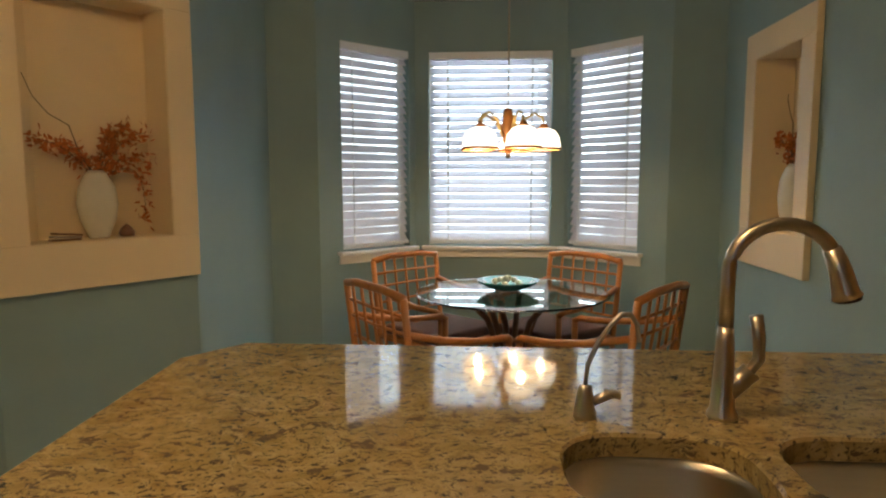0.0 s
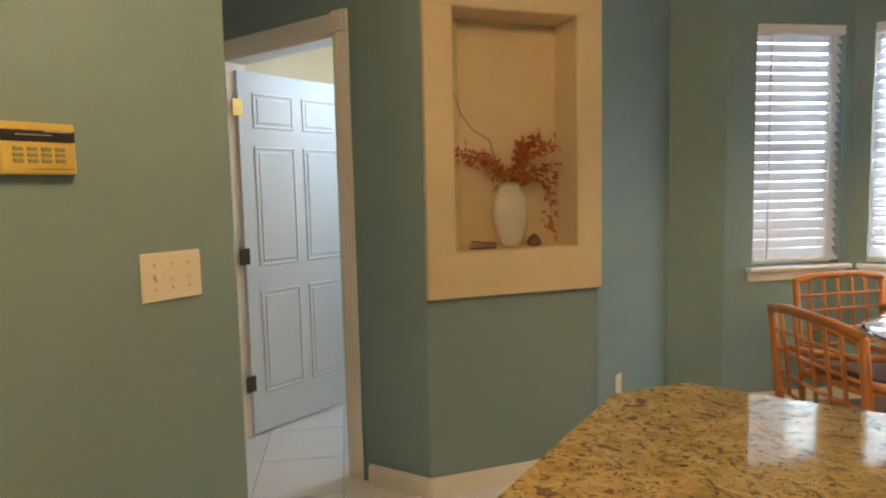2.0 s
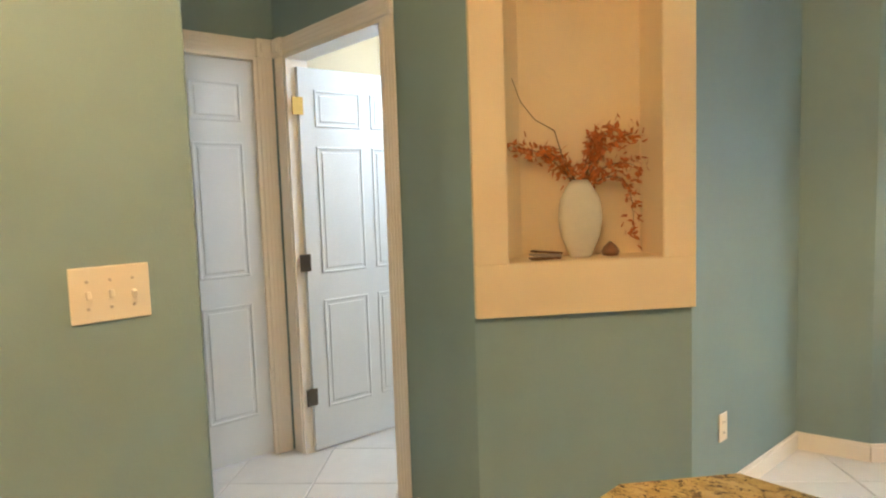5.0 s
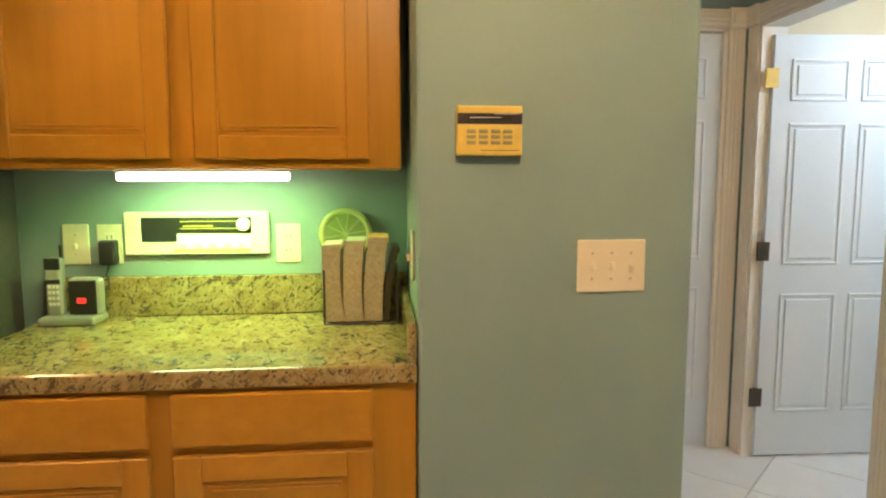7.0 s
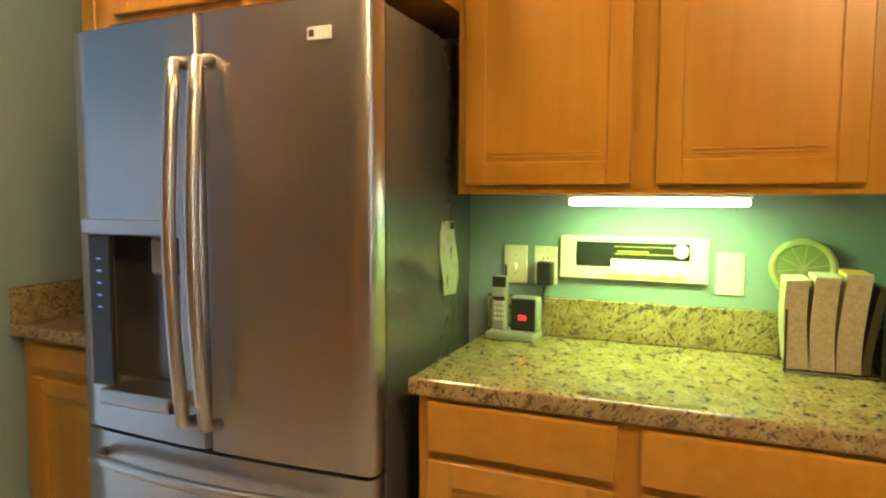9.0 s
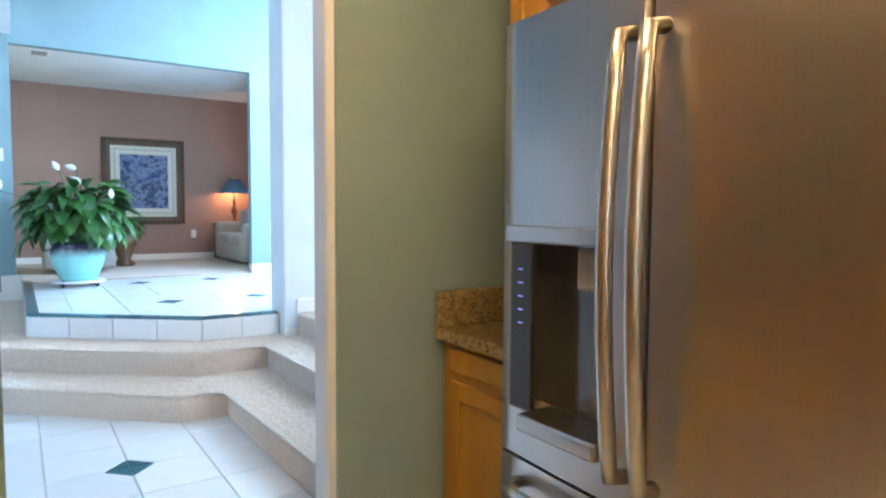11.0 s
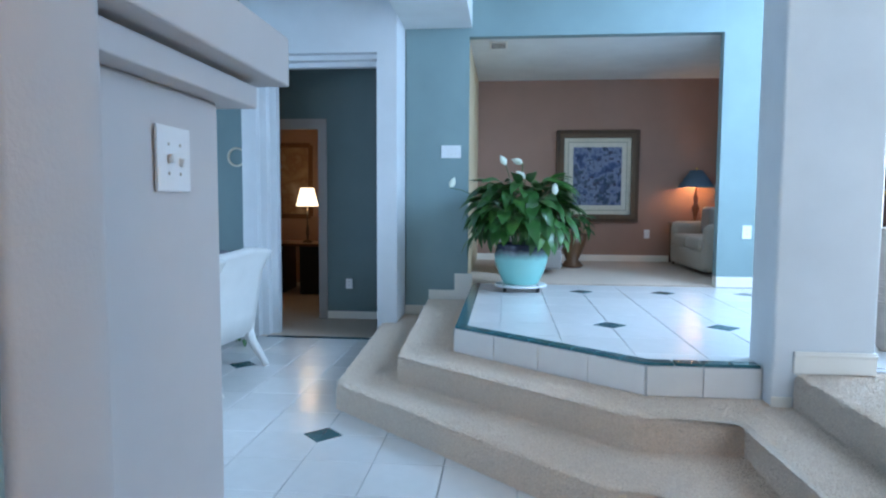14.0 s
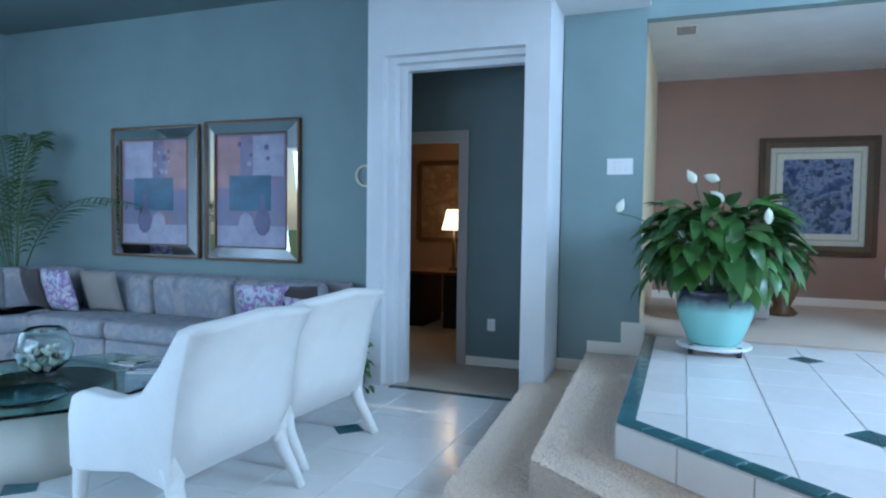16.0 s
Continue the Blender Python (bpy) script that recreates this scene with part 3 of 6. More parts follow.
        part("corner_block", bm, M_TRIM, c)
    bm = box(w0, -0.125, 0, w0 + 0.018, 0.0, top)
    B(bm, w1 - 0.018, -0.125, 0, w1, 0.0, top)
    B(bm, w0, -0.125, top - 0.018, w1, 0.0, top)
    B(bm, w0 + 0.018, -0.08, 0, w0 + 0.032, -0.045, top)
    part("lining", bm, M_TRIM, c)


casing("trim_door_1", frame_on((-2.10, 2.45), (-3.10, 2.45)), 0.05, 0.90, 2.10)
casing("trim_door_2", frame_on((-3.10, 2.45), (-3.10, 1.41)), 0.10, 0.87, 2.10)
# utility room behind door 1
wall("wall_utility_west", (-3.28, 4.6), (-3.28, 2.57), 0, H, M_CREAM, "pale wall of the utility room")
wall("wall_utility_east", (-1.8, 2.62), (-1.8, 4.6), 0, H, M_CREAM, "pale wall of the utility room", 0.1)
wall("wall_utility_north", (-1.8, 4.6), (-3.28, 4.6), 0, H, M_CREAM, "pale wall of the utility room")

# ---- windows with blinds ----


def blind_window(name, p, q, a, b):
    """A window with its frame, sill and slatted blind in the opening a..b of the wall p to q."""
    w = thing(name, "white framed window behind lowered white slatted blinds", "window", frame_on(p, q), kind="structure")
    z0, z1 = WIN
    bm = box(a, -0.11, z0, a + 0.035, -0.07, z1)
    B(bm, b - 0.035, -0.11, z0, b, -0.07, z1)
    B(bm, a, -0.11, z0, b, -0.07, z0 + 0.035)
    B(bm, a, -0.11, z1 - 0.035, b, -0.07, z1)
    B(bm, a, -0.105, (z0 + z1) / 2 - 0.015, b, -0.075, (z0 + z1) / 2 + 0.015)
    part("window_frame", bm, M_TRIM, w)
    pane = part("pane", box(a + 0.03, -0.095, z0 + 0.03, b - 0.03, -0.089, z1 - 0.03), M_GLASS, w)
    pane.visible_shadow = False
    part("headrail", box(a + 0.004, -0.06, z1 - 0.055, b - 0.004, 0.006, z1, 0.006, 2), M_BLIND, w)
    part("bottom_rail", box(a + 0.006, -0.05, z0 + 0.02, b - 0.006, 0.0, z0 + 0.045, 0.004, 1), M_BLIND, w)
    n = 23
    me = None
    for i in range(n):
        z = z0 + 0.07 + (z1 - 0.075 - z0 - 0.07) * i / (n - 1)
        if me is None:
            s = part("slat", box(a + 0.012, -0.031, -0.0015, b - 0.012, 0.031, 0.0015), M_SLAT, w)
            me = s.data
        else:
            s = new("slat", me)
            s.parent = w
        s.matrix_basis = pose(0, -0.032, z, -58 + 3 * math.sin(i * 1.7), 0, 0)
    for f in (0.16, 0.84):
        x = a + (b - a) * f
        part("ladder_tape", box(x - 0.006, 0.0, z0 + 0.03, x + 0.006, 0.0015, z1 - 0.05), M_BLIND, w)
    part("wand", tube([(a + 0.1, 0.012, z1 - 0.06), (a + 0.1, 0.014, z1 - 0.75)], 0.004, 6), M_BLIND, w)
    part("window_sill", box(a - 0.05, 0.001, z0 - 0.03, b + 0.05, 0.06, z0 - 0.002, 0.008, 2), M_TRIM, w)
    bm = box(a - 0.035, 0.001, z0 - 0.09, b + 0.035, 0.018, z0 - 0.031, 0.004, 1)
    part("apron", bm, M_TRIM, w)
    return w


blind_window("window_1", (-0.31, 4.95), (-0.89, 4.36), 0.06, 0.645)
blind_window("window_2", (0.80, 4.95), (-0.31, 4.95), 0.10, 1.01)
blind_window("window_3", (1.39, 4.36), (0.80, 4.95), 0.215, 0.80)
setting("backdrop", box(-4, 8.0, -1, 5, 8.1, 5), M_BACKDROP, "bright hazy daylight outside the bay window", "backdrop")
setting("ground", box(-60, 5.6, -0.6, 60, 80, -0.5), plain("lawn", (0.06, 0.11, 0.03), 0.9), "lawn outside the house", "ground")

# ---- niches ----


def niche(name, m, w, z0, z1, label, deep=0.18, side=0.13, low=0.20, high=0.14):
    """A raised frame round a recess; x runs along the wall, y into the room."""
    c = thing(name, label, "niche", m, kind="structure")
    d = 0.035
    part("surround_sill", box(0, 0.001, z0 - low, w, d, z0, 0.003, 1), M_CREAM, c)
    part("surround_head", box(0, 0.001, z1, w, d, z1 + high, 0.003, 1), M_CREAM, c)
    part("surround_side", box(0, 0.001, z0, side, d, z1, 0.003, 1), M_CREAM, c)
    part("surround_side", box(w - side, 0.001, z0, w, d, z1, 0.003, 1), M_CREAM, c)
    bm = box(side, -deep, z0, w - side, -deep + 0.01, z1)
    B(bm, side - 0.01, -deep, z0, side + 0.002, 0.03, z1)
    B(bm, w - side - 0.002, -deep, z0, w - side + 0.01, 0.03, z1)
    B(bm, side, -deep, z0 - 0.01, w - side, 0.03, z0 + 0.002)
    B(bm, side, -deep, z1 - 0.002, w - side, 0.03, z1 + 0.01)
    part("recess", bm, M_CREAM, c)
    return c


niche("niche_west", frame_on(NP, NQ), NL, 1.10, 2.145, "cream framed display niche in the angled wall")
niche("niche_east", frame_on((1.70, 3.14), (1.70, 3.90)), 0.76, 1.10, 2.0, "cream framed display niche in the straight wall")


def vase_of_leaves(m, seed, s=1.0):
    rng = random.Random(seed)
    v = thing("vase", "glossy cream oval vase with dried rust-coloured branches", "vase", m)
    bm = turned([(0, 0), (0.045, 0), (0.05, 0.01), (0.085, 0.09), (0.098, 0.17), (0.088, 0.25), (0.055, 0.31), (0.036, 0.335), (0.034, 0.33), (0.03, 0.28), (0, 0.27)], 32)
    bmesh.ops.scale(bm, vec=(1.0, 0.62, 1.0), verts=bm.verts)
    w = plain("glossy_cream_glaze", (0.62, 0.58, 0.46), 0.12, 0, 0.03)
    part("vessel", bm, w, v, smooth=True)
    ends = [(-0.27, 0.02, 0.47), (-0.16, 0.05, 0.45), (0.10, 0.03, 0.52), (0.19, 0.05, 0.57), (0.26, 0.02, 0.53), (0.28, 0.03, 0.38), (0.26, 0.05, 0.08), (0.07, 0.09, 0.2)]
    me = None
    for i, e in enumerate(ends):
        mid = (e[0] * 0.5, 0.01, 0.46 + 0.5 * max(0, e[2] - 0.4)) if i != 6 else (0.29, 0.05, 0.48)
        pts = curve_pts((0, 0, 0.28), mid, e, 9)
        tw = part("branch", tube(pts, 0.0035, 5, end=0.0012), M_TWIG, v)
        lb = bmesh.new()
        for k in range(95):
            p = pts[rng.randint(2, 9)] + Vector((rng.gauss(0, 0.018), rng.gauss(0, 0.012), rng.gauss(0, 0.018)))
            a, b = Vector((rng.gauss(0, 1), rng.gauss(0, 0.5), rng.gauss(0, 1))).normalized() * 0.026, Vector((rng.gauss(0, 1), rng.gauss(0, 1), rng.gauss(0, 1))).normalized() * 0.011
            q = [lb.verts.new(p), lb.verts.new(p + a * 0.5 + b), lb.verts.new(p + a * 1.3 + b * 0.3), lb.verts.new(p + a * 0.5 - b)]
            lb.faces.new(q)
        part("dried_leaves", lb, M_RUST, tw)
    pts = [(0, 0, 0.3), (-0.07, 0.02, 0.44), (-0.10, 0.03, 0.55), (-0.18, 0.05, 0.60), (-0.24, 0.06, 0.68), (-0.27, 0.08, 0.78), (-0.31, 0.09, 0.80), (-0.33, 0.1, 0.77)]
    part("curly_twig", tube(pts, 0.003, 5, end=0.001), M_TWIG, v)
    return v


nm = frame_on(NP, NQ)
vm = nm @ pose(NL * 0.5 - 0.01, -0.075, 1.104, 0, 0, 180) @ Matrix.Scale(0.9, 4)
vase_of_leaves(vm, 3)
for dx, lab in ((0.15, "small dark folded fan lying on the niche floor"), (-0.115, "small brown and cream shell ornament")):
    o = thing("ornament", lab, "ornament", nm @ pose(NL * 0.5 - 0.01 + dx, -0.06, 1.103))
    if dx > 0:
        for k in range(3):
            part("blade", box(-0.06, -0.02 + 0.004 * k, 0.012 * k, 0.06, 0.025 + 0.004 * k, 0.012 * k + 0.008, 0.002, 1), M_DARKWOOD if k % 2 == 0 else M_TAUPE, o).matrix_basis = pose(0, 0, 0, 0, -3 * k, 8 * k)
    else:
        part("shell", turned([(0, 0), (0.03, 0.004), (0.036, 0.02), (0.025, 0.04), (0.008, 0.055), (0, 0.06)], 16), M_DARKWOOD, o, smooth=True)
vase_of_leaves(frame_on((1.70, 3.14), (1.70, 3.90)) @ pose(0.38, -0.075, 1.104, 0, 0, 180), 5)

# ---- kitchen: island, counters, cabinets ----


def slab(points, z, t=0.04, r=0.008):
    bm = prism(points, z - t, z, r, 3)
    return bm


CT, C2 = 0.918, 0.955
# island top with two bowls
top = prism([(-0.475, 0.935), (0.34, 0.935), (0.34, 1.82), (-0.41, 1.82), (-0.52, 1.66)], CT - 0.04, CT)
B(top, 0.34, 1.275, CT - 0.04, 2.6, 1.82, CT)
B(top, 0.34, 0.935, CT - 0.04, 2.6, 0.96, CT)
B(top, 1.05, 0.96, CT - 0.04, 2.6, 1.275, CT)
ist = tagged(part("island_worktop", top, M_GRANITE), "polished gold granite island worktop with dark flecks", "worktop")
sk = thing("sink", "undermounted stainless steel double-bowl sink", "sink", pose(0, 0, CT - 0.041))


def bowl(x0, x1, y0, y1, cut):
    bm = bmesh.new()
    def ring(i, z, r):
        pts = []
        a0, a1, b0, b1 = x0 + i, x1 - i, y0 + i, y1 - i
        for cx, cy, s in ((a1 - r, b1 - r, 0), (a0 + r, b1 - r, 90), (a0 + r, b0 + r, 180), (a1 - r, b0 + r, 270)):
            for k in range(6):
                t = radians(s + 18 * k)
                pts.append(bm.verts.new((cx + r * math.cos(t), cy + r * math.sin(t), z)))
        return pts
    rings = [ring(-0.03, 0.0, 0.12), ring(0.0, 0.0, 0.11), ring(0.006, -0.02, 0.105), ring(0.014, -0.16, 0.1), ring(0.05, -0.19, 0.08)]
    for a, b in zip(rings, rings[1:]):
        for k in range(24):
            bm.faces.new((a[k], a[(k + 1) % 24], b[(k + 1) % 24], b[k]))
    bm.faces.new(rings[-1])
    bmesh.ops.recalc_face_normals(bm, faces=bm.faces)
    return bm


part("bowl", bowl(0.36, 0.67, 0.975, 1.255, 0), M_SINK, sk, smooth=True)
part("bowl", bowl(0.71, 1.04, 0.975, 1.272, 0), M_SINK, sk, smooth=True)
lip = bmesh.new()
for x0, x1, ya, b0, b1, yb in ((0.34, 0.695, 1.275, 0.36, 0.67, 1.255), (0.695, 1.05, 1.275, 0.71, 1.04, 1.262)):
    inner, outer = [], []
    r = 0.105
    for cx, cy, s in ((b1 - r, yb - r, 0), (b0 + r, yb - r, 90), (b0 + r, 0.975 + r, 180), (b1 - r, 0.975 + r, 270)):
        for k in range(7):
            t = radians(s + 15 * k)
            x, y = cx + r * math.cos(t), cy + r * math.sin(t)
            inner.append((x, y))
            mx, my = (x0 + x1) / 2, (0.96 + ya) / 2
            f = min((x1 - x0) / 2 / max(abs(x - mx), 1e-6), (ya - 0.96) / 2 / max(abs(y - my), 1e-6))
            outer.append((mx + (x - mx) * f, my + (y - my) * f))
    a = [lip.verts.new((*p, CT)) for p in outer]
    b = [lip.verts.new((*p, CT)) for p in inner]
    c = [lip.verts.new((*p, CT - 0.006)) for p in [(0.97 * x + 0.03 * (b0 + b1) / 2, 0.97 * y + 0.03 * 1.12) for x, y in inner]]
    d = [lip.verts.new((v.co.x, v.co.y, CT - 0.042)) for v in c]
    for p, q in ((a, b), (b, c), (c, d)):
        for k in range(28):
            lip.faces.new((p[k], p[(k + 1) % 28], q[(k + 1) % 28], q[k]))
bmesh.ops.recalc_face_normals(lip, faces=lip.faces)
part("sink_lip", lip, M_GRANITE, ist)
ib = thing("kitchen_island", "honey maple island base under the worktop", "cabinet", pose(0, 0, 0))
part("body", box(-0.36, 0.98, 0.0, 2.58, 1.55, CT - 0.24), M_MAPLE, ib)
part("back_panel", box(-0.36, 1.55, 0.0, 2.58, 1.57, CT - 0.04), M_TEAL, ib)
part("side_panel", box(-0.38, 0.98, 0.0, -0.36, 1.57, CT - 0.04), M_TEAL, ib)
part("front_rail", box(-0.36, 0.96, 0.1, 2.58, 0.98, CT - 0.04), M_MAPLE, ib)

# tall faucet
fc = thing("faucet", "brushed nickel gooseneck kitchen faucet with a pull-down head", "faucet", pose(0.68, 1.345, CT) @ Matrix.Scale(0.86, 4))
bm = turned([(0, 0), (0.032, 0), (0.032, 0.008), (0.026, 0.02), (0.021, 0.10), (0.018, 0.17), (0.016, 0.2), (0, 0.2)], 24)
part("base", bm, M_NICKEL, fc, smooth=True)
arc = [(0, 0, 0.19), (0, 0, 0.30)] + [(0.105 - 0.105 * math.cos(radians(a)), -0.02 * a / 150, 0.32 + 0.10 * math.sin(radians(a))) for a in range(0, 151, 10)]
part("neck", tube(arc, 0.0145, 14), M_NICKEL, fc, smooth=True)
e = arc[-1]
part("spray_head", tube([e, (e[0] + 0.02, e[1], e[2] - 0.045), (e[0] + 0.032, e[1] - 0.002, e[2] - 0.09), (e[0] + 0.036, e[1] - 0.002, e[2] - 0.10)], 0.018, 16, end=0.030), M_NICKEL, fc, smooth=True)
part("nozzle", tube([(e[0] + 0.036, e[1] - 0.002, e[2] - 0.10), (e[0] + 0.038, e[1] - 0.002, e[2] - 0.107)], 0.026, 16), M_BLACK, fc)
part("valve", tube([(0.01, 0, 0.055), (0.055, -0.005, 0.105)], 0.02, 14, end=0.022), M_NICKEL, fc, smooth=True)
part("lever", tube([(0.048, -0.005, 0.10), (0.068, -0.008, 0.13), (0.066, -0.008, 0.18), (0.058, -0.008, 0.225)], 0.011, 12, end=0.014), M_NICKEL, fc, smooth=True)
# small filter tap
ft = thing("filter_tap", "small brushed nickel drinking-water tap with a thin spout", "tap", pose(0.425, 1.325, CT))
part("base", turned([(0, 0), (0.021, 0), (0.021, 0.008), (0.014, 0.05), (0.012, 0.062), (0, 0.064)], 20), M_NICKEL, ft, smooth=True)
part("spout", tube([(0, 0, 0.06), (0.003, 0, 0.10), (0.02, 0, 0.14), (0.045, 0, 0.178), (0.062, 0, 0.196), (0.078, 0, 0.196), (0.09, 0, 0.178), (0.096, 0, 0.145)], 0.0045, 10), M_NICKEL, ft, smooth=True)
part("valve", tube([(0.008, 0, 0.028), (0.045, -0.01, 0.05)], 0.009, 10), M_NICKEL, ft, smooth=True)
part("handle", tube([(0.032, -0.008, 0.052), (0.062, -0.012, 0.046)], 0.008, 10, end=0.006), M_NICKEL, ft, smooth=True)


def cabinet_front(parent, m, w, h, t=0.02):
    """A drawer front, or a door of stiles, rails and a recessed beaded panel, in the x-z plane facing +y."""
    if h <= 0.25:
        part("drawer_front", box(0, 0, 0, w, t, h, 0.006, 2), M_MAPLE_H, parent).matrix_basis = m
        return
    s = 0.062
    d = part("door", box(s - 0.002, 0, s - 0.002, w - s + 0.002, t * 0.55, h - s + 0.002), M_MAPLE, parent)
    d.matrix_basis = m
    for x in (0, w - s):
        part("stile", box(x, 0, 0, x + s, t, h, 0.003, 1), M_MAPLE, d)
    for z in (0, h - s):
        part("rail", box(s, 0, z, w - s, t, z + s, 0.003, 1), M_MAPLE_H, d)
    for k in (0.012, 0.022):
        for z in (s + k, h - s - k - 0.005):
            part("bead", box(s + k, t * 0.5, z, w - s - k, t * 0.55 + 0.003, z + 0.005, 0.001, 1), M_MAPLE_H, d)


def cabinet(name, label, m, w, d, h, fronts, sides=None):
    """A cabinet; fronts are (x, z, width, height) on its face at y = d."""
    c = thing(name, label, "cabinet", m)
    part("body", box(0, 0, 0, w, d, h, 0.002, 1), sides or M_MAPLE, c)
    for x, z, fw, fh in fronts:
        cabinet_front(c, pose(x, d + 0.001, z), fw, fh)
    return c


def facing_east(x, y):
    """A frame on a wall that faces +x: local x runs towards +y... reversed so that fronts read from the room."""
    return Matrix.Translation((x, y, 0)) @ Matrix(((0, 1, 0, 0), (-1, 0, 0, 0), (0, 0, 1, 0), (0, 0, 0, 1)))


# base cabinet beside the fridge: local x runs towards -y
LB = "honey maple base cabinet with drawers over doors"
cabinet("base_cabinet", LB, facing_east(-2.125, 0.755) , 1.08, 0.60, 0.913, [(0.10, 0.775, 0.45, 0.125), (0.10, 0.12, 0.45, 0.635), (0.60, 0.775, 0.45, 0.125), (0.60, 0.12, 0.45, 0.635)])
tagged(part("worktop", slab([(-2.128, -0.345), (-1.505, -0.345), (-1.505, 0.757), (-2.128, 0.757)], C2, 0.042), M_GRANITE), "polished gold granite worktop beside the fridge", "worktop")
tagged(part("backsplash", box(-2.127, -0.345, C2 + 0.001, -2.105, 0.757, 1.08, 0.003, 1), M_GRANITE), "low granite backsplash behind the worktop", "backsplash")
tagged(part("backsplash", box(-2.104, 0.735, C2 + 0.001, -1.51, 0.757, 1.05, 0.003, 1), M_GRANITE), "low granite backsplash at the worktop end", "backsplash")
cabinet("wall_cabinet", "honey maple wall cabinet with two framed doors", facing_east(-2.125, 0.735) @ pose(0, 0, 1.405), 1.08, 0.29, 1.05, [(0.085, 0.025, 0.455, 0.98), (0.60, 0.025, 0.455, 0.98)])
cabinet("wall_cabinet", "honey maple cabinet above the fridge", facing_east(-2.125, -0.35) @ pose(0, 0, 1.92), 1.06, 0.55, 0.6, [(0.04, 0.02, 0.47, 0.52), (0.54, 0.02, 0.47, 0.52)])
cabinet("wall_cabinet", "narrow honey maple wall cabinet in the corner", facing_east(-2.125, -1.47) @ pose(0, 0, 1.405), 0.38, 0.29, 1.05, [(0.03, 0.025, 0.32, 0.98)])
cabinet("base_cabinet", "narrow honey maple base cabinet in the corner", facing_east(-2.125, -1.46), 0.605, 0.42, 0.873, [(0.06, 0.757, 0.48, 0.09), (0.06, 0.12, 0.48, 0.6)])
tagged(part("worktop", slab([(-2.128, -2.07), (-1.66, -2.07), (-1.66, -1.45), (-2.128, -1.45)], 0.916, 0.042), M_GRANITE), "small granite worktop in the corner", "worktop")
tagged(part("backsplash", box(-2.127, -2.077, 0.917, -1.665, -2.055, 1.055, 0.003, 1), M_GRANITE), "low granite backsplash in the corner", "backsplash")
# counter by the passage
tagged(part("worktop", slab([(-0.23, -2.04), (2.9, -2.04), (2.9, -1.385), (-0.23, -1.385)], 0.89, 0.042), M_GRANITE), "polished gold granite worktop by the passage", "worktop")
cabinet("base_cabinet", LB, Matrix.Translation((-0.2, -2.035, 0)), 3.0, 0.58, 0.847, [(0.04, 0.72, 0.7, 0.115), (0.04, 0.1, 0.7, 0.6)])
# brown body colour paints in the shade on the cabinet's side
cabinet("wall_cabinet", "honey maple wall cabinet with framed doors", Matrix.Translation((-0.18, -2.04, 1.385)), 0.9, 0.31, 1.05, [(0.03, 0.02, 0.41, 0.98), (0.46, 0.02, 0.41, 0.98)], wood("brown_laminate_side", (0.115, 0.062, 0.038), (0.15, 0.085, 0.055)))

cabinet("tall_cabinet", "honey maple cabinets along the far kitchen wall", Matrix.Translation((2.995, -1.3, 0)) @ Matrix(((0, -1, 0, 0), (1, 0, 0, 0), (0, 0, 1, 0), (0, 0, 0, 1))), 3.2, 0.5, 2.3, [(0.03 + 0.79 * k, 0.1, 0.76, 2.15) for k in range(4)])
# ---- fridge ----
fr = thing("fridge", "brushed stainless steel french-door fridge with an ice dispenser", "fridge", facing_east(-2.10, -0.405))
W = 0.985
part("body", box(0, 0, 0.02, W, 0.595, 1.86, 0.006, 2), M_FRIDGE_SIDE, fr)


def door_slab(x0, x1, z0, z1, hole=None):
    """A gently bowed door front; hole = (x0, x1, z0, z1) for the dispenser."""
    bm = bmesh.new()
    xs = sorted({x0, x0 + 0.012, x1 - 0.012, x1, *[x0 + (x1 - x0) * i / 8 for i in range(9)], *(hole[:2] if hole else ())})
    zs = sorted({z0, z1, *(hole[2:] if hole else ())})

    def out(x):
        edge = min(x - x0, x1 - x)
        return 0.665 + 0.022 * math.sin(math.pi * x / W) - (0.016 if edge < 1e-6 else 0.0)
    grid = [[bm.verts.new((x, out(x), z)) for x in xs] for z in zs]
    for i in range(len(zs) - 1):
        for j in range(len(xs) - 1):
            if hole and hole[0] <= xs[j] and xs[j + 1] <= hole[1] and zs[i] >= hole[2] and zs[i + 1] <= hole[3]:
                continue
            bm.faces.new((grid[i][j], grid[i][j + 1], grid[i + 1][j + 1], grid[i + 1][j]))
    rim = [e for e in bm.edges if e.is_boundary and all(not (hole and hole[0] - 1e-6 <= v.co.x <= hole[1] + 1e-6 and hole[2] - 1e-6 <= v.co.z <= hole[3] + 1e-6) for v in e.verts)]
    g = bmesh.ops.extrude_edge_only(bm, edges=rim)
    for v in g["geom"]:
        if isinstance(v, bmesh.types.BMVert):
            v.co.y = 0.60
    bmesh.ops.recalc_face_normals(bm, faces=bm.faces)
    creased = [e for e in bm.edges if len(e.link_faces) == 2 and e.calc_face_angle(0.0) > 0.9]
    bmesh.ops.split_edges(bm, edges=creased)
    for f in bm.faces:
        f.smooth = abs(f.normal.z) < 0.3
    return bm


part("door", door_slab(0.0, 0.487, 0.715, 1.86), M_STEEL, fr)
HO = (0.575, 0.925, 0.85, 1.285)
dl = part("door", door_slab(0.493, W, 0.715, 1.86, HO), M_STEEL, fr)
part("freezer_drawer", door_slab(0.0, W, 0.06, 0.705), M_STEEL, fr)
bm = box(HO[0], 0.55, HO[2], HO[1], 0.56, HO[3])
B(bm, HO[0] - 0.004, 0.55, HO[2], HO[0], 0.683, HO[3])
B(bm, HO[1], 0.55, HO[2], HO[1] + 0.004, 0.68, HO[3])
B(bm, HO[0], 0.55, HO[2] - 0.004, HO[1], 0.683, HO[2])
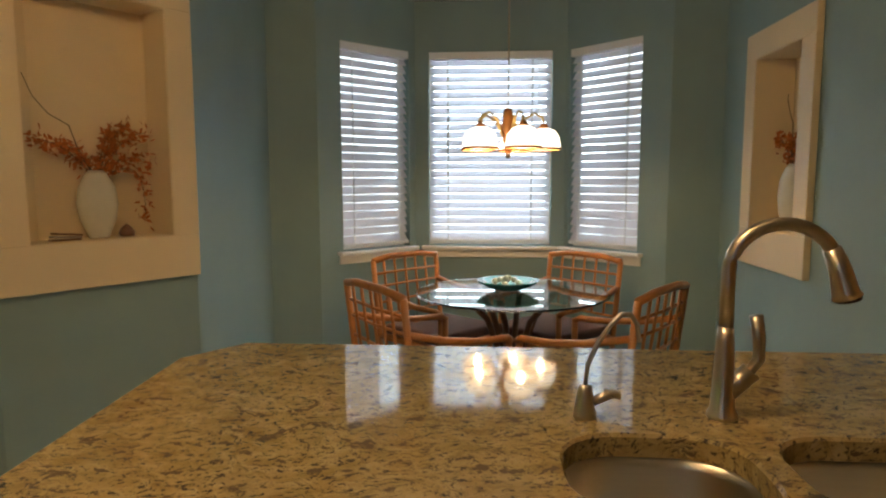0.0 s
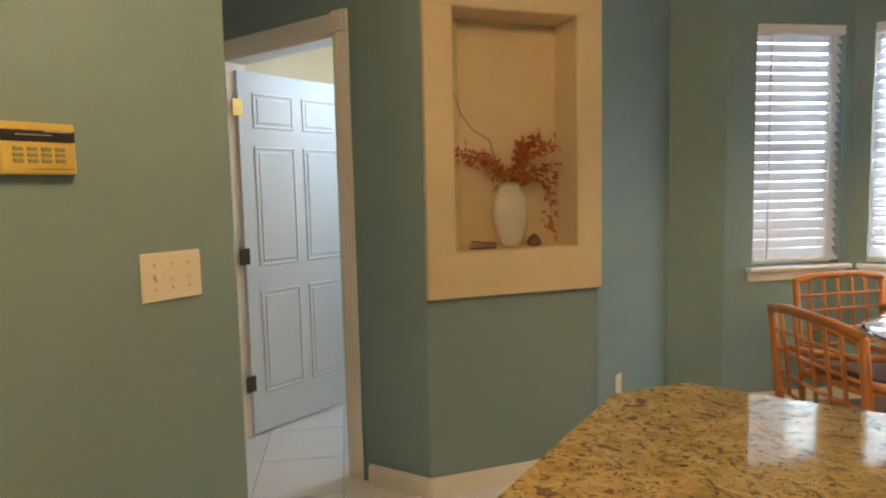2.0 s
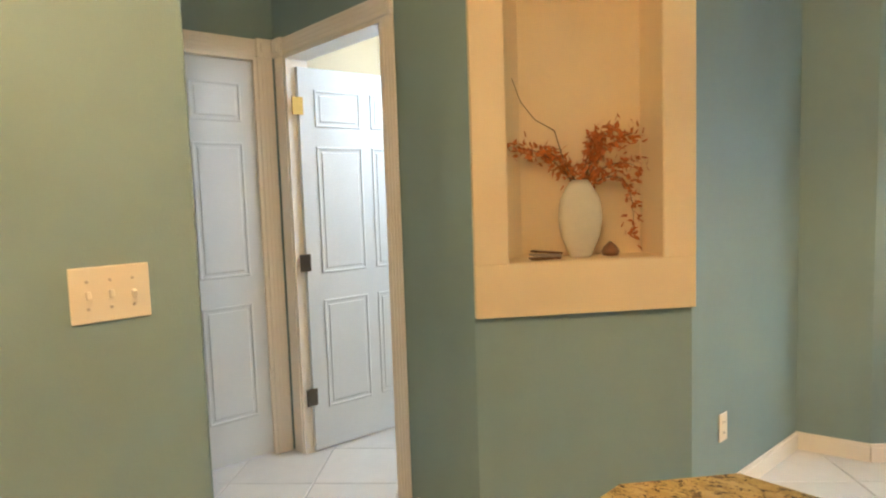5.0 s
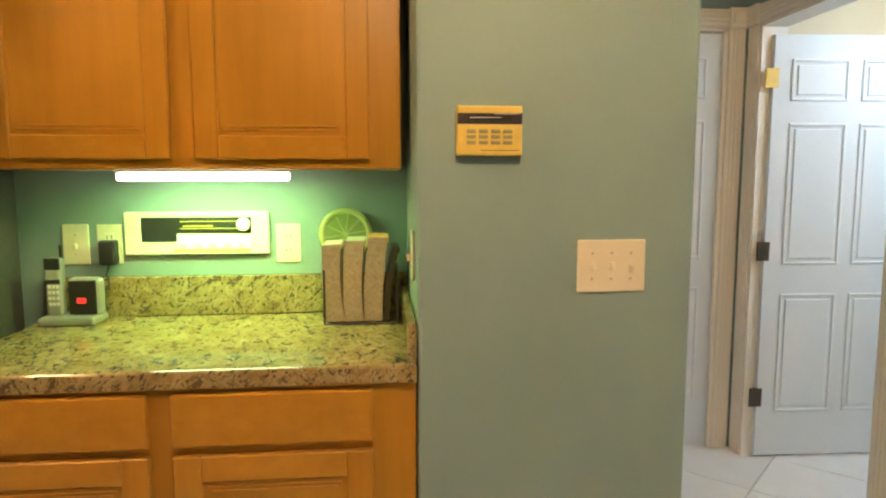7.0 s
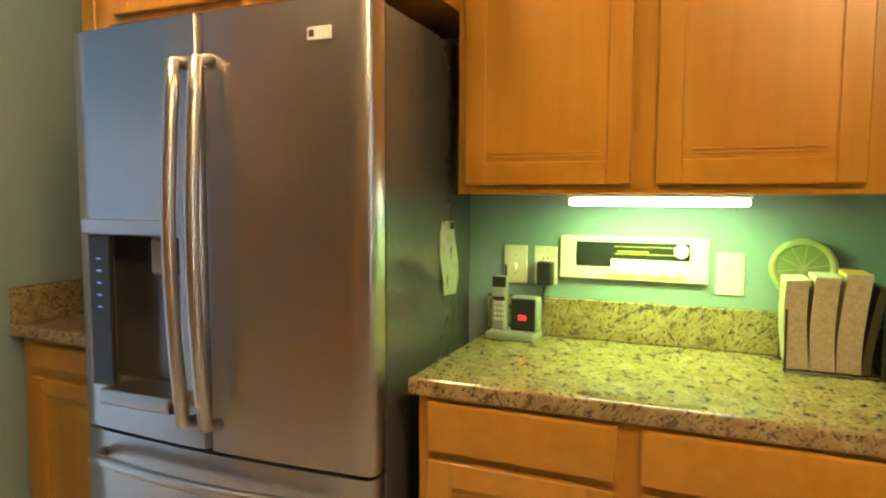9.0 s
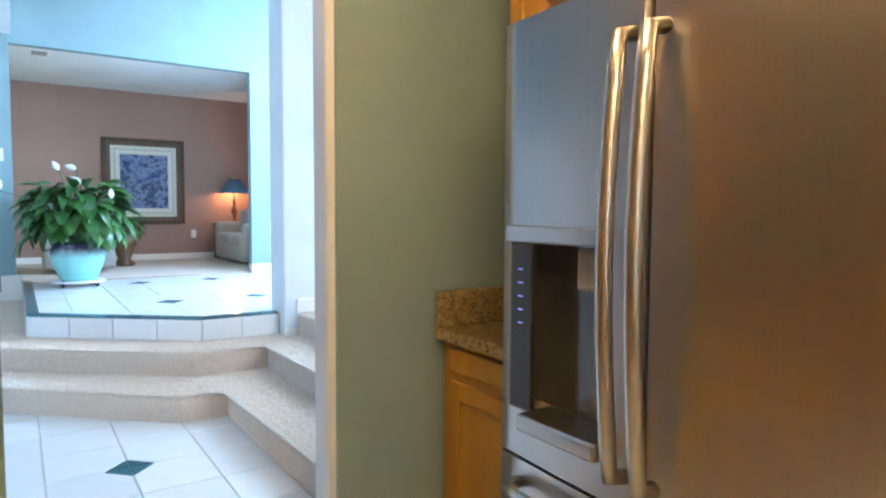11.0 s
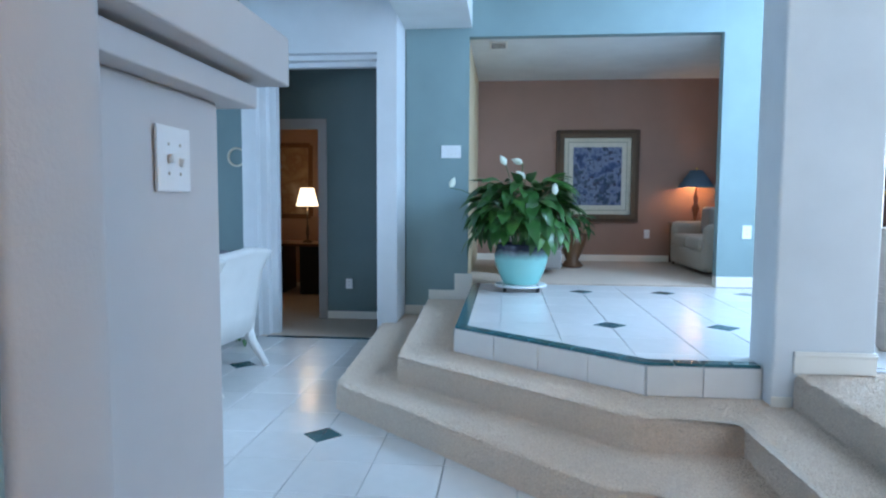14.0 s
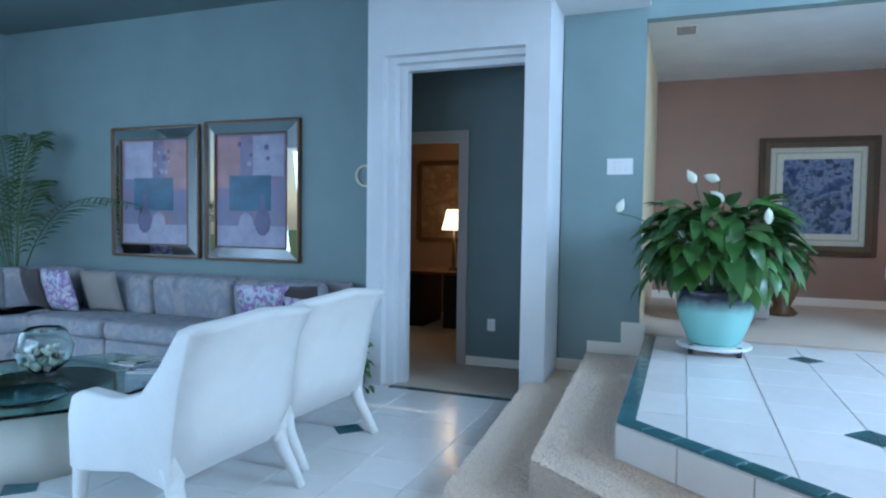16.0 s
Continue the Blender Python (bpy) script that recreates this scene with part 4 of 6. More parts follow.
B(bm, HO[0], 0.55, HO[3], HO[1], 0.683, HO[3] + 0.004)
disp = part("dispenser_recess", bm, plain("warm_grey_plastic", (0.20, 0.16, 0.12), 0.35), fr)
part("dispenser_trim", box(HO[0] - 0.03, 0.676, HO[3] + 0.002, HO[1] + 0.02, 0.687, HO[3] + 0.045, 0.003, 1), M_STEEL, disp)
part("drip_tray", box(HO[0], 0.60, HO[2] - 0.04, HO[1] - 0.08, 0.735, HO[2] + 0.005, 0.012, 3), M_STEEL, disp)
part("control_panel", box(HO[1] - 0.085, 0.667, HO[2] + 0.0, HO[1] - 0.004, 0.684, HO[3] - 0.002, 0.003, 1), M_BLACK, disp)
for k in range(7):
    part("indicator", box(HO[1] - 0.052, 0.685, HO[3] - 0.07 - 0.035 * k, HO[1] - 0.034, 0.6856, HO[3] - 0.0665 - 0.035 * k), M_BLUELED if k < 5 else M_DKMETAL, disp)
part("ice_chute", box(HO[0] + 0.07, 0.60, HO[3] - 0.11, HO[0] + 0.14, 0.655, HO[3] - 0.004, 0.01, 2), M_TAUPE, disp)
part("paddle", box(HO[0] + 0.10, 0.57, HO[2] + 0.06, HO[0] + 0.13, 0.60, HO[3] - 0.13, 0.005, 1), M_DKMETAL, disp)
for x in (0.455, 0.53):
    h = part("handle", tube([(x, 0.675, 0.79)] + [(x, 0.735 + 0.03 * math.sin(math.pi * i / 12), 0.80 + 0.93 * i / 12) for i in range(13)] + [(x, 0.675, 1.74)], 0.019, 12), M_HANDLE, fr, smooth=True)
part("drawer_handle", tube([(0.08, 0.67, 0.64)] + [(0.09 + 0.80 * i / 12, 0.72 + 0.03 * math.sin(math.pi * i / 12), 0.64) for i in range(13)] + [(0.90, 0.67, 0.64)], 0.0155, 12), M_HANDLE, fr, smooth=True)
part("badge", box(0.10, 0.673, 1.765, 0.165, 0.680, 1.795, 0.001, 1), M_PLATE, fr)
part("badge_mark", box(0.145, 0.6795, 1.772, 0.16, 0.6815, 1.788, 0.002, 1), M_DKMETAL, fr)
nt = thing("paper_note", "crumpled pale paper note held to the fridge side by a magnet", "note", pose(-1.90, -0.402, 1.10) @ Matrix.Diagonal((1.45, 1.0, 1.0, 1)))
bm = bmesh.new()
g = [[bm.verts.new((-0.04 + 0.02 * i, 0.003 + 0.008 * math.sin(i * 1.9 + j), 0.045 * j)) for i in range(5)] for j in range(6)]
for j in range(5):
    for i in range(4):
        bm.faces.new((g[j][i], g[j][i + 1], g[j + 1][i + 1], g[j + 1][i]))
bmesh.ops.solidify(bm, geom=bm.faces[:], thickness=0.001)
part("paper", bm, plain("pale_paper", (0.62, 0.66, 0.5), 0.8), nt)
part("magnet", box(-0.01, 0.012, 0.20, 0.012, 0.02, 0.222, 0.003, 1), M_BLACK, nt)

# ---- nook table and chairs ----
TX, TY = 0.37, 3.66
tb = thing("dining_table", "round glass-topped dining table on a rattan pedestal", "table", pose(TX, TY, 0))
part("tabletop", turned([(0, 0.735), (0.52, 0.735), (0.532, 0.741), (0.52, 0.747), (0, 0.747)], 64), M_GLASS, tb, smooth=False)
for k in range(6):
    a = radians(60 * k + 15)
    ca, sa = math.cos(a), math.sin(a)
    part("pedestal_leg", tube([(0.26 * ca, 0.26 * sa, 0), (0.12 * ca, 0.12 * sa, 0.2), (0.07 * ca, 0.07 * sa, 0.42), (0.14 * ca, 0.14 * sa, 0.6), (0.27 * ca, 0.27 * sa, 0.733)], 0.018, 10), M_DARKWOOD, tb, smooth=True)
bw = thing("bowl", "shallow teal glass bowl of white shells on the table", "bowl", pose(TX - 0.02, TY + 0.02, 0.748))
part("vessel", turned([(0, 0), (0.06, 0), (0.10, 0.012), (0.16, 0.045), (0.175, 0.06), (0.165, 0.06), (0.10, 0.022), (0, 0.012)], 36), M_TEALBOWL, bw, smooth=True)
rng = random.Random(4)
for k in range(16):
    a, r = rng.uniform(0, 6.28), rng.uniform(0, 0.085)
    s = rng.uniform(0.7, 1.2)
    o = part("shell", turned([(0, 0), (0.014 * s, 0.003), (0.018 * s, 0.012), (0.01 * s, 0.026), (0, 0.032)], 10), M_SPATHE, bw, smooth=True)
    o.matrix_basis = pose(r * math.cos(a), r * math.sin(a), 0.035 + 0.03 * (1 - r / 0.085), rng.uniform(-60, 60), rng.uniform(-60, 60), 0)


def rattan_chair(m):
    """Low-armed rattan chair; it faces +y."""
    c = thing("rattan_chair", "honey rattan armchair with lattice back and brown cushion", "chair", m, "chairs round the glass table")
    w, d, sh, bh = 0.27, 0.26, 0.42, 0.88
    for sx in (-1, 1):
        part("back_leg", tube([(sx * w * 0.92, -d, 0), (sx * w, -d - 0.01, sh), (sx * w * 1.02, -d - 0.06, bh - 0.02)], 0.017, 10), M_RATTAN, c, smooth=True)
        part("front_leg", tube([(sx * w, d, 0), (sx * w, d, 0.60)], 0.017, 10), M_RATTAN, c, smooth=True)
        part("arm", tube([(sx * w, -d - 0.035, 0.70), (sx * w * 1.06, -0.12, 0.655), (sx * w * 1.08, 0.08, 0.625), (sx * w * 1.06, d - 0.02, 0.62), (sx * w, d + 0.012, 0.60)], 0.017, 10), M_RATTAN, c, smooth=True)
        part("side_rail", tube([(sx * w, -d, sh - 0.03), (sx * w, d, sh - 0.03)], 0.014, 8), M_RATTAN, c, smooth=True)
    part("top_rail", tube([(-w * 1.02, -d - 0.06, bh - 0.02), (-w * 0.5, -d - 0.075, bh), (w * 0.5, -d - 0.075, bh), (w * 1.02, -d - 0.06, bh - 0.02)], 0.019, 10), M_RATTAN, c, smooth=True)
    for z in (0.52, 0.60, 0.70, 0.78):
        y = -d - 0.01 - 0.05 * (z - sh) / (bh - sh)
        part("lattice_rail", tube([(-w, y, z), (0, y - 0.015, z), (w, y, z)], 0.008, 8), M_RATTAN, c, smooth=True)
    for k in range(5):
        x = -w + (k + 1) * 2 * w / 6
        part("lattice_bar", tube([(x, -d - 0.03, 0.52), (x, -d - 0.075, bh - 0.01)], 0.008, 8), M_RATTAN, c, smooth=True)
    for y in (-d, d):
        part("seat_rail", tube([(-w, y, sh - 0.03), (w, y, sh - 0.03)], 0.015, 8), M_RATTAN, c, smooth=True)
    part("seat", box(-w + 0.005, -d, sh - 0.03, w - 0.005, d, sh - 0.01), M_RATTAN, c)
    part("cushion", box(-w + 0.012, -d + 0.01, sh - 0.01, w - 0.012, d - 0.005, sh + 0.055, 0.025, 4), M_BROWNSEAT, c, smooth=True)
    return c


ch = rattan_chair(pose(-0.03, 3.20, 0, 0, 0, -52))
for x, y, a in ((-0.05, 4.05, -130), (0.63, 4.08, 135), (0.76, 3.20, 54)):
    copy_thing(ch, pose(x, y, 0, 0, 0, a))

# chandelier
cd = thing("chandelier", "five-arm chandelier of copper and wood with lit glass shades", "chandelier", pose(0.345, 3.70, -0.045))
part("rod", tube([(0, 0, 1.80), (0, 0, H + 0.045)], 0.004, 8), M_NICKEL, cd)
part("canopy", turned([(0, H + 0.044), (0.06, H + 0.044), (0.055, H + 0.025), (0.02, H + 0.01), (0, H + 0.01)], 24), M_BRASS, cd, smooth=True)
part("body", turned([(0, 1.545), (0.012, 1.55), (0.02, 1.57), (0.022, 1.60), (0.032, 1.62), (0.036, 1.70), (0.026, 1.74), (0.03, 1.76), (0.018, 1.79), (0, 1.80)], 20), M_RATTAN, cd, smooth=True)
part("finial", turned([(0, 1.52), (0.014, 1.53), (0.014, 1.545), (0, 1.55)], 14), M_DKMETAL, cd, smooth=True)
for k in range(5):
    a = radians(72 * k + 4)
    ca, sa = math.cos(a), math.sin(a)
    part("arm", tube([(0.03 * ca, 0.03 * sa, 1.64), (0.08 * ca, 0.08 * sa, 1.73), (0.14 * ca, 0.14 * sa, 1.765), (0.185 * ca, 0.185 * sa, 1.745), (0.195 * ca, 0.195 * sa, 1.70)], 0.007, 8), M_BRASS, cd, smooth=True)
    s = part("shade", turned([(0.02, 1.685), (0.058, 1.672), (0.082, 1.64), (0.094, 1.575), (0.088, 1.575), (0.076, 1.637), (0.052, 1.666), (0.02, 1.678)], 24, (0.195 * ca, 0.195 * sa)), M_SHADEGLOW, cd, "lit ribbed glass shade", smooth=True)
    part("rim", turned([(0.09, 1.568), (0.098, 1.572), (0.097, 1.580), (0.09, 1.578), (0.09, 1.568)], 24, (0.195 * ca, 0.195 * sa)), M_RATTAN, s, smooth=True)
    part("cap", turned([(0, 1.715), (0.014, 1.71), (0.028, 1.685), (0.024, 1.68), (0, 1.685)], 16, (0.195 * ca, 0.195 * sa)), M_RATTAN, cd, smooth=True)
for k in range(5):
    a = radians(72 * k + 4)
    x, y = 0.345 + 0.195 * math.cos(a), 3.70 + 0.195 * math.sin(a)
    lamp("chandelier_bulb_light", "POINT", (x, y, 1.535), (x, y, 0), 3.2, WARM, 0.018)

# ---- small kitchen things on walls and worktops ----


def wall_frame(axis, x, y, z):
    """A frame whose local x runs along the wall as seen from the room and local y points into the room."""
    turn = {"+x": 90, "-y": 0, "+y": 0, "-x": 90}[axis]
    if axis == "+x":
        return Matrix.Translation((x, y, z)) @ Matrix(((0, 1, 0, 0), (-1, 0, 0, 0), (0, 0, 1, 0), (0, 0, 0, 1)))
    if axis == "-x":
        return Matrix.Translation((x, y, z)) @ Matrix(((0, -1, 0, 0), (1, 0, 0, 0), (0, 0, 1, 0), (0, 0, 0, 1)))
    return Matrix.Translation((x, y, z))


def switch_plate(m, gangs, label, w=None, h=0.122, mat=None, outlet=False):
    w = w or 0.07 + 0.046 * (gangs - 1)
    c = thing("outlet" if outlet else "light_switch", label, "outlet" if outlet else "switch", m)
    part("plate", box(-w / 2, 0.001, -h / 2, w / 2, 0.008, h / 2, 0.003, 2), mat or M_IVORY, c)
    for g in range(gangs):
        x = (g - (gangs - 1) / 2) * 0.046
        if outlet:
            for z in (-0.022, 0.022):
                o = part("socket", box(x - 0.015, 0.007, z - 0.013, x + 0.015, 0.0095, z + 0.013, 0.003, 1), mat or M_IVORY, c)
                part("slot", box(x - 0.008, 0.009, z - 0.005, x - 0.005, 0.0098, z + 0.005), M_BLACK, o)
                part("slot", box(x + 0.005, 0.009, z - 0.005, x + 0.008, 0.0098, z + 0.005), M_BLACK, o)
        else:
            part("toggle", box(x - 0.005, 0.006, -0.012, x + 0.005, 0.02, 0.006, 0.002, 1), mat or M_IVORY, c).matrix_basis = pose(0, 0, 0, 12 if g else -12, 0, 0)
            for z in (-0.03, 0.03):
                part("screw", turned([(0, 0.0), (0.004, 0.0), (0.003, 0.0015), (0, 0.0015)], 8), M_NICKEL, c).matrix_basis = pose(x, 0.0078, z, -90, 0, 0)
    return c


switch_plate(wall_frame("+x", -1.515, 1.211, 1.176), 3, "ivory three-gang switch plate on the teal wall")
switch_plate(wall_frame("+x", -2.13, 0.385, 1.178), 1, "ivory outlet plate lit green under the cabinet", 0.075, outlet=True)
switch_plate(wall_frame("+x", -2.13, -0.255, 1.18), 1, "ivory blank telephone plate behind the phone", 0.078, 0.125, outlet=False)
switch_plate(wall_frame("+x", -2.13, -0.155, 1.18), 1, "ivory outlet plate with a black adapter plugged in", 0.075, 0.122, outlet=True)
switch_plate(Matrix.Translation((-1.66, 0.76, 1.19)) @ pose(0, 0, 0, 0, 0, 180), 1, "ivory switch plate at the worktop end", 0.075)
switch_plate(wall_frame("+x", -1.20, 3.46, 0.34), 1, "ivory outlet plate low on the nook wall", 0.07, outlet=True)
switch_plate(Matrix.Translation((-0.195, -2.023, 1.15)), 1, "tan switch plate on the travertine splashback", 0.072, 0.125, plain("tan_plastic_plate", (0.52, 0.42, 0.29), 0.45, vary=0.04))
switch_plate(wall_frame("-x", -0.021, -2.845, 1.48), 2, "white two-gang switch plate on the half wall", 0.135, 0.135, M_PLATE)
switch_plate(Matrix.Translation((-0.135, Y1, 1.93)), 3, "white three-gang switch plate beside the wide opening", 0.21, 0.135, M_PLATE)
switch_plate(Matrix.Translation((1.12, -8.95, 0.42)), 1, "white outlet plate low on the shaded passage wall", 0.08, 0.12, M_PLATE, True)
switch_plate(Matrix.Translation((-2.8, YL, 0.94)), 1, "white outlet plate low on the taupe wall", 0.08, 0.13, M_PLATE, True)
switch_plate(Matrix.Translation((-3.2, Y1, 1.1)), 1, "white outlet plate on the foyer wall", 0.09, 0.14, M_PLATE, True)

ad = thing("power_adapter", "black power adapter plugged into the outlet", "adapter", wall_frame("+x", -2.119, -0.15, 1.12))
part("case", box(-0.024, 0, 0, 0.024, 0.04, 0.075, 0.006, 2), M_BLACK, ad)
part("cord", tube([(0, 0.02, 0.005), (0.005, 0.03, -0.03), (0.0, 0.025, -0.06), (0.03, 0.035, -0.10)], 0.003, 6), M_BLACK, ad)

# alarm keypad
M_YELLOW = plain("yellowed_plastic", (0.74, 0.55, 0.13), 0.4)
M_YKEY = plain("olive_rubber_key", (0.34, 0.30, 0.16), 0.6)
kp = thing("alarm_keypad", "yellowed plastic alarm keypad with a dark display band", "keypad", wall_frame("+x", -1.515, 0.92, 1.483))
part("case", box(-0.073, 0.001, -0.054, 0.073, 0.026, 0.054, 0.004, 2), M_YELLOW, kp)
part("display_band", box(-0.072, 0.0255, 0.014, 0.072, 0.0272, 0.038, 0.0005, 1), plain("dark_violet_band", (0.035, 0.03, 0.045), 0.3), kp)
part("display", box(-0.048, 0.027, 0.021, 0.05, 0.0278, 0.033), M_BLACK, kp)
for z, x0, x1 in ((0.0275, -0.025, 0.045), (0.0355, -0.066, -0.01), (-0.044, -0.066, 0.02)):
    part("lettering", box(x0, 0.0262, z, x1, 0.0284, z + 0.0013), M_PLATE if z > 0 else M_DKMETAL, kp)
for r in range(3):
    for c in range(4):
        part("key", box(-0.05 + 0.027 * c, 0.025, -0.005 - 0.0125 * r, -0.03 + 0.027 * c, 0.029, 0.003 - 0.0125 * r, 0.001, 1), M_YKEY, kp)

# under-cabinet lamp
uc = thing("under_cabinet_lamp", "lit white fluorescent strip lamp under the wall cabinet", "lamp", pose(-1.93, 0.19, 1.404))
part("housing", box(-0.035, -0.235, -0.008, 0.03, 0.235, 0.0, 0.002, 1), M_PLATE, uc)
part("diffuser", box(-0.03, -0.23, -0.03, 0.028, 0.23, -0.008, 0.008, 3), M_TUBEGLOW, uc)

# radio panel set in the wall
rd = thing("wall_radio", "cream in-wall radio intercom with a black dial and round knob", "radio", wall_frame("+x", -2.13, 0.11, 1.212))
part("panel", box(-0.217, 0.001, -0.066, 0.217, 0.02, 0.066, 0.004, 2), plain("cream_metal_panel", (0.74, 0.72, 0.58), 0.35), rd)
part("dial", box(-0.165, 0.0195, 0.0, 0.165, 0.022, 0.05), M_BLACK, rd)
part("tuner_window", box(0.06, 0.0195, -0.025, 0.165, 0.0222, 0.005), M_BLACK, rd)
part("scale", box(-0.05, 0.022, 0.021, 0.04, 0.0232, 0.024), M_YELLOW, rd)
for z in (0.014, 0.036):
    part("scale", box(-0.13, 0.022, z, 0.05, 0.023, z + 0.002), M_YELLOW, rd)
part("knob", turned([(0, 0), (0.021, 0), (0.02, 0.014), (0.016, 0.018), (0, 0.018)], 24), M_PLATE, rd, smooth=True).matrix_basis = pose(-0.142, 0.021, 0.027, -90, 0, 0)
part("light_strip", box(-0.16, 0.0195, -0.045, 0.06, 0.0212, -0.004), M_PLATE, rd)
for k in range(5):
    part("button", box(-0.15 + 0.045 * k, 0.021, -0.042, -0.125 + 0.045 * k, 0.026, -0.03, 0.002, 1), M_IVORY, rd)
for k in range(2):
    part("button", box(0.175, 0.0195, 0.0 + 0.02 * k, 0.2, 0.025, 0.014 + 0.02 * k, 0.002, 1), M_IVORY, rd)
part("sticker", box(-0.16, 0.0195, -0.058, 0.07, 0.0208, -0.05), M_YELLOW, rd)
# cordless phone
ph = thing("cordless_phone", "silver and black cordless phone with answering base and red display", "phone", wall_frame("+x", -2.03, -0.235, C2 + 0.001))
M_SILVER = plain("silver_plastic", (0.42, 0.43, 0.42), 0.28, 0.5)
base = part("base", box(-0.085, -0.05, 0, 0.075, 0.055, 0.025, 0.01, 3), M_SILVER, ph)
part("back_panel", box(-0.088, -0.03, 0.02, 0.008, 0.003, 0.135, 0.016, 4), M_SILVER, ph, smooth=True)
part("front_panel", box(-0.074, 0.001, 0.026, 0.004, 0.010, 0.127, 0.004, 2), M_BLACK, ph)
part("display", box(-0.045, 0.009, 0.06, -0.02, 0.0105, 0.075), M_LED, ph)
hs = part("handset", box(0.018, -0.02, 0.02, 0.066, 0.015, 0.195, 0.012, 3), M_SILVER, ph)
part("earpiece", box(0.020, 0.010, 0.160, 0.064, 0.0175, 0.194, 0.006, 2), M_BLACK, hs)
part("keypad_band", box(0.022, 0.012, 0.118, 0.062, 0.0168, 0.132, 0.003, 1), M_BLACK, hs)
part("screen", box(0.028, 0.0145, 0.135, 0.056, 0.0165, 0.16), plain("lcd", (0.35, 0.38, 0.33), 0.2), hs)
for r in range(4):
    for c in range(3):
        part("key", box(0.026 + 0.011 * c, 0.0145, 0.055 + 0.017 * r, 0.034 + 0.011 * c, 0.0175, 0.065 + 0.017 * r, 0.001, 1), M_PLATE, hs)
part("antenna", tube([(0.028, -0.012, 0.19), (0.028, -0.012, 0.23)], 0.004, 8), M_BLACK, hs)
# phone books
M_PAGES = plain("phone_book_pages", (0.40, 0.34, 0.25), 0.85, 0, 0.25, 160)
rack = thing("book_rack", "dark wire rack holding the phone books", "rack", wall_frame("+x", -1.99, 0.60, C2 + 0.001))
for x in (-0.122, 0.088):
    part("end_wire", tube([(x, -0.08, 0.003), (x, -0.08, 0.16), (x, 0.07, 0.16), (x, 0.07, 0.003)], 0.003, 6), M_BLACK, rack)
for y in (-0.08, 0.07):
    part("base_wire", tube([(-0.122, y, 0.003), (0.088, y, 0.003)], 0.003, 6), M_BLACK, rack)
rng = random.Random(8)
for k, (x, w, h, lean, mt) in enumerate(((0.052, 0.052, 0.225, 3, M_PAGES), (-0.004, 0.054, 0.235, 1, M_PAGES), (-0.061, 0.054, 0.245, -1, M_PAGES), (-0.098, 0.018, 0.215, -4, M_DKMETAL))):
    bk = thing("phone_book", "thick curled phone book standing in the rack" if k < 3 else "thin black binder leaning in the rack", "book", wall_frame("+x", -1.99, 0.60, C2 + 0.008) @ pose(x, 0, 0, 0, lean, 0), "phone books in the rack")
    bm = bmesh.new()
    rings = []
    for i in range(8):
        f = i / 7
        dx = 0.010 * math.sin(f * 2.6 + 0.4 + 0.25 * k)
        rings.append([bm.verts.new((dx + sx * w / 2, sy, 0.002 + f * h)) for sx, sy in ((-1, -0.07), (1, -0.07), (1, 0.065), (-1, 0.065))])
    for a, b in zip(rings, rings[1:]):
        for j in range(4):
            bm.faces.new((a[j], a[(j + 1) % 4], b[(j + 1) % 4], b[j]))
    bm.faces.new(rings[0][::-1])
    bm.faces.new(rings[-1])
    part("page_block", bm, mt, bk)
    top = 0.010 * math.sin(3.0 + 0.25 * k)
    part("cover", box(top - w / 2 - 0.003, -0.072, h - 0.014, top + w / 2 + 0.001, 0.05, h + 0.004, 0.002, 1), (M_IVORY, plain("pale_green_cover", (0.62, 0.70, 0.50), 0.5), M_YELLOW, M_BLACK)[k], bk)
# round yellow trivet behind the books
tv = thing("trivet", "pale yellow lemon-slice plate leaning on the wall", "plate", wall_frame("+x", -2.12, 0.565, 1.205) @ pose(0, 0.01, 0, 0, 0, 0))
part("ring", turned([(0.065, 0), (0.08, 0.002), (0.084, 0.008), (0.078, 0.013), (0.065, 0.01), (0.065, 0)], 36), plain("lemon_plastic", (0.44, 0.48, 0.22), 0.4), tv, smooth=True).matrix_basis = pose(0, 0, 0, -90, 0, 0)
part("flesh", turned([(0, 0.002), (0.066, 0.002), (0.066, 0.007), (0, 0.007)], 30), plain("olive_glass", (0.20, 0.26, 0.11), 0.25), tv).matrix_basis = pose(0, 0, 0, -90, 0, 0)
for k in range(5):
    part("spoke", box(-0.064, 0.006, -0.0015, 0.064, 0.0095, 0.0015), plain("lemon_line", (0.30, 0.36, 0.17), 0.4), tv).matrix_basis = pose(0, 0, 0, 0, 36 * k + 10, 0)

# downlight and vent
dl = thing("downlight", "lit round downlight in the white soffit", "lamp", pose(-0.07, -6.75, 3.218))
part("trim_ring", turned([(0.07, 0), (0.095, 0), (0.095, -0.008), (0.07, -0.004), (0.07, 0)], 30), M_TRIM, dl, smooth=True)
part("lens", turned([(0, -0.001), (0.07, -0.001), (0.07, -0.003), (0, -0.003)], 24), M_DOWNLIGHT, dl)
vt = thing("ceiling_vent", "white louvred vent in the living room ceiling", "vent", pose(-0.62, -9.0, 3.188))
part("frame", box(-0.1, -0.15, -0.008, 0.1, 0.15, 0, 0.003, 1), M_TRIM, vt)
for k in range(6):
    part("slat", box(-0.08, -0.12 + 0.042 * k, -0.014, 0.08, -0.105 + 0.042 * k, -0.007), M_TAUPE, vt)
for i, (x, y) in enumerate(((-0.2, 0.9), (-0.95, -0.85))):
    kl = thing("ceiling_lamp", "flush kitchen ceiling lamp with a warm diffuser", "lamp", pose(x, y, H))
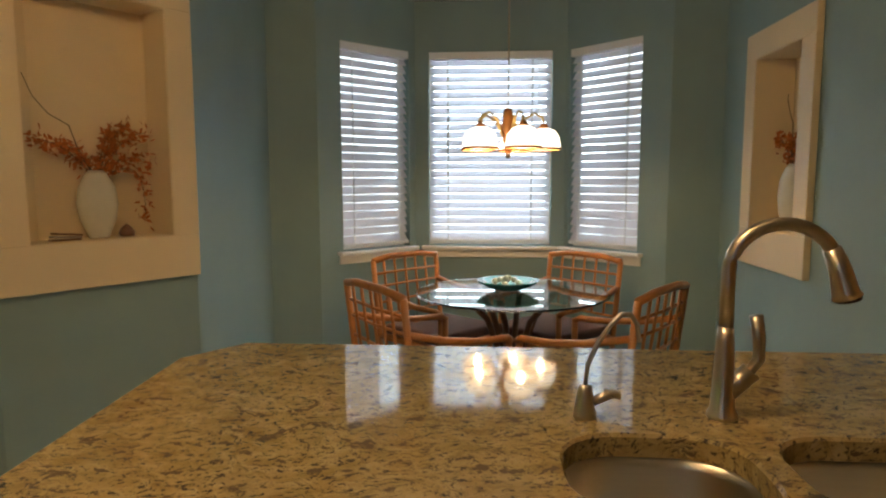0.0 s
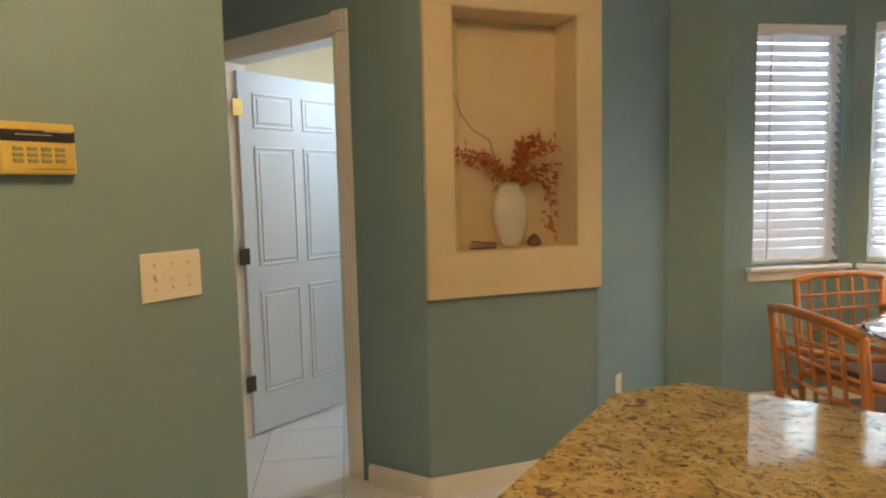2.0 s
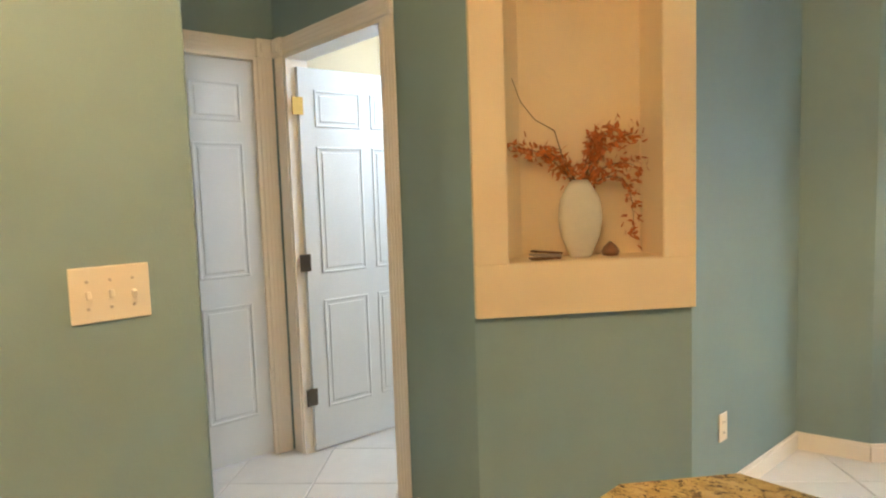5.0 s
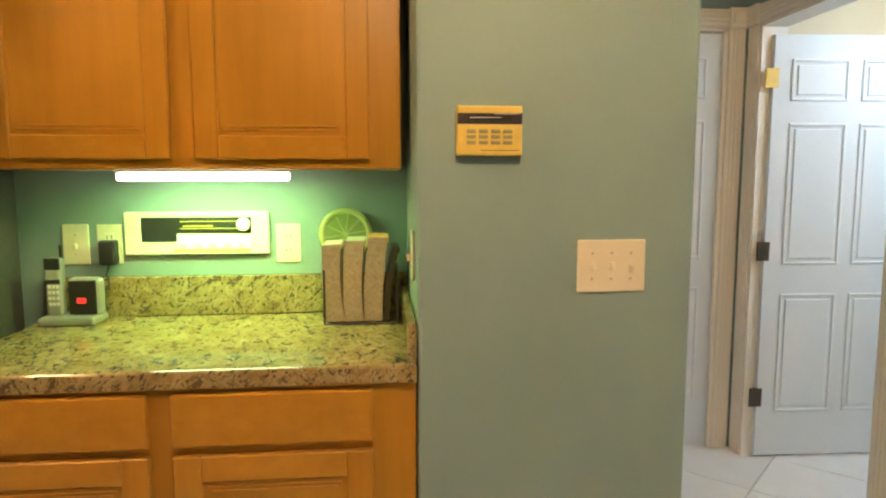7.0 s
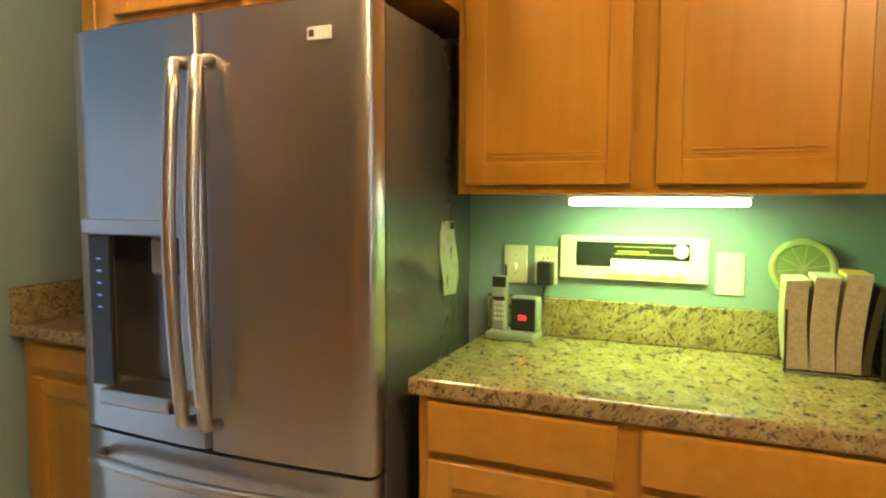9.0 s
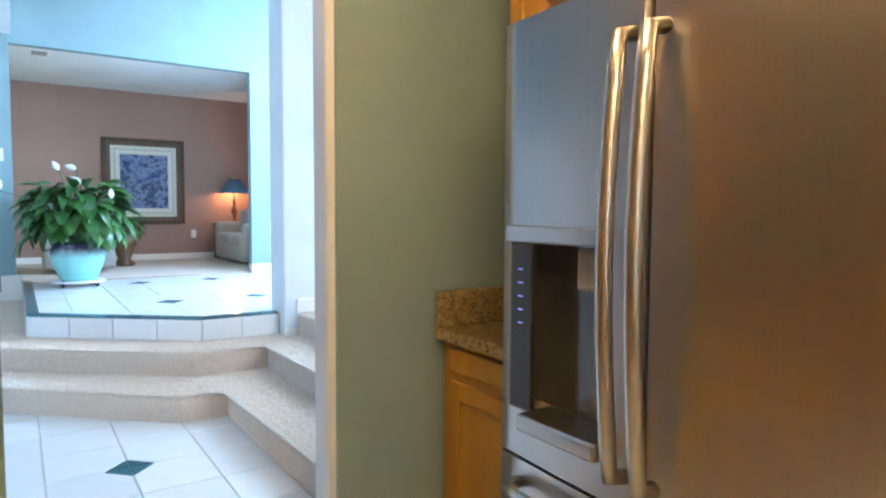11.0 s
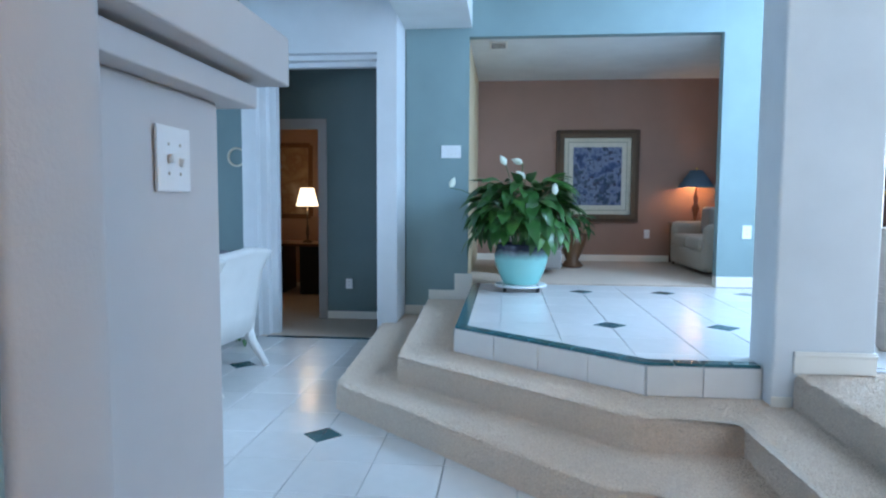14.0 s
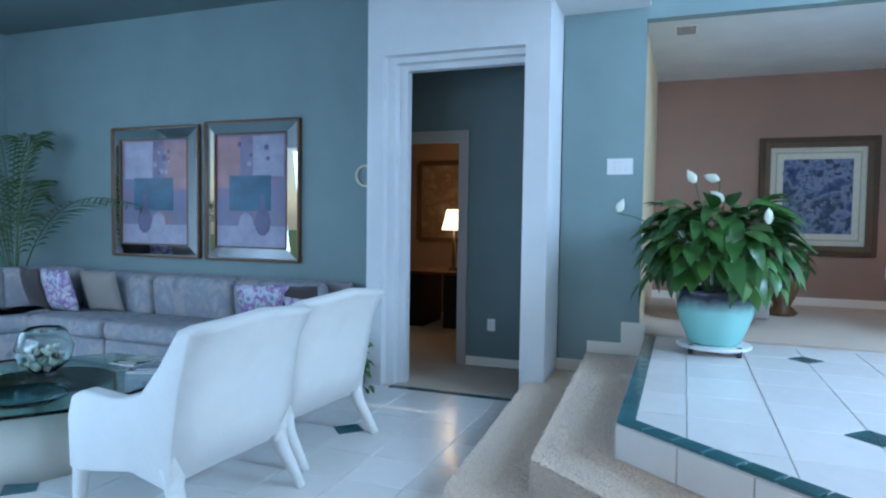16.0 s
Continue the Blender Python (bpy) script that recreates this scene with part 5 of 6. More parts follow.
    part("pan", box(-0.6, -0.3, -0.03, 0.6, 0.3, 0, 0.01, 2) if i == 0 else box(-0.33, -0.33, -0.03, 0.33, 0.33, 0, 0.01, 2), M_TRIM, kl)

# ---- family room ----


def slipper_chair(m):
    """White upholstered armchair with a flared back and curved legs; it faces +x."""
    c = thing("armchair", "white upholstered armchair with flared back and curved legs", "armchair", m, "white chairs by the coffee table")
    w = 0.37

    def shell(profile_out, profile_in, y0, y1):
        bm = bmesh.new()
        n = 6
        cols = []
        for i in range(n + 1):
            y = y0 + (y1 - y0) * i / n
            bow = 0.05 * (1 - (2 * i / n - 1) ** 2)
            cols.append([bm.verts.new((x - bow, y, z + 0.035 * (1 - abs(2 * i / n - 1)) * (z > 0.9))) for x, z in profile_out + profile_in[::-1]])
        k = len(cols[0])
        for a, b in zip(cols, cols[1:]):
            for j in range(k):
                bm.faces.new((a[j], b[j], b[(j + 1) % k], a[(j + 1) % k]))
        bm.faces.new(cols[0])
        bm.faces.new(cols[-1][::-1])
        bmesh.ops.recalc_face_normals(bm, faces=bm.faces)
        return bm
    out = [(0.06, 0.30), (0.02, 0.48), (-0.01, 0.66), (-0.04, 0.82), (-0.11, 0.95), (-0.13, 0.975)]
    inn = [(0.20, 0.30), (0.16, 0.48), (0.12, 0.66), (0.08, 0.82), (0.0, 0.97), (-0.07, 1.0)]
    part("backrest", shell(out, inn, -w - 0.03, w + 0.03), M_CHAIR, c, smooth=True)
    for s in (-1, 1):
        side = [(0.05, 0.24), (0.30, 0.29), (0.62, 0.24), (0.72, 0.24), (0.73, 0.50), (0.70, 0.60), (0.62, 0.635), (0.40, 0.62), (0.24, 0.66), (0.12, 0.80), (0.02, 0.95), (-0.08, 0.97), (-0.01, 0.70), (0.03, 0.45)]
        bm = bmesh.new()
        a = [bm.verts.new((x, s * (w - 0.06 if z < 0.85 else w - 0.04), z)) for x, z in side]
        b = [bm.verts.new((x, s * (w + 0.035), z)) for x, z in side]
        bm.faces.new(a)
        bm.faces.new(b[::-1])
        for i in range(len(a)):
            j = (i + 1) % len(a)
            bm.faces.new((a[i], b[i], b[j], a[j]))
        bmesh.ops.recalc_face_normals(bm, faces=bm.faces)
        bmesh.ops.bevel(bm, geom=bm.edges[:], offset=0.016, segments=2, profile=0.5, affect="EDGES", clamp_overlap=True)
        part("arm", bm, M_CHAIR, c, smooth=True)
        part("rear_leg", tube([(0.10, s * (w - 0.01), 0.34), (0.05, s * (w - 0.005), 0.20), (-0.02, s * w, 0.09), (-0.08, s * w, 0.0)], 0.048, 12, end=0.026), M_CHAIR, c, smooth=True)
        part("front_leg", tube([(0.68, s * (w - 0.01), 0.30), (0.69, s * w, 0.12), (0.70, s * w, 0.0)], 0.042, 12, end=0.024), M_CHAIR, c, smooth=True)
    part("seat", box(0.08, -w + 0.02, 0.25, 0.71, w - 0.02, 0.36, 0.03, 3), M_CHAIR, c, smooth=True)
    part("cushion", box(0.12, -w + 0.06, 0.36, 0.70, w - 0.06, 0.47, 0.04, 4), M_CHAIR, c, smooth=True)
    return c


ac = slipper_chair(pose(1.36, -5.42, 0, 0, 0, -4))
copy_thing(ac, pose(1.40, -6.36, 0, 0, 0, -6))

# coffee table
ct = thing("coffee_table", "octagonal glass coffee table on a draped ivory pedestal", "coffee table", pose(2.98, -5.60, 0))
oct_pts = [(0.72 * math.cos(radians(22.5 + 45 * k)), 0.85 * math.sin(radians(22.5 + 45 * k))) for k in range(8)]
part("glass_top", prism(oct_pts, 0.43, 0.449, 0.004, 1), glass("green_table_glass", (0.55, 0.82, 0.80)), ct)
bm = bmesh.new()
ring_pts = []
for z, r in ((0.0, 0.47), (0.2, 0.42), (0.43, 0.40)):
    ring_pts.append([bm.verts.new(((r + 0.02 * math.sin(11 * a) * (0.5 - z)) * math.cos(a), (r + 0.02 * math.sin(11 * a) * (0.5 - z)) * math.sin(a), z)) for a in (2 * math.pi * k / 88 for k in range(88))])
for a, b in zip(ring_pts, ring_pts[1:]):
    for k in range(88):
        bm.faces.new((a[k], a[(k + 1) % 88], b[(k + 1) % 88], b[k]))
bm.faces.new(ring_pts[-1])
bm.faces.new(ring_pts[0][::-1])
part("pedestal", bm, M_SKIRT, ct, smooth=True)
fb = thing("glass_bowl", "round clear glass bowl filled with sea shells", "bowl", pose(3.2, -5.78, 0.45))
part("vessel", turned([(0, 0), (0.07, 0), (0.15, 0.07), (0.17, 0.16), (0.13, 0.26), (0.10, 0.285), (0.096, 0.28), (0.126, 0.255), (0.164, 0.16), (0.144, 0.075), (0.065, 0.008), (0, 0.008)], 40), M_GLASS, fb, smooth=True)
rng = random.Random(11)
for k in range(34):
    a, r, z = rng.uniform(0, 6.28), 0.10 * math.sqrt(rng.random()), rng.uniform(0.03, 0.16)
    s = rng.uniform(0.8, 1.5)
    o = part("shell", turned([(0, 0), (0.016 * s, 0.004), (0.022 * s, 0.014), (0.012 * s, 0.032), (0, 0.04)], 10), (M_SPATHE, M_PLATE, M_TAUPE)[k % 3], fb, smooth=True)
    o.matrix_basis = pose(r * math.cos(a), r * math.sin(a), z, rng.uniform(-90, 90), rng.uniform(-90, 90), 0)
dsh = thing("glass_dish", "shallow aqua glass dish on the coffee table", "dish", pose(2.62, -5.22, 0.45))
part("vessel", turned([(0, 0), (0.1, 0), (0.19, 0.03), (0.23, 0.06), (0.22, 0.062), (0.18, 0.036), (0.09, 0.008), (0, 0.008)], 40), M_AQUAGLASS, dsh, smooth=True)
for k, (x, y, a) in enumerate(((2.62, -6.10, 20), (2.63, -6.09, 32), (2.86, -6.22, -12), (2.85, -6.2, 2))):
    mg = thing("magazine", "glossy magazine lying on the coffee table", "magazine", pose(x, y, 0.4505 + 0.012 * (k % 2), 0, 0, a), "magazines on the coffee table")
    part("pages", box(-0.105, -0.14, 0.001, 0.105, 0.14, 0.009), M_PLATE, mg)
    cv = part("cover", box(-0.107, -0.142, 0.009, 0.107, 0.142, 0.0105), plain("magazine_cover", ((0.25, 0.32, 0.35), (0.10, 0.14, 0.18), (0.4, 0.35, 0.3), (0.22, 0.28, 0.2))[k], 0.2, 0, 0.6, 14), mg)
    part("title", box(-0.08, 0.09, 0.0105, 0.06, 0.12, 0.0112), M_PLATE, cv)

# sectional sofa
sf = thing("sectional_sofa", "curved sectional sofa in grey watercolour fabric along the walls", "sofa", pose(0, 0, 0))


def cushion(x0, y0, z0, x1, y1, z1, r, name, mat, parent, m=None):
    o = part(name, box(x0, y0, z0, x1, y1, z1, r, 4), mat, parent, smooth=True)
    if m:
        o.matrix_basis = m
    return o


sm = pose(2.25, -8.20, 0)
for k in range(3):
    m = sm @ pose(0.16 + 1.0 * k, 0, 0)
    cushion(0.0, 0.05, 0.05, 0.99, 0.92, 0.30, 0.03, "base", M_SOFA, sf, m)
    cushion(0.005, 0.25, 0.30, 0.985, 0.96, 0.47, 0.06, "seat_cushion", M_SOFA, sf, m)
    cushion(0.005, 0.06, 0.44, 0.985, 0.30, 0.89, 0.09, "back_cushion", M_SOFA, sf, m @ pose(0, 0, 0, -6, 0, 0))
cushion(-0.06, 0.04, 0.03, 0.15, 0.95, 0.66, 0.07, "arm", M_SOFA, sf, sm)
cushion(0, 0.0, 0.03, 3.16, 0.06, 0.86, 0.03, "back_frame", M_SOFA, sf, sm)
for k in range(4):
    m = pose(5.42, -8.20, 0, 0, 0, 0) @ pose(0.25 + 0.22 * k, 0.06 + 0.12 * k * k * 0.6, 0, 0, 0, 22 * k)
    cushion(-0.14, 0.0, 0.03, 0.34, 0.92, 0.30, 0.03, "base", M_SOFA, sf, m)
    cushion(-0.14, 0.2, 0.30, 0.34, 0.96, 0.47, 0.06, "seat_cushion", M_SOFA, sf, m)
    cushion(-0.14, 0.02, 0.44, 0.36, 0.26, 0.89, 0.09, "back_cushion", M_SOFA, sf, m)
for k in range(2):
    m = pose(7.05, -6.75 + 1.0 * k, 0, 0, 0, 90)
    cushion(0.0, 0.05, 0.05, 0.99, 0.92, 0.30, 0.03, "base", M_SOFA, sf, m)
    cushion(0.005, 0.25, 0.30, 0.985, 0.96, 0.47, 0.06, "seat_cushion", M_SOFA, sf, m)
    cushion(0.005, 0.06, 0.44, 0.985, 0.30, 0.89, 0.09, "back_cushion", M_SOFA, sf, m)
for x, y, z, s, a, t, mat, lab in ((2.86, -7.62, 0.66, 0.46, 28, 22, M_FLORAL, "blue and lilac floral scatter cushion"), (2.58, -7.74, 0.66, 0.42, 10, 16, M_DARKPILLOW, "dark brown scatter cushion"), (2.34, -7.5, 0.62, 0.40, -18, 30, M_FLORAL, "pale blue patterned scatter cushion"),
                                   (4.92, -7.72, 0.68, 0.46, 4, 18, M_TAUPE, "taupe scatter cushion"), (5.35, -7.58, 0.68, 0.48, -6, 16, M_FLORAL, "blue and lilac floral scatter cushion"), (5.75, -7.62, 0.68, 0.46, -14, 16, M_DARKPILLOW, "dark brown scatter cushion")):
    c = bmesh.new()
    n = 10
    g = {}
    for side in (-1, 1):
        for i in range(n + 1):
            for j in range(n + 1):
                u, v = 2 * i / n - 1, 2 * j / n - 1
                puff = 0.075 * ((1 - u * u) * (1 - v * v)) ** 0.45
                pin = 1 - 0.07 * (1 - abs(u * v))
                g[side, i, j] = c.verts.new((u * s / 2 * pin, side * puff, v * s / 2 * pin))
        for i in range(n):
            for j in range(n):
                q = (g[side, i, j], g[side, i + 1, j], g[side, i + 1, j + 1], g[side, i, j + 1])
                c.faces.new(q if side < 0 else q[::-1])
    bmesh.ops.remove_doubles(c, verts=c.verts, dist=1e-4)
    o = tagged(part("scatter_cushion", c, mat, smooth=True), lab + " on the sofa", "cushion")
    o.matrix_basis = pose(x, y, z, -t, 0, a)

# mirror-framed pictures


def picture_mat(name, cols, scale=2.6):
    w = Mat(name, 0.6, spec=0.25)
    n = w.noise(scale, 5)
    w.base(w.ramp(n, [(0.3 + 0.4 * i / (len(cols) - 1), c) for i, c in enumerate(cols)]))
    return w.m


def mirror_picture(x0, x1, z0, z1, flip):
    c = thing("framed_picture", "abstract violet picture of vases in a wide silver mirror frame", "picture", pose((x0 + x1) / 2, -8.30, (z0 + z1) / 2), "mirror-framed pair")
    w, h, f = (x1 - x0) / 2, (z1 - z0) / 2, 0.13
    part("backing", box(-w, 0.002, -h, w, 0.03, h, 0.004, 1), M_DKMETAL, c)
    for s in (-1, 1):
        part("frame_edge", box(s * w - 0.012, 0.002, -h, s * w + 0.012, 0.055, h, 0.004, 1), M_DARKWOOD, c)
        part("frame_edge", box(-w, 0.002, s * h - 0.012, w, 0.055, s * h + 0.012, 0.004, 1), M_DARKWOOD, c)
        for up in (False, True):
            bm = bmesh.new()
            a, b = (h, w) if up else (w, h)
            o, i = a - 0.012, a - f
            pts = [(s * o, -(b - 0.012), 0.034), (s * o, b - 0.012, 0.034), (s * i, b - f, 0.056), (s * i, -(b - f), 0.056)]
            vs = [bm.verts.new((q, d, p) if up else (p, d, q)) for p, q, d in pts]
            bm.faces.new(vs if (s > 0) != up else vs[::-1])
            bmesh.ops.recalc_face_normals(bm, faces=bm.faces)
            for fc_ in bm.faces:
                if fc_.normal.y < 0:
                    fc_.normal_flip()
            part("mirror_strip", bm, M_MIRROR, c)
    for s in (-1, 1):
        part("inner_bead", box(s * (w - f) - 0.008, 0.03, -(h - f), s * (w - f) + 0.008, 0.060, h - f), M_DARKWOOD, c)
        part("inner_bead", box(-(w - f), 0.03, s * (h - f) - 0.008, w - f, 0.060, s * (h - f) + 0.008), M_DARKWOOD, c)
    pw, phh = w - f, h - f
    pr = part("print", box(-pw, 0.0295, -phh, pw, 0.0335, phh), picture_mat("print_ground", [(0.16, 0.15, 0.25), (0.30, 0.22, 0.30), (0.22, 0.24, 0.36), (0.36, 0.25, 0.25)]), c)
    M_PT = plain("print_teal", (0.03, 0.12, 0.20), 0.3, 0, 0.25, 6)
    M_PV = plain("print_violet", (0.13, 0.12, 0.22), 0.3, 0, 0.25, 6)
    M_PP = plain("print_pale", (0.36, 0.35, 0.46), 0.3, 0, 0.2, 6)
    M_PK = plain("print_rose", (0.38, 0.20, 0.22), 0.3, 0, 0.2, 5)
    part("colour_field", box(-pw * 0.9 * flip, 0.0336, phh * 0.25, -pw * 0.05 * flip, 0.0340, phh * 0.96), M_PP, pr)
    part("colour_field", box(pw * 0.3 * flip, 0.0336, phh * 0.05, pw * 0.98 * flip, 0.0340, phh * 0.95), M_PK, pr)
    part("colour_field", box(-pw * 0.55, 0.0341, -phh * 0.35, pw * 0.62, 0.0345, phh * 0.27), M_PT, pr)
    part("colour_field", box(-pw * 0.98, 0.0336, -phh * 0.98, pw * 0.98, 0.0340, -phh * 0.62), M_PP, pr)

    def blob(prof, cx, cz, mat, d):
        bm = turned([(0, prof[0][1])] + [(max(r, 0.001), z) for r, z in prof] + [(0, prof[-1][1])], 20)
        bmesh.ops.scale(bm, vec=(1, 0.03, 1), verts=bm.verts)
        part("painted_vase", bm, mat, pr).matrix_basis = pose(cx, d, cz)
    blob([(0.03, 0), (0.08, 0.05), (0.10, 0.14), (0.08, 0.22), (0.03, 0.29), (0.022, 0.42)], -0.14 * flip, -phh * 0.78, M_PV, 0.037)
    blob([(0.03, 0), (0.08, 0.04), (0.095, 0.12), (0.07, 0.2), (0.02, 0.24)], 0.06 * flip, -phh * 0.8, M_PP, 0.040)
    rg = random.Random(2 if flip > 0 else 7)
    for k in range(9):
        cx, cz, r = rg.uniform(-0.22, 0.14), rg.uniform(0.16, 0.42) * phh / 0.5, rg.uniform(0.018, 0.035)
        blob([(r * math.cos(t), r * math.sin(t)) for t in (-1.57, -1.0, -0.4, 0.3, 0.9, 1.57)], cx, cz, M_PV if k % 2 else M_PP, 0.037 + 0.0006 * k)


mirror_picture(2.92, 4.06, 1.02, 2.44, 1)
mirror_picture(4.16, 5.36, 1.02, 2.42, -1)
rg_ = thing("wall_ring", "pale ring-shaped ornament hung beside the doorway", "ornament", pose(2.19, -8.29, 1.87))
part("ring", turned([(0.085, 0), (0.105, 0), (0.105, 0.02), (0.085, 0.02), (0.085, 0)], 30), M_IVORY, rg_, smooth=True).matrix_basis = pose(0, 0.001, 0, -90, 0, 0)

# ---- foyer platform things ----


def leaf_mesh(length, width, droop, rng):
    """A pointed, folded, arching leaf along +x from the origin."""
    bm = bmesh.new()
    n = 7
    rows = []
    for i in range(n + 1):
        t = i / n
        half = width * (math.sin(math.pi * min(1, t * 0.97 + 0.03)) ** 0.75) * (1 - 0.35 * t) if i < n else 0.0005
        x, z = length * (t - 0.18 * droop * t * t), -droop * length * 0.55 * t * t + 0.12 * length * t
        rows.append([bm.verts.new((x, s * half, z + 0.25 * half * abs(s) + 0.06 * half * math.sin(9 * t + s))) for s in (-1, 0, 1)])
    for a, b in zip(rows, rows[1:]):
        for j in range(2):
            bm.faces.new((a[j], a[j + 1], b[j + 1], b[j]))
    for f in bm.faces:
        f.smooth = True
    me = bpy.data.meshes.new("leaf")
    bm.to_mesh(me)
    bm.free()
    me.materials.append(M_LEAF)
    return me


def leafy(parent, n, centre, reach, height, rng, meshes, low=-0.25, scale=1.0):
    for k in range(n):
        a = rng.uniform(0, 2 * math.pi)
        lift = rng.random() ** 0.8
        r = reach * (0.25 + 0.6 * math.sqrt(1 - 0.75 * lift * lift)) * rng.uniform(0.75, 1.05)
        z = centre[2] + low * height + height * (0.15 + 1.0 * lift) * (1 - 0.15 * rng.random())
        p = (centre[0] + r * 0.62 * math.cos(a), centre[1] + r * 0.62 * math.sin(a), z)
        o = new("leaf", rng.choice(meshes))
        o.parent = parent
        s = scale * rng.uniform(0.75, 1.2)
        o.matrix_basis = pose(*p, rng.uniform(-25, 25), 38 - 62 * lift + rng.uniform(-15, 15), math.degrees(a) + rng.uniform(-25, 25)) @ Matrix.Diagonal((s, s, s, 1))


rng = random.Random(21)
LEAVES = [leaf_mesh(0.25, 0.057, d, rng) for d in (0.6, 1.0, 1.45)]
LILY = (-0.88, -7.90)
pl = thing("peace_lily", "large peace lily with white blooms in a glazed aqua pot", "plant", pose(*LILY, PF + 0.068))
M_POT = Mat("aqua_drip_glaze", 0.1)
sep = M_POT.t.nodes.new("ShaderNodeSeparateXYZ")
M_POT.link(M_POT.co, sep.inputs[0])
wav = M_POT.mix(0.1, sep.outputs["Z"], M_POT.noise(7, 4))
M_POT.base(M_POT.ramp(wav, [(0.12, (0.26, 0.62, 0.58)), (0.27, (0.30, 0.66, 0.62)), (0.325, (0.16, 0.22, 0.24)), (0.36, (0.03, 0.035, 0.06))]))
part("pot", turned([(0, 0.0), (0.165, 0.0), (0.178, 0.015), (0.225, 0.12), (0.258, 0.22), (0.266, 0.30), (0.248, 0.365), (0.255, 0.392), (0.246, 0.40), (0.215, 0.395), (0.21, 0.35), (0, 0.34)], 44), M_POT.m, pl, smooth=True)
part("soil", turned([(0, 0.36), (0.212, 0.355), (0.212, 0.34), (0, 0.34)], 24), M_TWIG, pl)
leafy(pl, 270, (0, 0, 0.62), 0.80, 0.50, rng, LEAVES, -0.35, 1.15)
for k in range(40):
    a = rng.uniform(0, 6.28)
    e = (0.34 * math.cos(a), 0.34 * math.sin(a), rng.uniform(0.6, 0.95))
    part("stem", tube(curve_pts((0.08 * math.cos(a), 0.08 * math.sin(a), 0.36), (0.12 * math.cos(a), 0.12 * math.sin(a), 0.7), e, 5), 0.005, 5), M_LEAF, pl)
for x, y, z, tip in ((0.16, 0.1, 1.22, 30), (0.0, 0.1, 1.24, 70), (0.70, 0.1, 1.0, -20), (-0.30, 0.30, 0.93, 0), (-0.02, 0.35, 1.08, 50)):
    fl = part("bloom", turned([(0, 0), (0.02, 0.015), (0.034, 0.05), (0.022, 0.09), (0, 0.125)], 12), M_SPATHE, pl, "white spathe bloom", smooth=True)
    fl.matrix_basis = pose(x, y, z - 0.06, 20, tip, 0) @ Matrix.Diagonal((1, 0.45, 1, 1))
    part("stalk", tube(curve_pts((x * 0.2, y * 0.2, 0.5), (x * 0.5, y * 0.5, 0.9), (x, y, z - 0.06), 6), 0.004, 5), M_LEAF, pl)
dolly = thing("plant_dolly", "round pale plant dolly on dark casters", "plant stand", pose(*LILY, PF))
part("disc", turned([(0, 0.045), (0.255, 0.045), (0.26, 0.056), (0.255, 0.067), (0, 0.067)], 36), M_PLATE, dolly)
for k in range(4):
    a = radians(45 + 90 * k)
    part("caster", tube([(0.225 * math.cos(a) - 0.016, 0.225 * math.sin(a), 0.0365), (0.225 * math.cos(a) + 0.016, 0.225 * math.sin(a), 0.0365)], 0.036, 14), M_BLACK, dolly)
# trailing plant by the doorway
po = thing("pothos", "leafy green pothos in a small pot on the floor", "plant", pose(2.03, -7.72, 0))
part("pot", turned([(0, 0), (0.09, 0), (0.12, 0.2), (0.125, 0.22), (0.11, 0.22), (0.10, 0.18), (0, 0.18)], 24), M_TWIG, po, smooth=True)
SMALL = [leaf_mesh(0.10, 0.035, d, rng) for d in (0.6, 1.1)]
leafy(po, 90, (0, 0, 0.30), 0.30, 0.34, rng, SMALL, -0.6)
leafy(po, 14, (-0.2, 0.25, 0.10), 0.2, 0.1, rng, SMALL, -0.5)
# palm behind the sofa
pa = thing("palm", "feathery green palm in a pot in the corner", "plant", pose(6.25, -7.75, 0) @ Matrix.Scale(1.12, 4))
part("pot", turned([(0, 0), (0.16, 0), (0.2, 0.35), (0.17, 0.35), (0, 0.3)], 24), M_TAUPE, pa, smooth=True)
for k in range(11):
    a = radians(33 * k + 10) + rng.uniform(-0.2, 0.2)
    reach, top = rng.uniform(0.8, 1.2) + 0.45 * (math.cos(a) < -0.3), rng.uniform(1.6, 2.25)
    if abs(math.sin(a)) < 2 and math.sin(a) < -0.25:
        reach = 0.25
    if math.cos(a) > 0.4:
        reach = 0.4
    pts = curve_pts((0, 0, 0.3), (0.2 * reach * math.cos(a), 0.2 * reach * math.sin(a), top), (reach * math.cos(a), reach * math.sin(a), top - 0.15 - 0.25 * (reach > 0.6)), 16)
    fr_ = part("frond", tube(pts, 0.008, 5, end=0.003), M_PALM, pa)
    bm = bmesh.new()
    for i in range(5, 17):
        for f in (0.0, 0.5):
            p = pts[i] if f == 0 or i == 16 else (pts[i] + pts[i - 1]) / 2
            d = (pts[min(i + 1, 16)] - pts[i - 1]).normalized()
            side = d.cross(Vector((0, 0, 1))).normalized()
            ln = 0.30 * math.sin(math.pi * (i - 3.5) / 14.5) + 0.05
            for s in (-1, 1):
                e = p + s * side * ln * 0.8 + d * ln * 0.55 - Vector((0, 0, 0.25 * ln))
                w_ = d * 0.012
                bm.faces.new((bm.verts.new(p - w_), bm.verts.new((p + e) / 2 - w_ + Vector((0, 0, 0.02))), bm.verts.new(e), bm.verts.new((p + e) / 2 + w_ + Vector((0, 0, 0.02)))))
    tagged(part("leaflets", bm, M_PALM, fr_), kind="stuff")
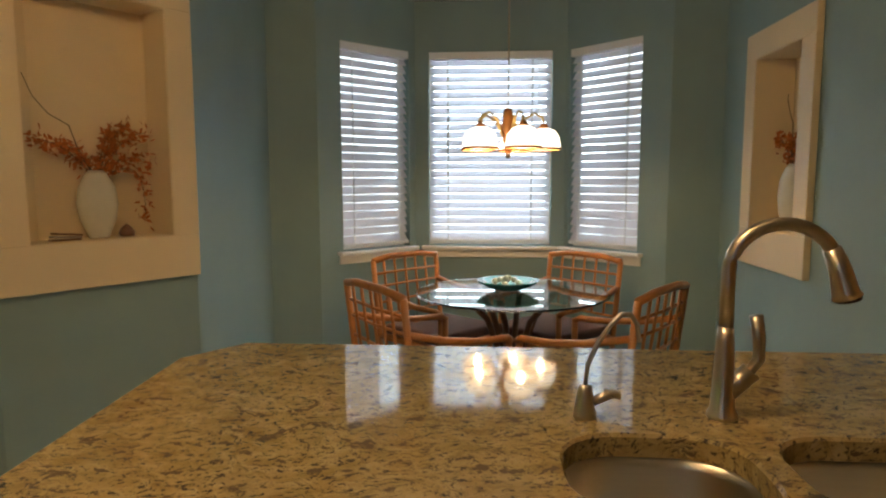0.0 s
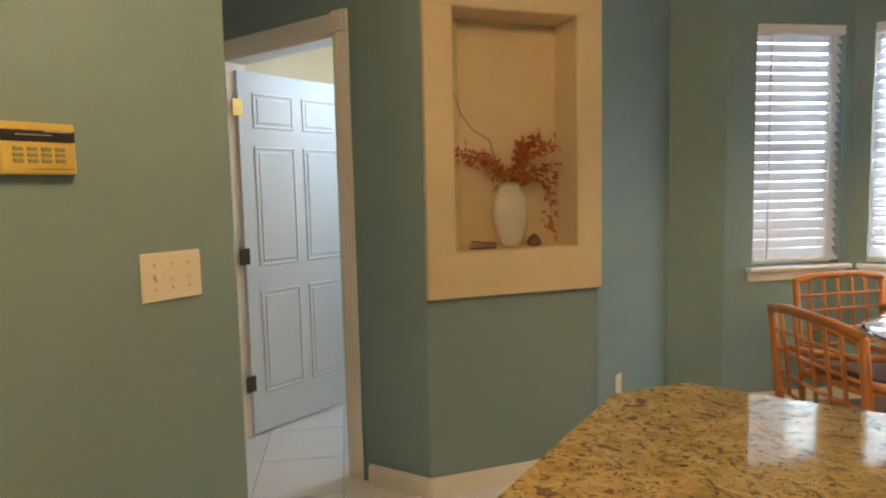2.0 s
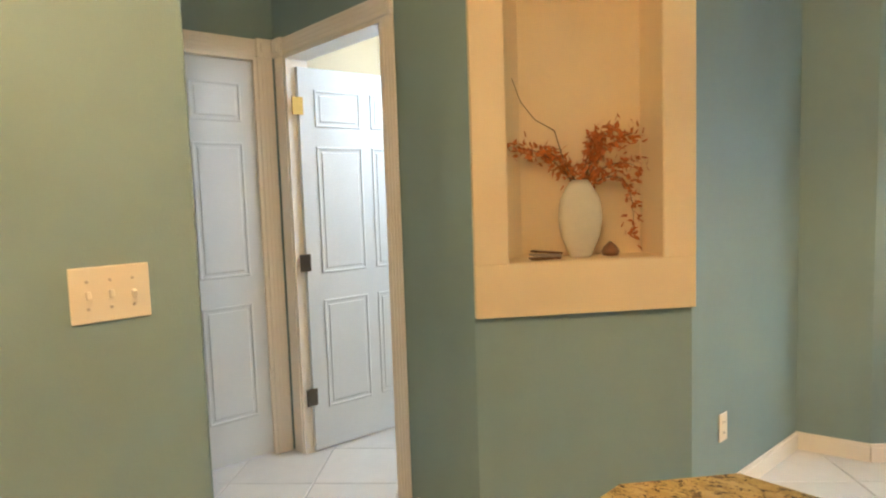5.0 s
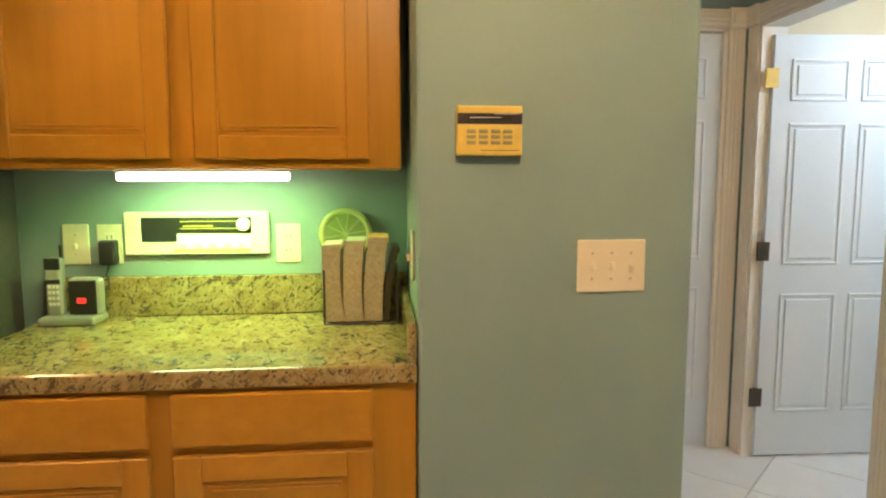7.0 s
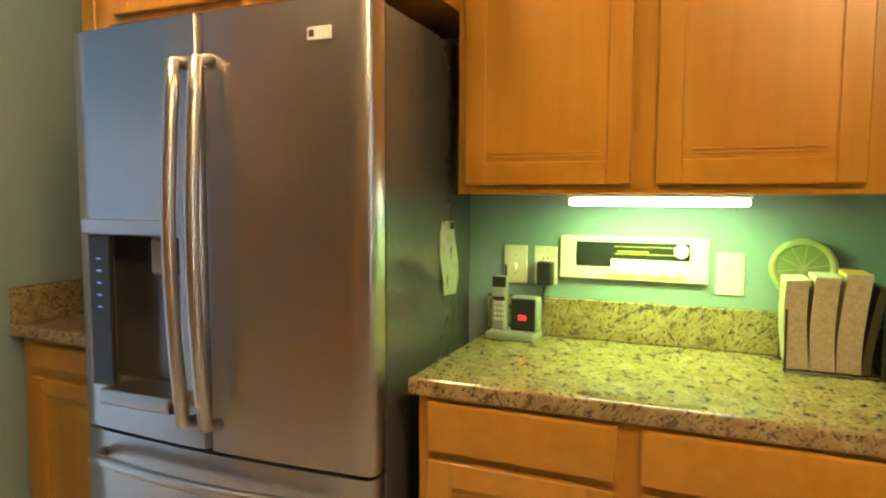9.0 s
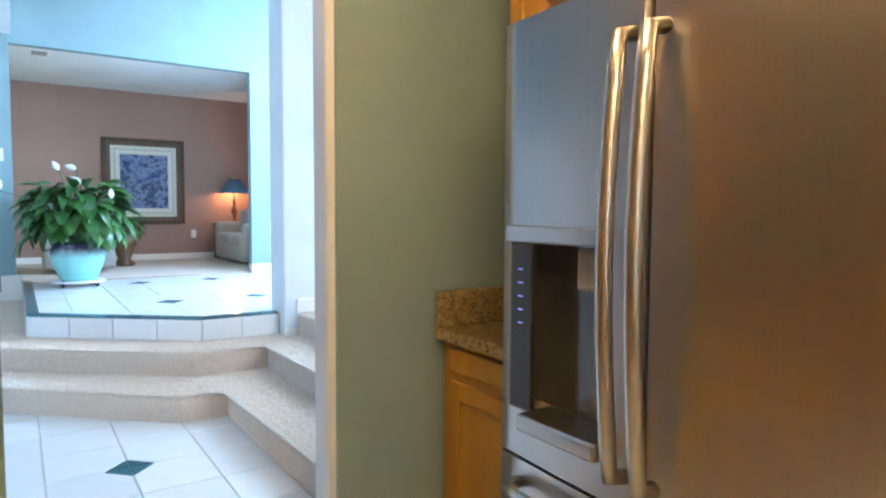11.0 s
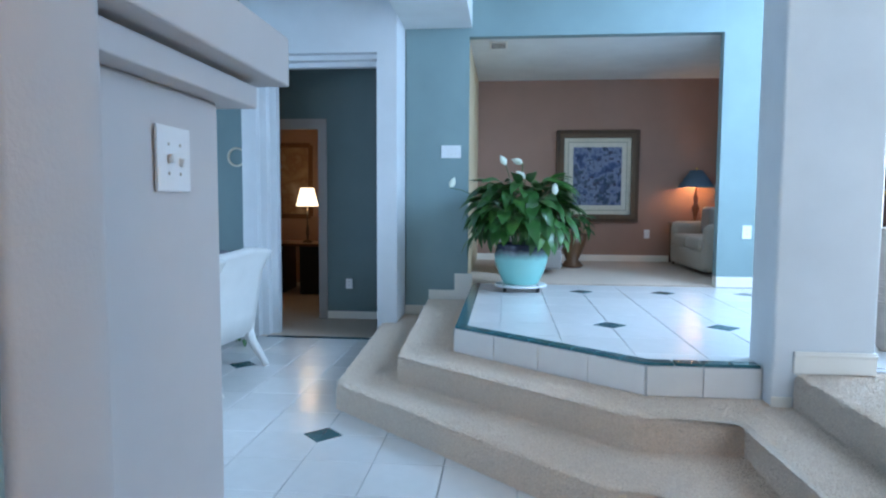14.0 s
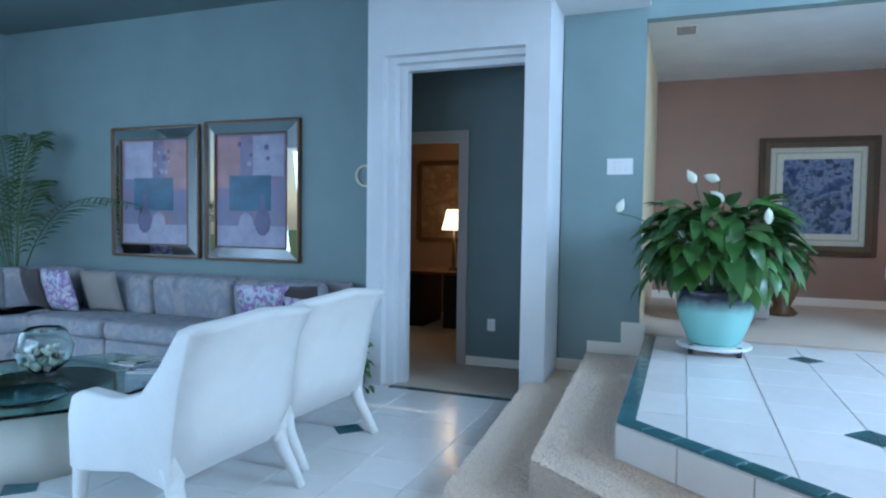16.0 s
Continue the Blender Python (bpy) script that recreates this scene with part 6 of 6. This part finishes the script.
# tall vase by the entry
tv_ = thing("floor_vase", "tall pale ribbed terracotta floor vase", "vase", pose(-3.06, -5.55, PF))
bm = turned([(0, 0), (0.10, 0), (0.115, 0.02), (0.16, 0.25), (0.205, 0.48), (0.22, 0.58), (0.20, 0.65), (0.15, 0.68), (0.15, 0.71), (0.165, 0.73), (0.14, 0.73), (0.12, 0.66), (0, 0.6)], 40)
part("vessel", bm, plain("pale_terracotta", (0.52, 0.42, 0.36), 0.7, 0, 0.15, 18, 0.3), tv_, smooth=True)
for k in range(7):
    z = 0.30 + 0.045 * k
    r = 0.17 + 0.047 * math.sin((z - 0.25) / 0.42 * 1.6)
    part("rib", turned([(r - 0.01, z - 0.008), (r + 0.004, z), (r - 0.01, z + 0.008)], 40), plain("pale_terracotta_rib", (0.50, 0.40, 0.34), 0.7), tv_, smooth=True)
# entry door
ed = thing("door_entry", "dark maroon entry door beside a tall bright side light", "door", pose(-4.0, -7.98, PF, 0, 0, 110), kind="structure")
part("post", box(0, -0.03, 0.0, 0.06, 0.03, 2.6, 0.004, 1), M_ENTRY, ed)
part("sill_panel", box(0.06, -0.02, 0.0, 0.34, 0.02, 0.42, 0.004, 1), M_ENTRY, ed)
part("head", box(0.06, -0.03, 2.35, 1.2, 0.03, 2.6, 0.004, 1), M_ENTRY, ed)
part("side_light", box(0.06, -0.006, 0.42, 0.34, 0.006, 2.35), M_BACKDROP, ed)
lf = part("leaf", box(0.34, -0.025, 0.0, 1.2, 0.025, 2.35, 0.004, 1), M_ENTRY, ed)
for z0, z1 in ((0.2, 0.9), (1.1, 2.15)):
    part("panel", box(0.52, -0.034, z0, 1.05, -0.025, z1, 0.006, 1), M_ENTRY, lf)
part("lock", tube([(0.42, -0.06, 1.10), (0.42, -0.02, 1.10)], 0.024, 12), M_BRASS, lf)
part("lever", tube([(0.42, -0.05, 0.97), (0.33, -0.06, 0.97)], 0.011, 8), M_BRASS, lf)

# ---- living room ----
px0, px1, pz0, pz1 = -2.66, -1.46, 1.11, 2.46
lp = thing("framed_picture", "blue garden print with cream mat in a dark carved frame", "picture", pose((px0 + px1) / 2, YL, (pz0 + pz1) / 2))
w, h = (px1 - px0) / 2, (pz1 - pz0) / 2
for d, t, mat, nm_ in ((0.0, 0.045, wood("dark_carved_frame", (0.045, 0.022, 0.010), (0.10, 0.05, 0.022), 2, 0.55), "outer_frame"), (0.055, 0.055, wood("gilt_brown_moulding", (0.07, 0.04, 0.02), (0.15, 0.09, 0.045), 2, 0.5), "inner_frame")):
    bm = bmesh.new()
    for s in (-1, 1):
        B(bm, s * (w - d), 0.002, -(h - d), s * (w - d - 0.06), t, h - d, 0.006, 2)
        B(bm, -(w - d - 0.058), 0.002, s * (h - d), w - d - 0.058, t - 0.002, s * (h - d - 0.06), 0.006, 2)
    part(nm_, bm, mat, lp)
part("mat", box(-w + 0.1, 0.002, -h + 0.1, w - 0.1, 0.018, h - 0.1), plain("cream_mat", (0.66, 0.64, 0.54), 0.8), lp)
part("inner_mat", box(-w + 0.17, 0.018, -h + 0.17, w - 0.17, 0.022, h - 0.17), plain("sage_mat", (0.42, 0.42, 0.33), 0.8), lp)
part("bevel_mat", box(-w + 0.185, 0.022, -h + 0.185, w - 0.185, 0.0235, h - 0.185), plain("cream_bevel", (0.7, 0.68, 0.6), 0.8), lp)
pr = part("print", box(-w + 0.25, 0.0235, -h + 0.25, w - 0.25, 0.026, h - 0.25), picture_mat("blue_garden_print", [(0.02, 0.03, 0.08), (0.06, 0.10, 0.22), (0.22, 0.27, 0.42), (0.03, 0.06, 0.10), (0.08, 0.11, 0.22)], 5.5), lp)
rg = random.Random(5)
for k in range(110):
    x, z = rg.uniform(-w + 0.27, w - 0.30), -h + 0.27 + (2 * h - 0.58) * rg.random()
    low = z < -0.05
    c = plain("print_dab", ((0.16, 0.21, 0.34), (0.03, 0.04, 0.09), (0.06, 0.11, 0.22), (0.03, 0.07, 0.09))[(k + low) % 4], 0.4) if k < 4 else None
    part("dab", box(x, 0.026, z, x + rg.uniform(0.012, 0.06), 0.0265 + 0.00002 * k, z + rg.uniform(0.012, 0.05)), bpy.data.materials[[m.name for m in bpy.data.materials if m.name.startswith("print_dab")][k % 4]], pr)
ls = thing("sofa", "beige rolled-arm sofa with scatter cushions", "sofa", pose(-3.45, -10.0, PF + 0.007))
cushion(-0.38, -0.75, 0.05, 0.42, 0.75, 0.30, 0.04, "base", M_BEIGESOFA, ls)
for y0 in (-0.62, 0.01):
    cushion(-0.25, y0, 0.29, 0.44, y0 + 0.61, 0.45, 0.05, "seat_cushion", M_BEIGESOFA, ls)
    cushion(-0.36, y0, 0.42, -0.1, y0 + 0.61, 0.85, 0.09, "back_cushion", M_BEIGESOFA, ls)
for y0 in (-0.82, 0.63):
    cushion(-0.38, y0, 0.05, 0.42, y0 + 0.19, 0.62, 0.09, "arm", M_BEIGESOFA, ls)
cushion(-0.05, -0.5, 0.45, 0.1, -0.1, 0.82, 0.06, "throw_cushion", M_TAUPE, ls)
st = thing("side_table", "slim dark wood side table beside the sofa", "table", pose(-3.42, -10.98, PF + 0.007))
part("top", box(-0.3, -0.16, 0.56, 0.33, 0.1, 0.59, 0.004, 1), M_DARKWOOD, st)
for x in (-0.27, 0.30):
    for y in (-0.13, 0.07):
        part("leg", box(x - 0.015, y - 0.015, 0, x + 0.015, y + 0.015, 0.56), M_DARKWOOD, st)
tl = thing("table_lamp", "bronze table lamp with a blue coolie shade, lit", "lamp", pose(-3.42, -10.98, PF + 0.597))
part("base", turned([(0, 0), (0.09, 0), (0.08, 0.02), (0.02, 0.05), (0.03, 0.12), (0.055, 0.2), (0.02, 0.28), (0.035, 0.34), (0.012, 0.42), (0.01, 0.55), (0, 0.55)], 20), plain("copper_bronze", (0.22, 0.09, 0.05), 0.4, 0.6), tl, smooth=True)
part("shade", turned([(0.25, 0.50), (0.085, 0.74), (0.082, 0.738), (0.246, 0.50), (0.25, 0.50)], 32), plain("slate_blue_shade", (0.10, 0.17, 0.24), 0.8), tl, smooth=True)
part("finial", turned([(0, 0.74), (0.012, 0.745), (0.012, 0.77), (0, 0.785)], 10), M_BRASS, tl)
lamp("table_lamp_light", "POINT", (-3.42, -10.98, PF + 1.15), (0, 0, 0), 9, (1.0, 0.5, 0.22), 0.06)
ot = thing("ottoman", "taupe upholstered ottoman on the carpet", "ottoman", pose(-1.0, -9.6, PF + 0.007))
part("body", box(-0.4, -0.35, 0.06, 0.4, 0.35, 0.30, 0.04, 3), M_TAUPE, ot, smooth=True)
part("cushion", box(-0.41, -0.36, 0.29, 0.41, 0.36, 0.42, 0.05, 4), M_TAUPE, ot, smooth=True)
bsk = thing("urn", "brown urn standing on the living room carpet", "urn", pose(-1.62, -10.2, PF + 0.007))
part("vessel", turned([(0, 0), (0.12, 0), (0.15, 0.03), (0.08, 0.1), (0.17, 0.3), (0.2, 0.45), (0.15, 0.45), (0, 0.4)], 24), M_DARKWOOD, bsk, smooth=True)
leafy(bsk, 40, (0, 0, 0.55), 0.35, 0.3, rng, LEAVES, -0.3, 0.8)
# study behind the doorway
dk = thing("desk", "dark wooden desk in the dim study", "desk", pose(2.45, -11.2, 0))
part("top", box(-0.55, -0.4, 0.72, 0.55, 0.4, 0.76, 0.005, 1), M_DARKWOOD, dk)
part("pedestal", box(-0.5, -0.38, 0, -0.1, 0.36, 0.72), M_BLACK, dk)
part("pedestal", box(0.2, -0.38, 0, 0.5, 0.36, 0.72), M_BLACK, dk)
sl = thing("table_lamp", "dark table lamp with a lit cream shade on the desk", "lamp", pose(2.32, -11.15, 0.761))
part("base", turned([(0, 0), (0.08, 0), (0.07, 0.02), (0.015, 0.05), (0.03, 0.15), (0.012, 0.3), (0.012, 0.62), (0, 0.62)], 18), M_DKMETAL, sl, smooth=True)
part("shade", turned([(0.17, 0.56), (0.10, 0.84), (0.095, 0.84), (0.165, 0.56), (0.17, 0.56)], 28), M_LAMPSHADE, sl, smooth=True)
lamp("study_lamp_light", "POINT", (2.32, -11.15, 1.72), (0, 0, 0), 7, WARM, 0.08)
sp = thing("framed_picture", "gilt-framed picture on the study wall", "picture", pose(2.93, -12.20, 1.74))
for s in (-1, 1):
    part("frame_side", box(s * 0.35 - 0.04, 0.002, -0.6, s * 0.35 + 0.04, 0.04, 0.6, 0.008, 2), M_DARKWOOD, sp)
    part("frame_rail", box(-0.35, 0.002, s * 0.6 - 0.04, 0.35, 0.041, s * 0.6 + 0.04, 0.008, 2), M_DARKWOOD, sp)
part("print", box(-0.32, 0.002, -0.57, 0.32, 0.012, 0.57), picture_mat("sepia_print", [(0.42, 0.30, 0.2), (0.25, 0.14, 0.09), (0.5, 0.4, 0.3)]), sp)

# ---- tiles, last ----


def tile_data(name, pts, t, mat, r=0.003):
    bm = prism(pts, 0, t, r, 1)
    me = bpy.data.meshes.new(name)
    bm.to_mesh(me)
    bm.free()
    me.materials.append(mat)
    return me


def clipped_square(sx, sy, cuts, c=0.122):
    """A tile from 0 to s less a joint, its named corners cut for a diamond."""
    g = 0.003
    pts = []
    for k, (x, y) in enumerate(((g, g), (sx - g, g), (sx - g, sy - g), (g, sy - g))):
        if k in cuts:
            ix, iy = (1 if k in (0, 3) else -1), (1 if k in (0, 1) else -1)
            a, b = (x + ix * c, y), (x, y + iy * c)
            pts += [b, a] if k in (0, 2) else [a, b]
        else:
            pts.append((x, y))
    return pts


def clip(pts, hull):
    """The part of a convex polygon inside a convex counterclockwise hull."""
    for (ax, ay), (bx, by) in zip(hull, hull[1:] + hull[:1]):
        side = [(bx - ax) * (y - ay) - (by - ay) * (x - ax) for x, y in pts]
        out = []
        for k in range(len(pts)):
            p, q, s, t = pts[k], pts[(k + 1) % len(pts)], side[k], side[(k + 1) % len(pts)]
            if s >= 0:
                out.append(p)
            if s * t < 0:
                f = s / (s - t)
                out.append((p[0] + f * (q[0] - p[0]), p[1] + f * (q[1] - p[1])))
        pts = out
        if len(pts) < 3:
            return []
    return pts


def lay(parent, x0, y0, sx, sy, nx, ny, inside, diamonds, z, stuff_beyond=None, hull=None):
    """Tiles on a grid; inside(x, y) tests a tile's middle; diamonds holds grid nodes with an inset."""
    cache = {}
    rest = bmesh.new()
    for i in range(nx):
        for j in range(ny):
            x, y = x0 + i * sx, y0 + j * sy
            if not inside(x + sx / 2, y + sy / 2):
                continue
            cuts = tuple(k for k, n in enumerate(((i, j), (i + 1, j), (i + 1, j + 1), (i, j + 1))) if n in diamonds)
            if stuff_beyond and stuff_beyond(x, y):
                B(rest, x + 0.003, y + 0.003, z - 0.008, x + sx - 0.003, y + sy - 0.003, z)
                continue
            if hull:
                whole = clipped_square(sx, sy, cuts)
                piece = clip([(px + x, py + y) for px, py in whole], hull)
                if len(piece) < 3:
                    continue
                if len(piece) != len(whole) or any(abs(u[0] - v[0] - x) + abs(u[1] - v[1] - y) > 1e-6 for u, v in zip(piece, whole)):
                    o = new("tile", tile_data("tile", [(px - x, py - y) for px, py in piece], 0.008, M_FTILE, 0.0))
                    o.parent = parent
                    o.matrix_basis = pose(x, y, z - 0.008)
                    continue
            if cuts not in cache:
                cache[cuts] = tile_data("tile", clipped_square(sx, sy, cuts), 0.008, M_FTILE)
            o = new("tile", cache[cuts])
            o.parent = parent
            o.matrix_basis = pose(x, y, z - 0.008)
    if len(rest.verts):
        tagged(part("far_tiles", rest, M_FTILE, parent), kind="stuff")
    else:
        rest.free()
    dm = None
    for i, j in diamonds:
        x, y = x0 + i * sx, y0 + j * sy
        if not inside(x, y):
            continue
        if dm is None:
            c = 0.117
            quads = [[(0.002, 0.002), (c - 0.002, 0.002), (0.002, c - 0.002)], [(-0.002, 0.002), (-0.002, c - 0.002), (-c + 0.002, 0.002)], [(-0.002, -0.002), (-c + 0.002, -0.002), (-0.002, -c + 0.002)], [(0.002, -0.002), (0.002, -c + 0.002), (c - 0.002, -0.002)]]
            dm = [tile_data("inset", p, 0.008, M_DIAMOND, 0.001) for p in quads]
        for me in dm:
            o = new("inset", me)
            o.parent = parent
            o.matrix_basis = pose(x, y, z - 0.008)


S = 0.382
GX, GY = 0.355 - 5 * S, -5.21 - 8 * S
dia = {(5 + 3 * a, 8 + 4 * b) for a in range(-2, 7) for b in range(-3, 4)}
lay(bf, GX, GY, S, S, 23, 17, lambda x, y: -1.6 < x < 7.05 and -8.2 < y < -2.15 and not (1.9 > x > 0.3 and y < -7.9) and not (x < -1.3 and y > -2.6 and False), dia, 0.0, lambda x, y: x > 4.2 or (x > 0.6 and y > -4.4))
setting("trim_threshold", box(0.57, DOORY - 0.06, -0.006, 1.72, DOORY + 0.02, 0.003), M_DIAMOND, "dark teal tile threshold of the doorway", "threshold")


PX, PY = 0.39, 0.43
lay(pf, -1.47 - 8 * PX, -6.16 - 5 * PY, PX, PY, 11, 8, lambda x, y: x < -0.2 and y > -8.6, {(i, j) for i in (2, 4, 6, 8) for j in (1, 5)}, PF, None, [(-0.42, -8.40), (-0.42, -5.98), (-1.51, -5.11), (-4.8, -5.11), (-4.8, -8.40)])
# teal border and tiled riser
edge = [(-0.38, -8.38), (-0.38, -5.95), (-1.49, -5.06), (-2.09, -5.06)]
for (ax, ay), (bx, by) in zip(edge, edge[1:]):
    d = Vector((bx - ax, by - ay, 0))
    n = max(1, round(d.length / 0.155))
    m = frame_on((ax, ay), (bx, by))
    L = d.length / n
    me = tile_data("border_tile", [(0.004, 0.0), (L - 0.004, 0.0), (L - 0.004, 0.085), (0.004, 0.085)], 0.016, M_DIAMOND, 0.004)
    for k in range(n):
        o = new("border_tile", me)
        o.parent = pf
        o.matrix_basis = m @ pose(k * L, -0.002, PF - 0.0095)
    n = max(1, round(d.length / 0.36))
    L = d.length / n
    bm = box(0.003, -0.010, 0.0, L - 0.003, 0.0, 0.158, 0.002, 1)
    me = bpy.data.meshes.new("riser_tile")
    bm.to_mesh(me)
    bm.free()
    me.materials.append(M_RISER)
    for k in range(n):
        o = new("riser_tile", me)
        o.parent = pf
        o.matrix_basis = m @ pose(k * L, -0.001, 0.352)

# travertine splashback, brick by brick
sb = thing("splashback", "tumbled travertine brick splashback with brown diamond insets", "splashback", pose(-0.222, -2.044, 0.893))
part("mortar", box(0, 0.0, 0, 2.6, 0.0145, 0.488), plain("sand_mortar", (0.20, 0.125, 0.062), 0.9), sb)


def brick_mesh(w, h, seed, mat, name="brick"):
    rg = random.Random(seed)
    bm = box(0.003, 0.006, 0.003, w - 0.003, 0.019, h - 0.003, 0.004, 1)
    for v in bm.verts:
        v.co += Vector((rg.uniform(-0.0022, 0.0022), rg.uniform(-0.001, 0.002), rg.uniform(-0.0022, 0.0022)))
    me = bpy.data.meshes.new(name)
    bm.to_mesh(me)
    bm.free()
    me.materials.append(mat)
    return me


rg = random.Random(3)
full = [brick_mesh(0.1215, 0.0595, s, M_BRICK) for s in range(5)]
half = [brick_mesh(0.0605, 0.0595, s + 9, M_BRICK) for s in range(3)]
for r, z in enumerate((0.0, 0.0605, 0.190, 0.2505, 0.311, 0.3715, 0.432)):
    x = 0.0
    if r % 2:
        o = new("brick", half[r % 3])
        o.parent = sb
        o.matrix_basis = pose(0, 0, z)
        x = 0.0615
    while x < 2.4:
        o = new("brick", rg.choice(full))
        o.parent = sb
        o.matrix_basis = pose(x, 0, z)
        x += 0.1225
HD = 0.033
diamond = tile_data("diamond_inset", [(-HD, 0), (0, -HD), (HD, 0), (0, HD)], 0.018, M_BRICKD, 0.003)
corners = [tile_data("corner_brick", p, 0.016, M_BRICK, 0.002) for p in ([(-HD, 0), (HD, 0), (0, HD)], [(-HD, 0), (0, -HD), (HD, 0)])]
for k in range(34):
    for me, x, z in ((diamond, 0.036 + 0.071 * k, 0.155), (corners[0], 0.0715 + 0.071 * k, 0.1895), (corners[1], 0.0715 + 0.071 * k, 0.1205)):
        o = new("diamond_inset" if me is diamond else "corner_brick", me)
        o.parent = sb
        o.matrix_basis = pose(x, 0, z, -90, 0, 0)

# white tiles of the kitchen hall, laid on the diagonal
hd_ = math.sqrt(0.5) * 0.42
me = tile_data("tile", [(0, -hd_ + 0.004), (hd_ - 0.004, 0), (0, hd_ - 0.004), (-hd_ + 0.004, 0)], 0.008, M_FTILE)
for i in range(-7, 8):
    for j in range(-7, 8):
        x, y = -2.35 + (i - j) * hd_, 2.30 + (i + j) * hd_
        if -3.25 < x < -0.9 and 1.55 < y < 4.5 or (-1.3 < x < 1.7 and 2.0 < y < 4.9):
            o = new("tile", me)
            o.parent = kf
            o.matrix_basis = pose(x, y, -0.008)


# ---- carpet pile on the steps ----


def inside_of(x, y, poly):
    """Which of the points x, y lie inside a polygon."""
    hit = np.zeros(len(x), bool)
    for (ax, ay), (bx, by) in zip(poly, poly[1:] + poly[:1]):
        if ay != by:
            hit ^= ((ay > y) != (by > y)) & (x < (bx - ax) * (y - ay) / (by - ay) + ax)
    return hit


def pile(parent, outline, hole, edges, z0, z1, area, density, seed):
    """Short tufts over a tread (outline less hole, inside area) and over the risers and nosings of its first edges."""
    rg = np.random.default_rng(seed)
    x0, y0, x1, y1 = area
    n = int((x1 - x0) * (y1 - y0) * density)
    x, y = x0 + rg.random(n) * (x1 - x0), y0 + rg.random(n) * (y1 - y0)
    keep = inside_of(x, y, outline)
    if hole:
        keep &= ~inside_of(x, y, hole)
    pts = [np.stack([x[keep], y[keep], np.full(keep.sum(), z1)], 1)]
    nrm = [np.tile((0.0, 0.0, 1.0), (keep.sum(), 1))]
    for (ax, ay), (bx, by) in zip(outline[:edges], outline[1:edges + 1]):
        length = math.hypot(bx - ax, by - ay)
        out = np.array((-(by - ay) / length, (bx - ax) / length, 0.0))
        n = int(length * (z1 - z0 + 0.03) * density * 1.15)
        f, u = rg.random(n)[:, None], rg.random(n)[:, None] * (z1 - z0 + 0.03)
        bend = np.clip((u - (z1 - z0 - 0.04)) / 0.07, 0, 1) * math.pi / 2
        up = np.array((0.0, 0.0, 1.0))
        normal = out * np.cos(bend) + up * np.sin(bend)
        line = np.array((ax, ay, 0.0)) + f * np.array((bx - ax, by - ay, 0.0))
        level = z0 + np.minimum(u, z1 - z0 - 0.045)
        pts.append(line - out * 0.045 + up * level + normal * 0.044)
        nrm.append(normal)
    p, m = np.concatenate(pts), np.concatenate(nrm)
    k = len(p)
    side = np.cross(m, rg.normal(size=(k, 3)))
    side /= np.linalg.norm(side, axis=1)[:, None] + 1e-9
    other = np.cross(m, side)
    w, h = 0.0045 + 0.003 * rg.random((k, 1)), 0.004 + 0.005 * rg.random((k, 1))
    p = p - m * 0.002
    tip = p + m * h + side * 0.01 * (rg.random((k, 1)) - 0.5) + other * 0.01 * (rg.random((k, 1)) - 0.5)
    verts = np.stack([p + side * w, p - side * 0.5 * w + other * 0.87 * w, p - side * 0.5 * w - other * 0.87 * w, tip], 1).reshape(-1, 3)
    b = 4 * np.arange(k)[:, None]
    faces = (b[:, None, :] + np.array([[0, 1, 3], [1, 2, 3], [2, 0, 3]])[None]).reshape(-1, 3)
    me = bpy.data.meshes.new("carpet_pile")
    me.from_pydata(verts.tolist(), [], faces.tolist())
    me.materials.append(M_PILE)
    ob = new("carpet_pile", me)
    ob.parent = parent
    return tagged(ob, kind="stuff")


w = Mat("beige_carpet_tuft", 0.95, spec=0.1)
isl_ = w.t.nodes.new("ShaderNodeNewGeometry").outputs["Random Per Island"]
w.base(w.ramp(isl_, [(0, (0.72, 0.58, 0.47)), (1, (0.90, 0.77, 0.65))]))
M_PILE = w.m
pile(bpy.data.objects["stair_lower_step"], S1, S2, 4, 0.0, 0.172, (-1.95, -8.36, 0.56, -2.3), 16000, 1)
pile(bpy.data.objects["stair_upper_step"], S2, PFO, 4, 0.172, 0.346, (-2.25, -8.36, 0.14, -2.3), 16000, 2)
pile(bpy.data.objects["stair_landing_step"], S3, None, 2, 0.346, 0.520, (-3.1, -5.0, -2.2, -2.6), 11000, 3)
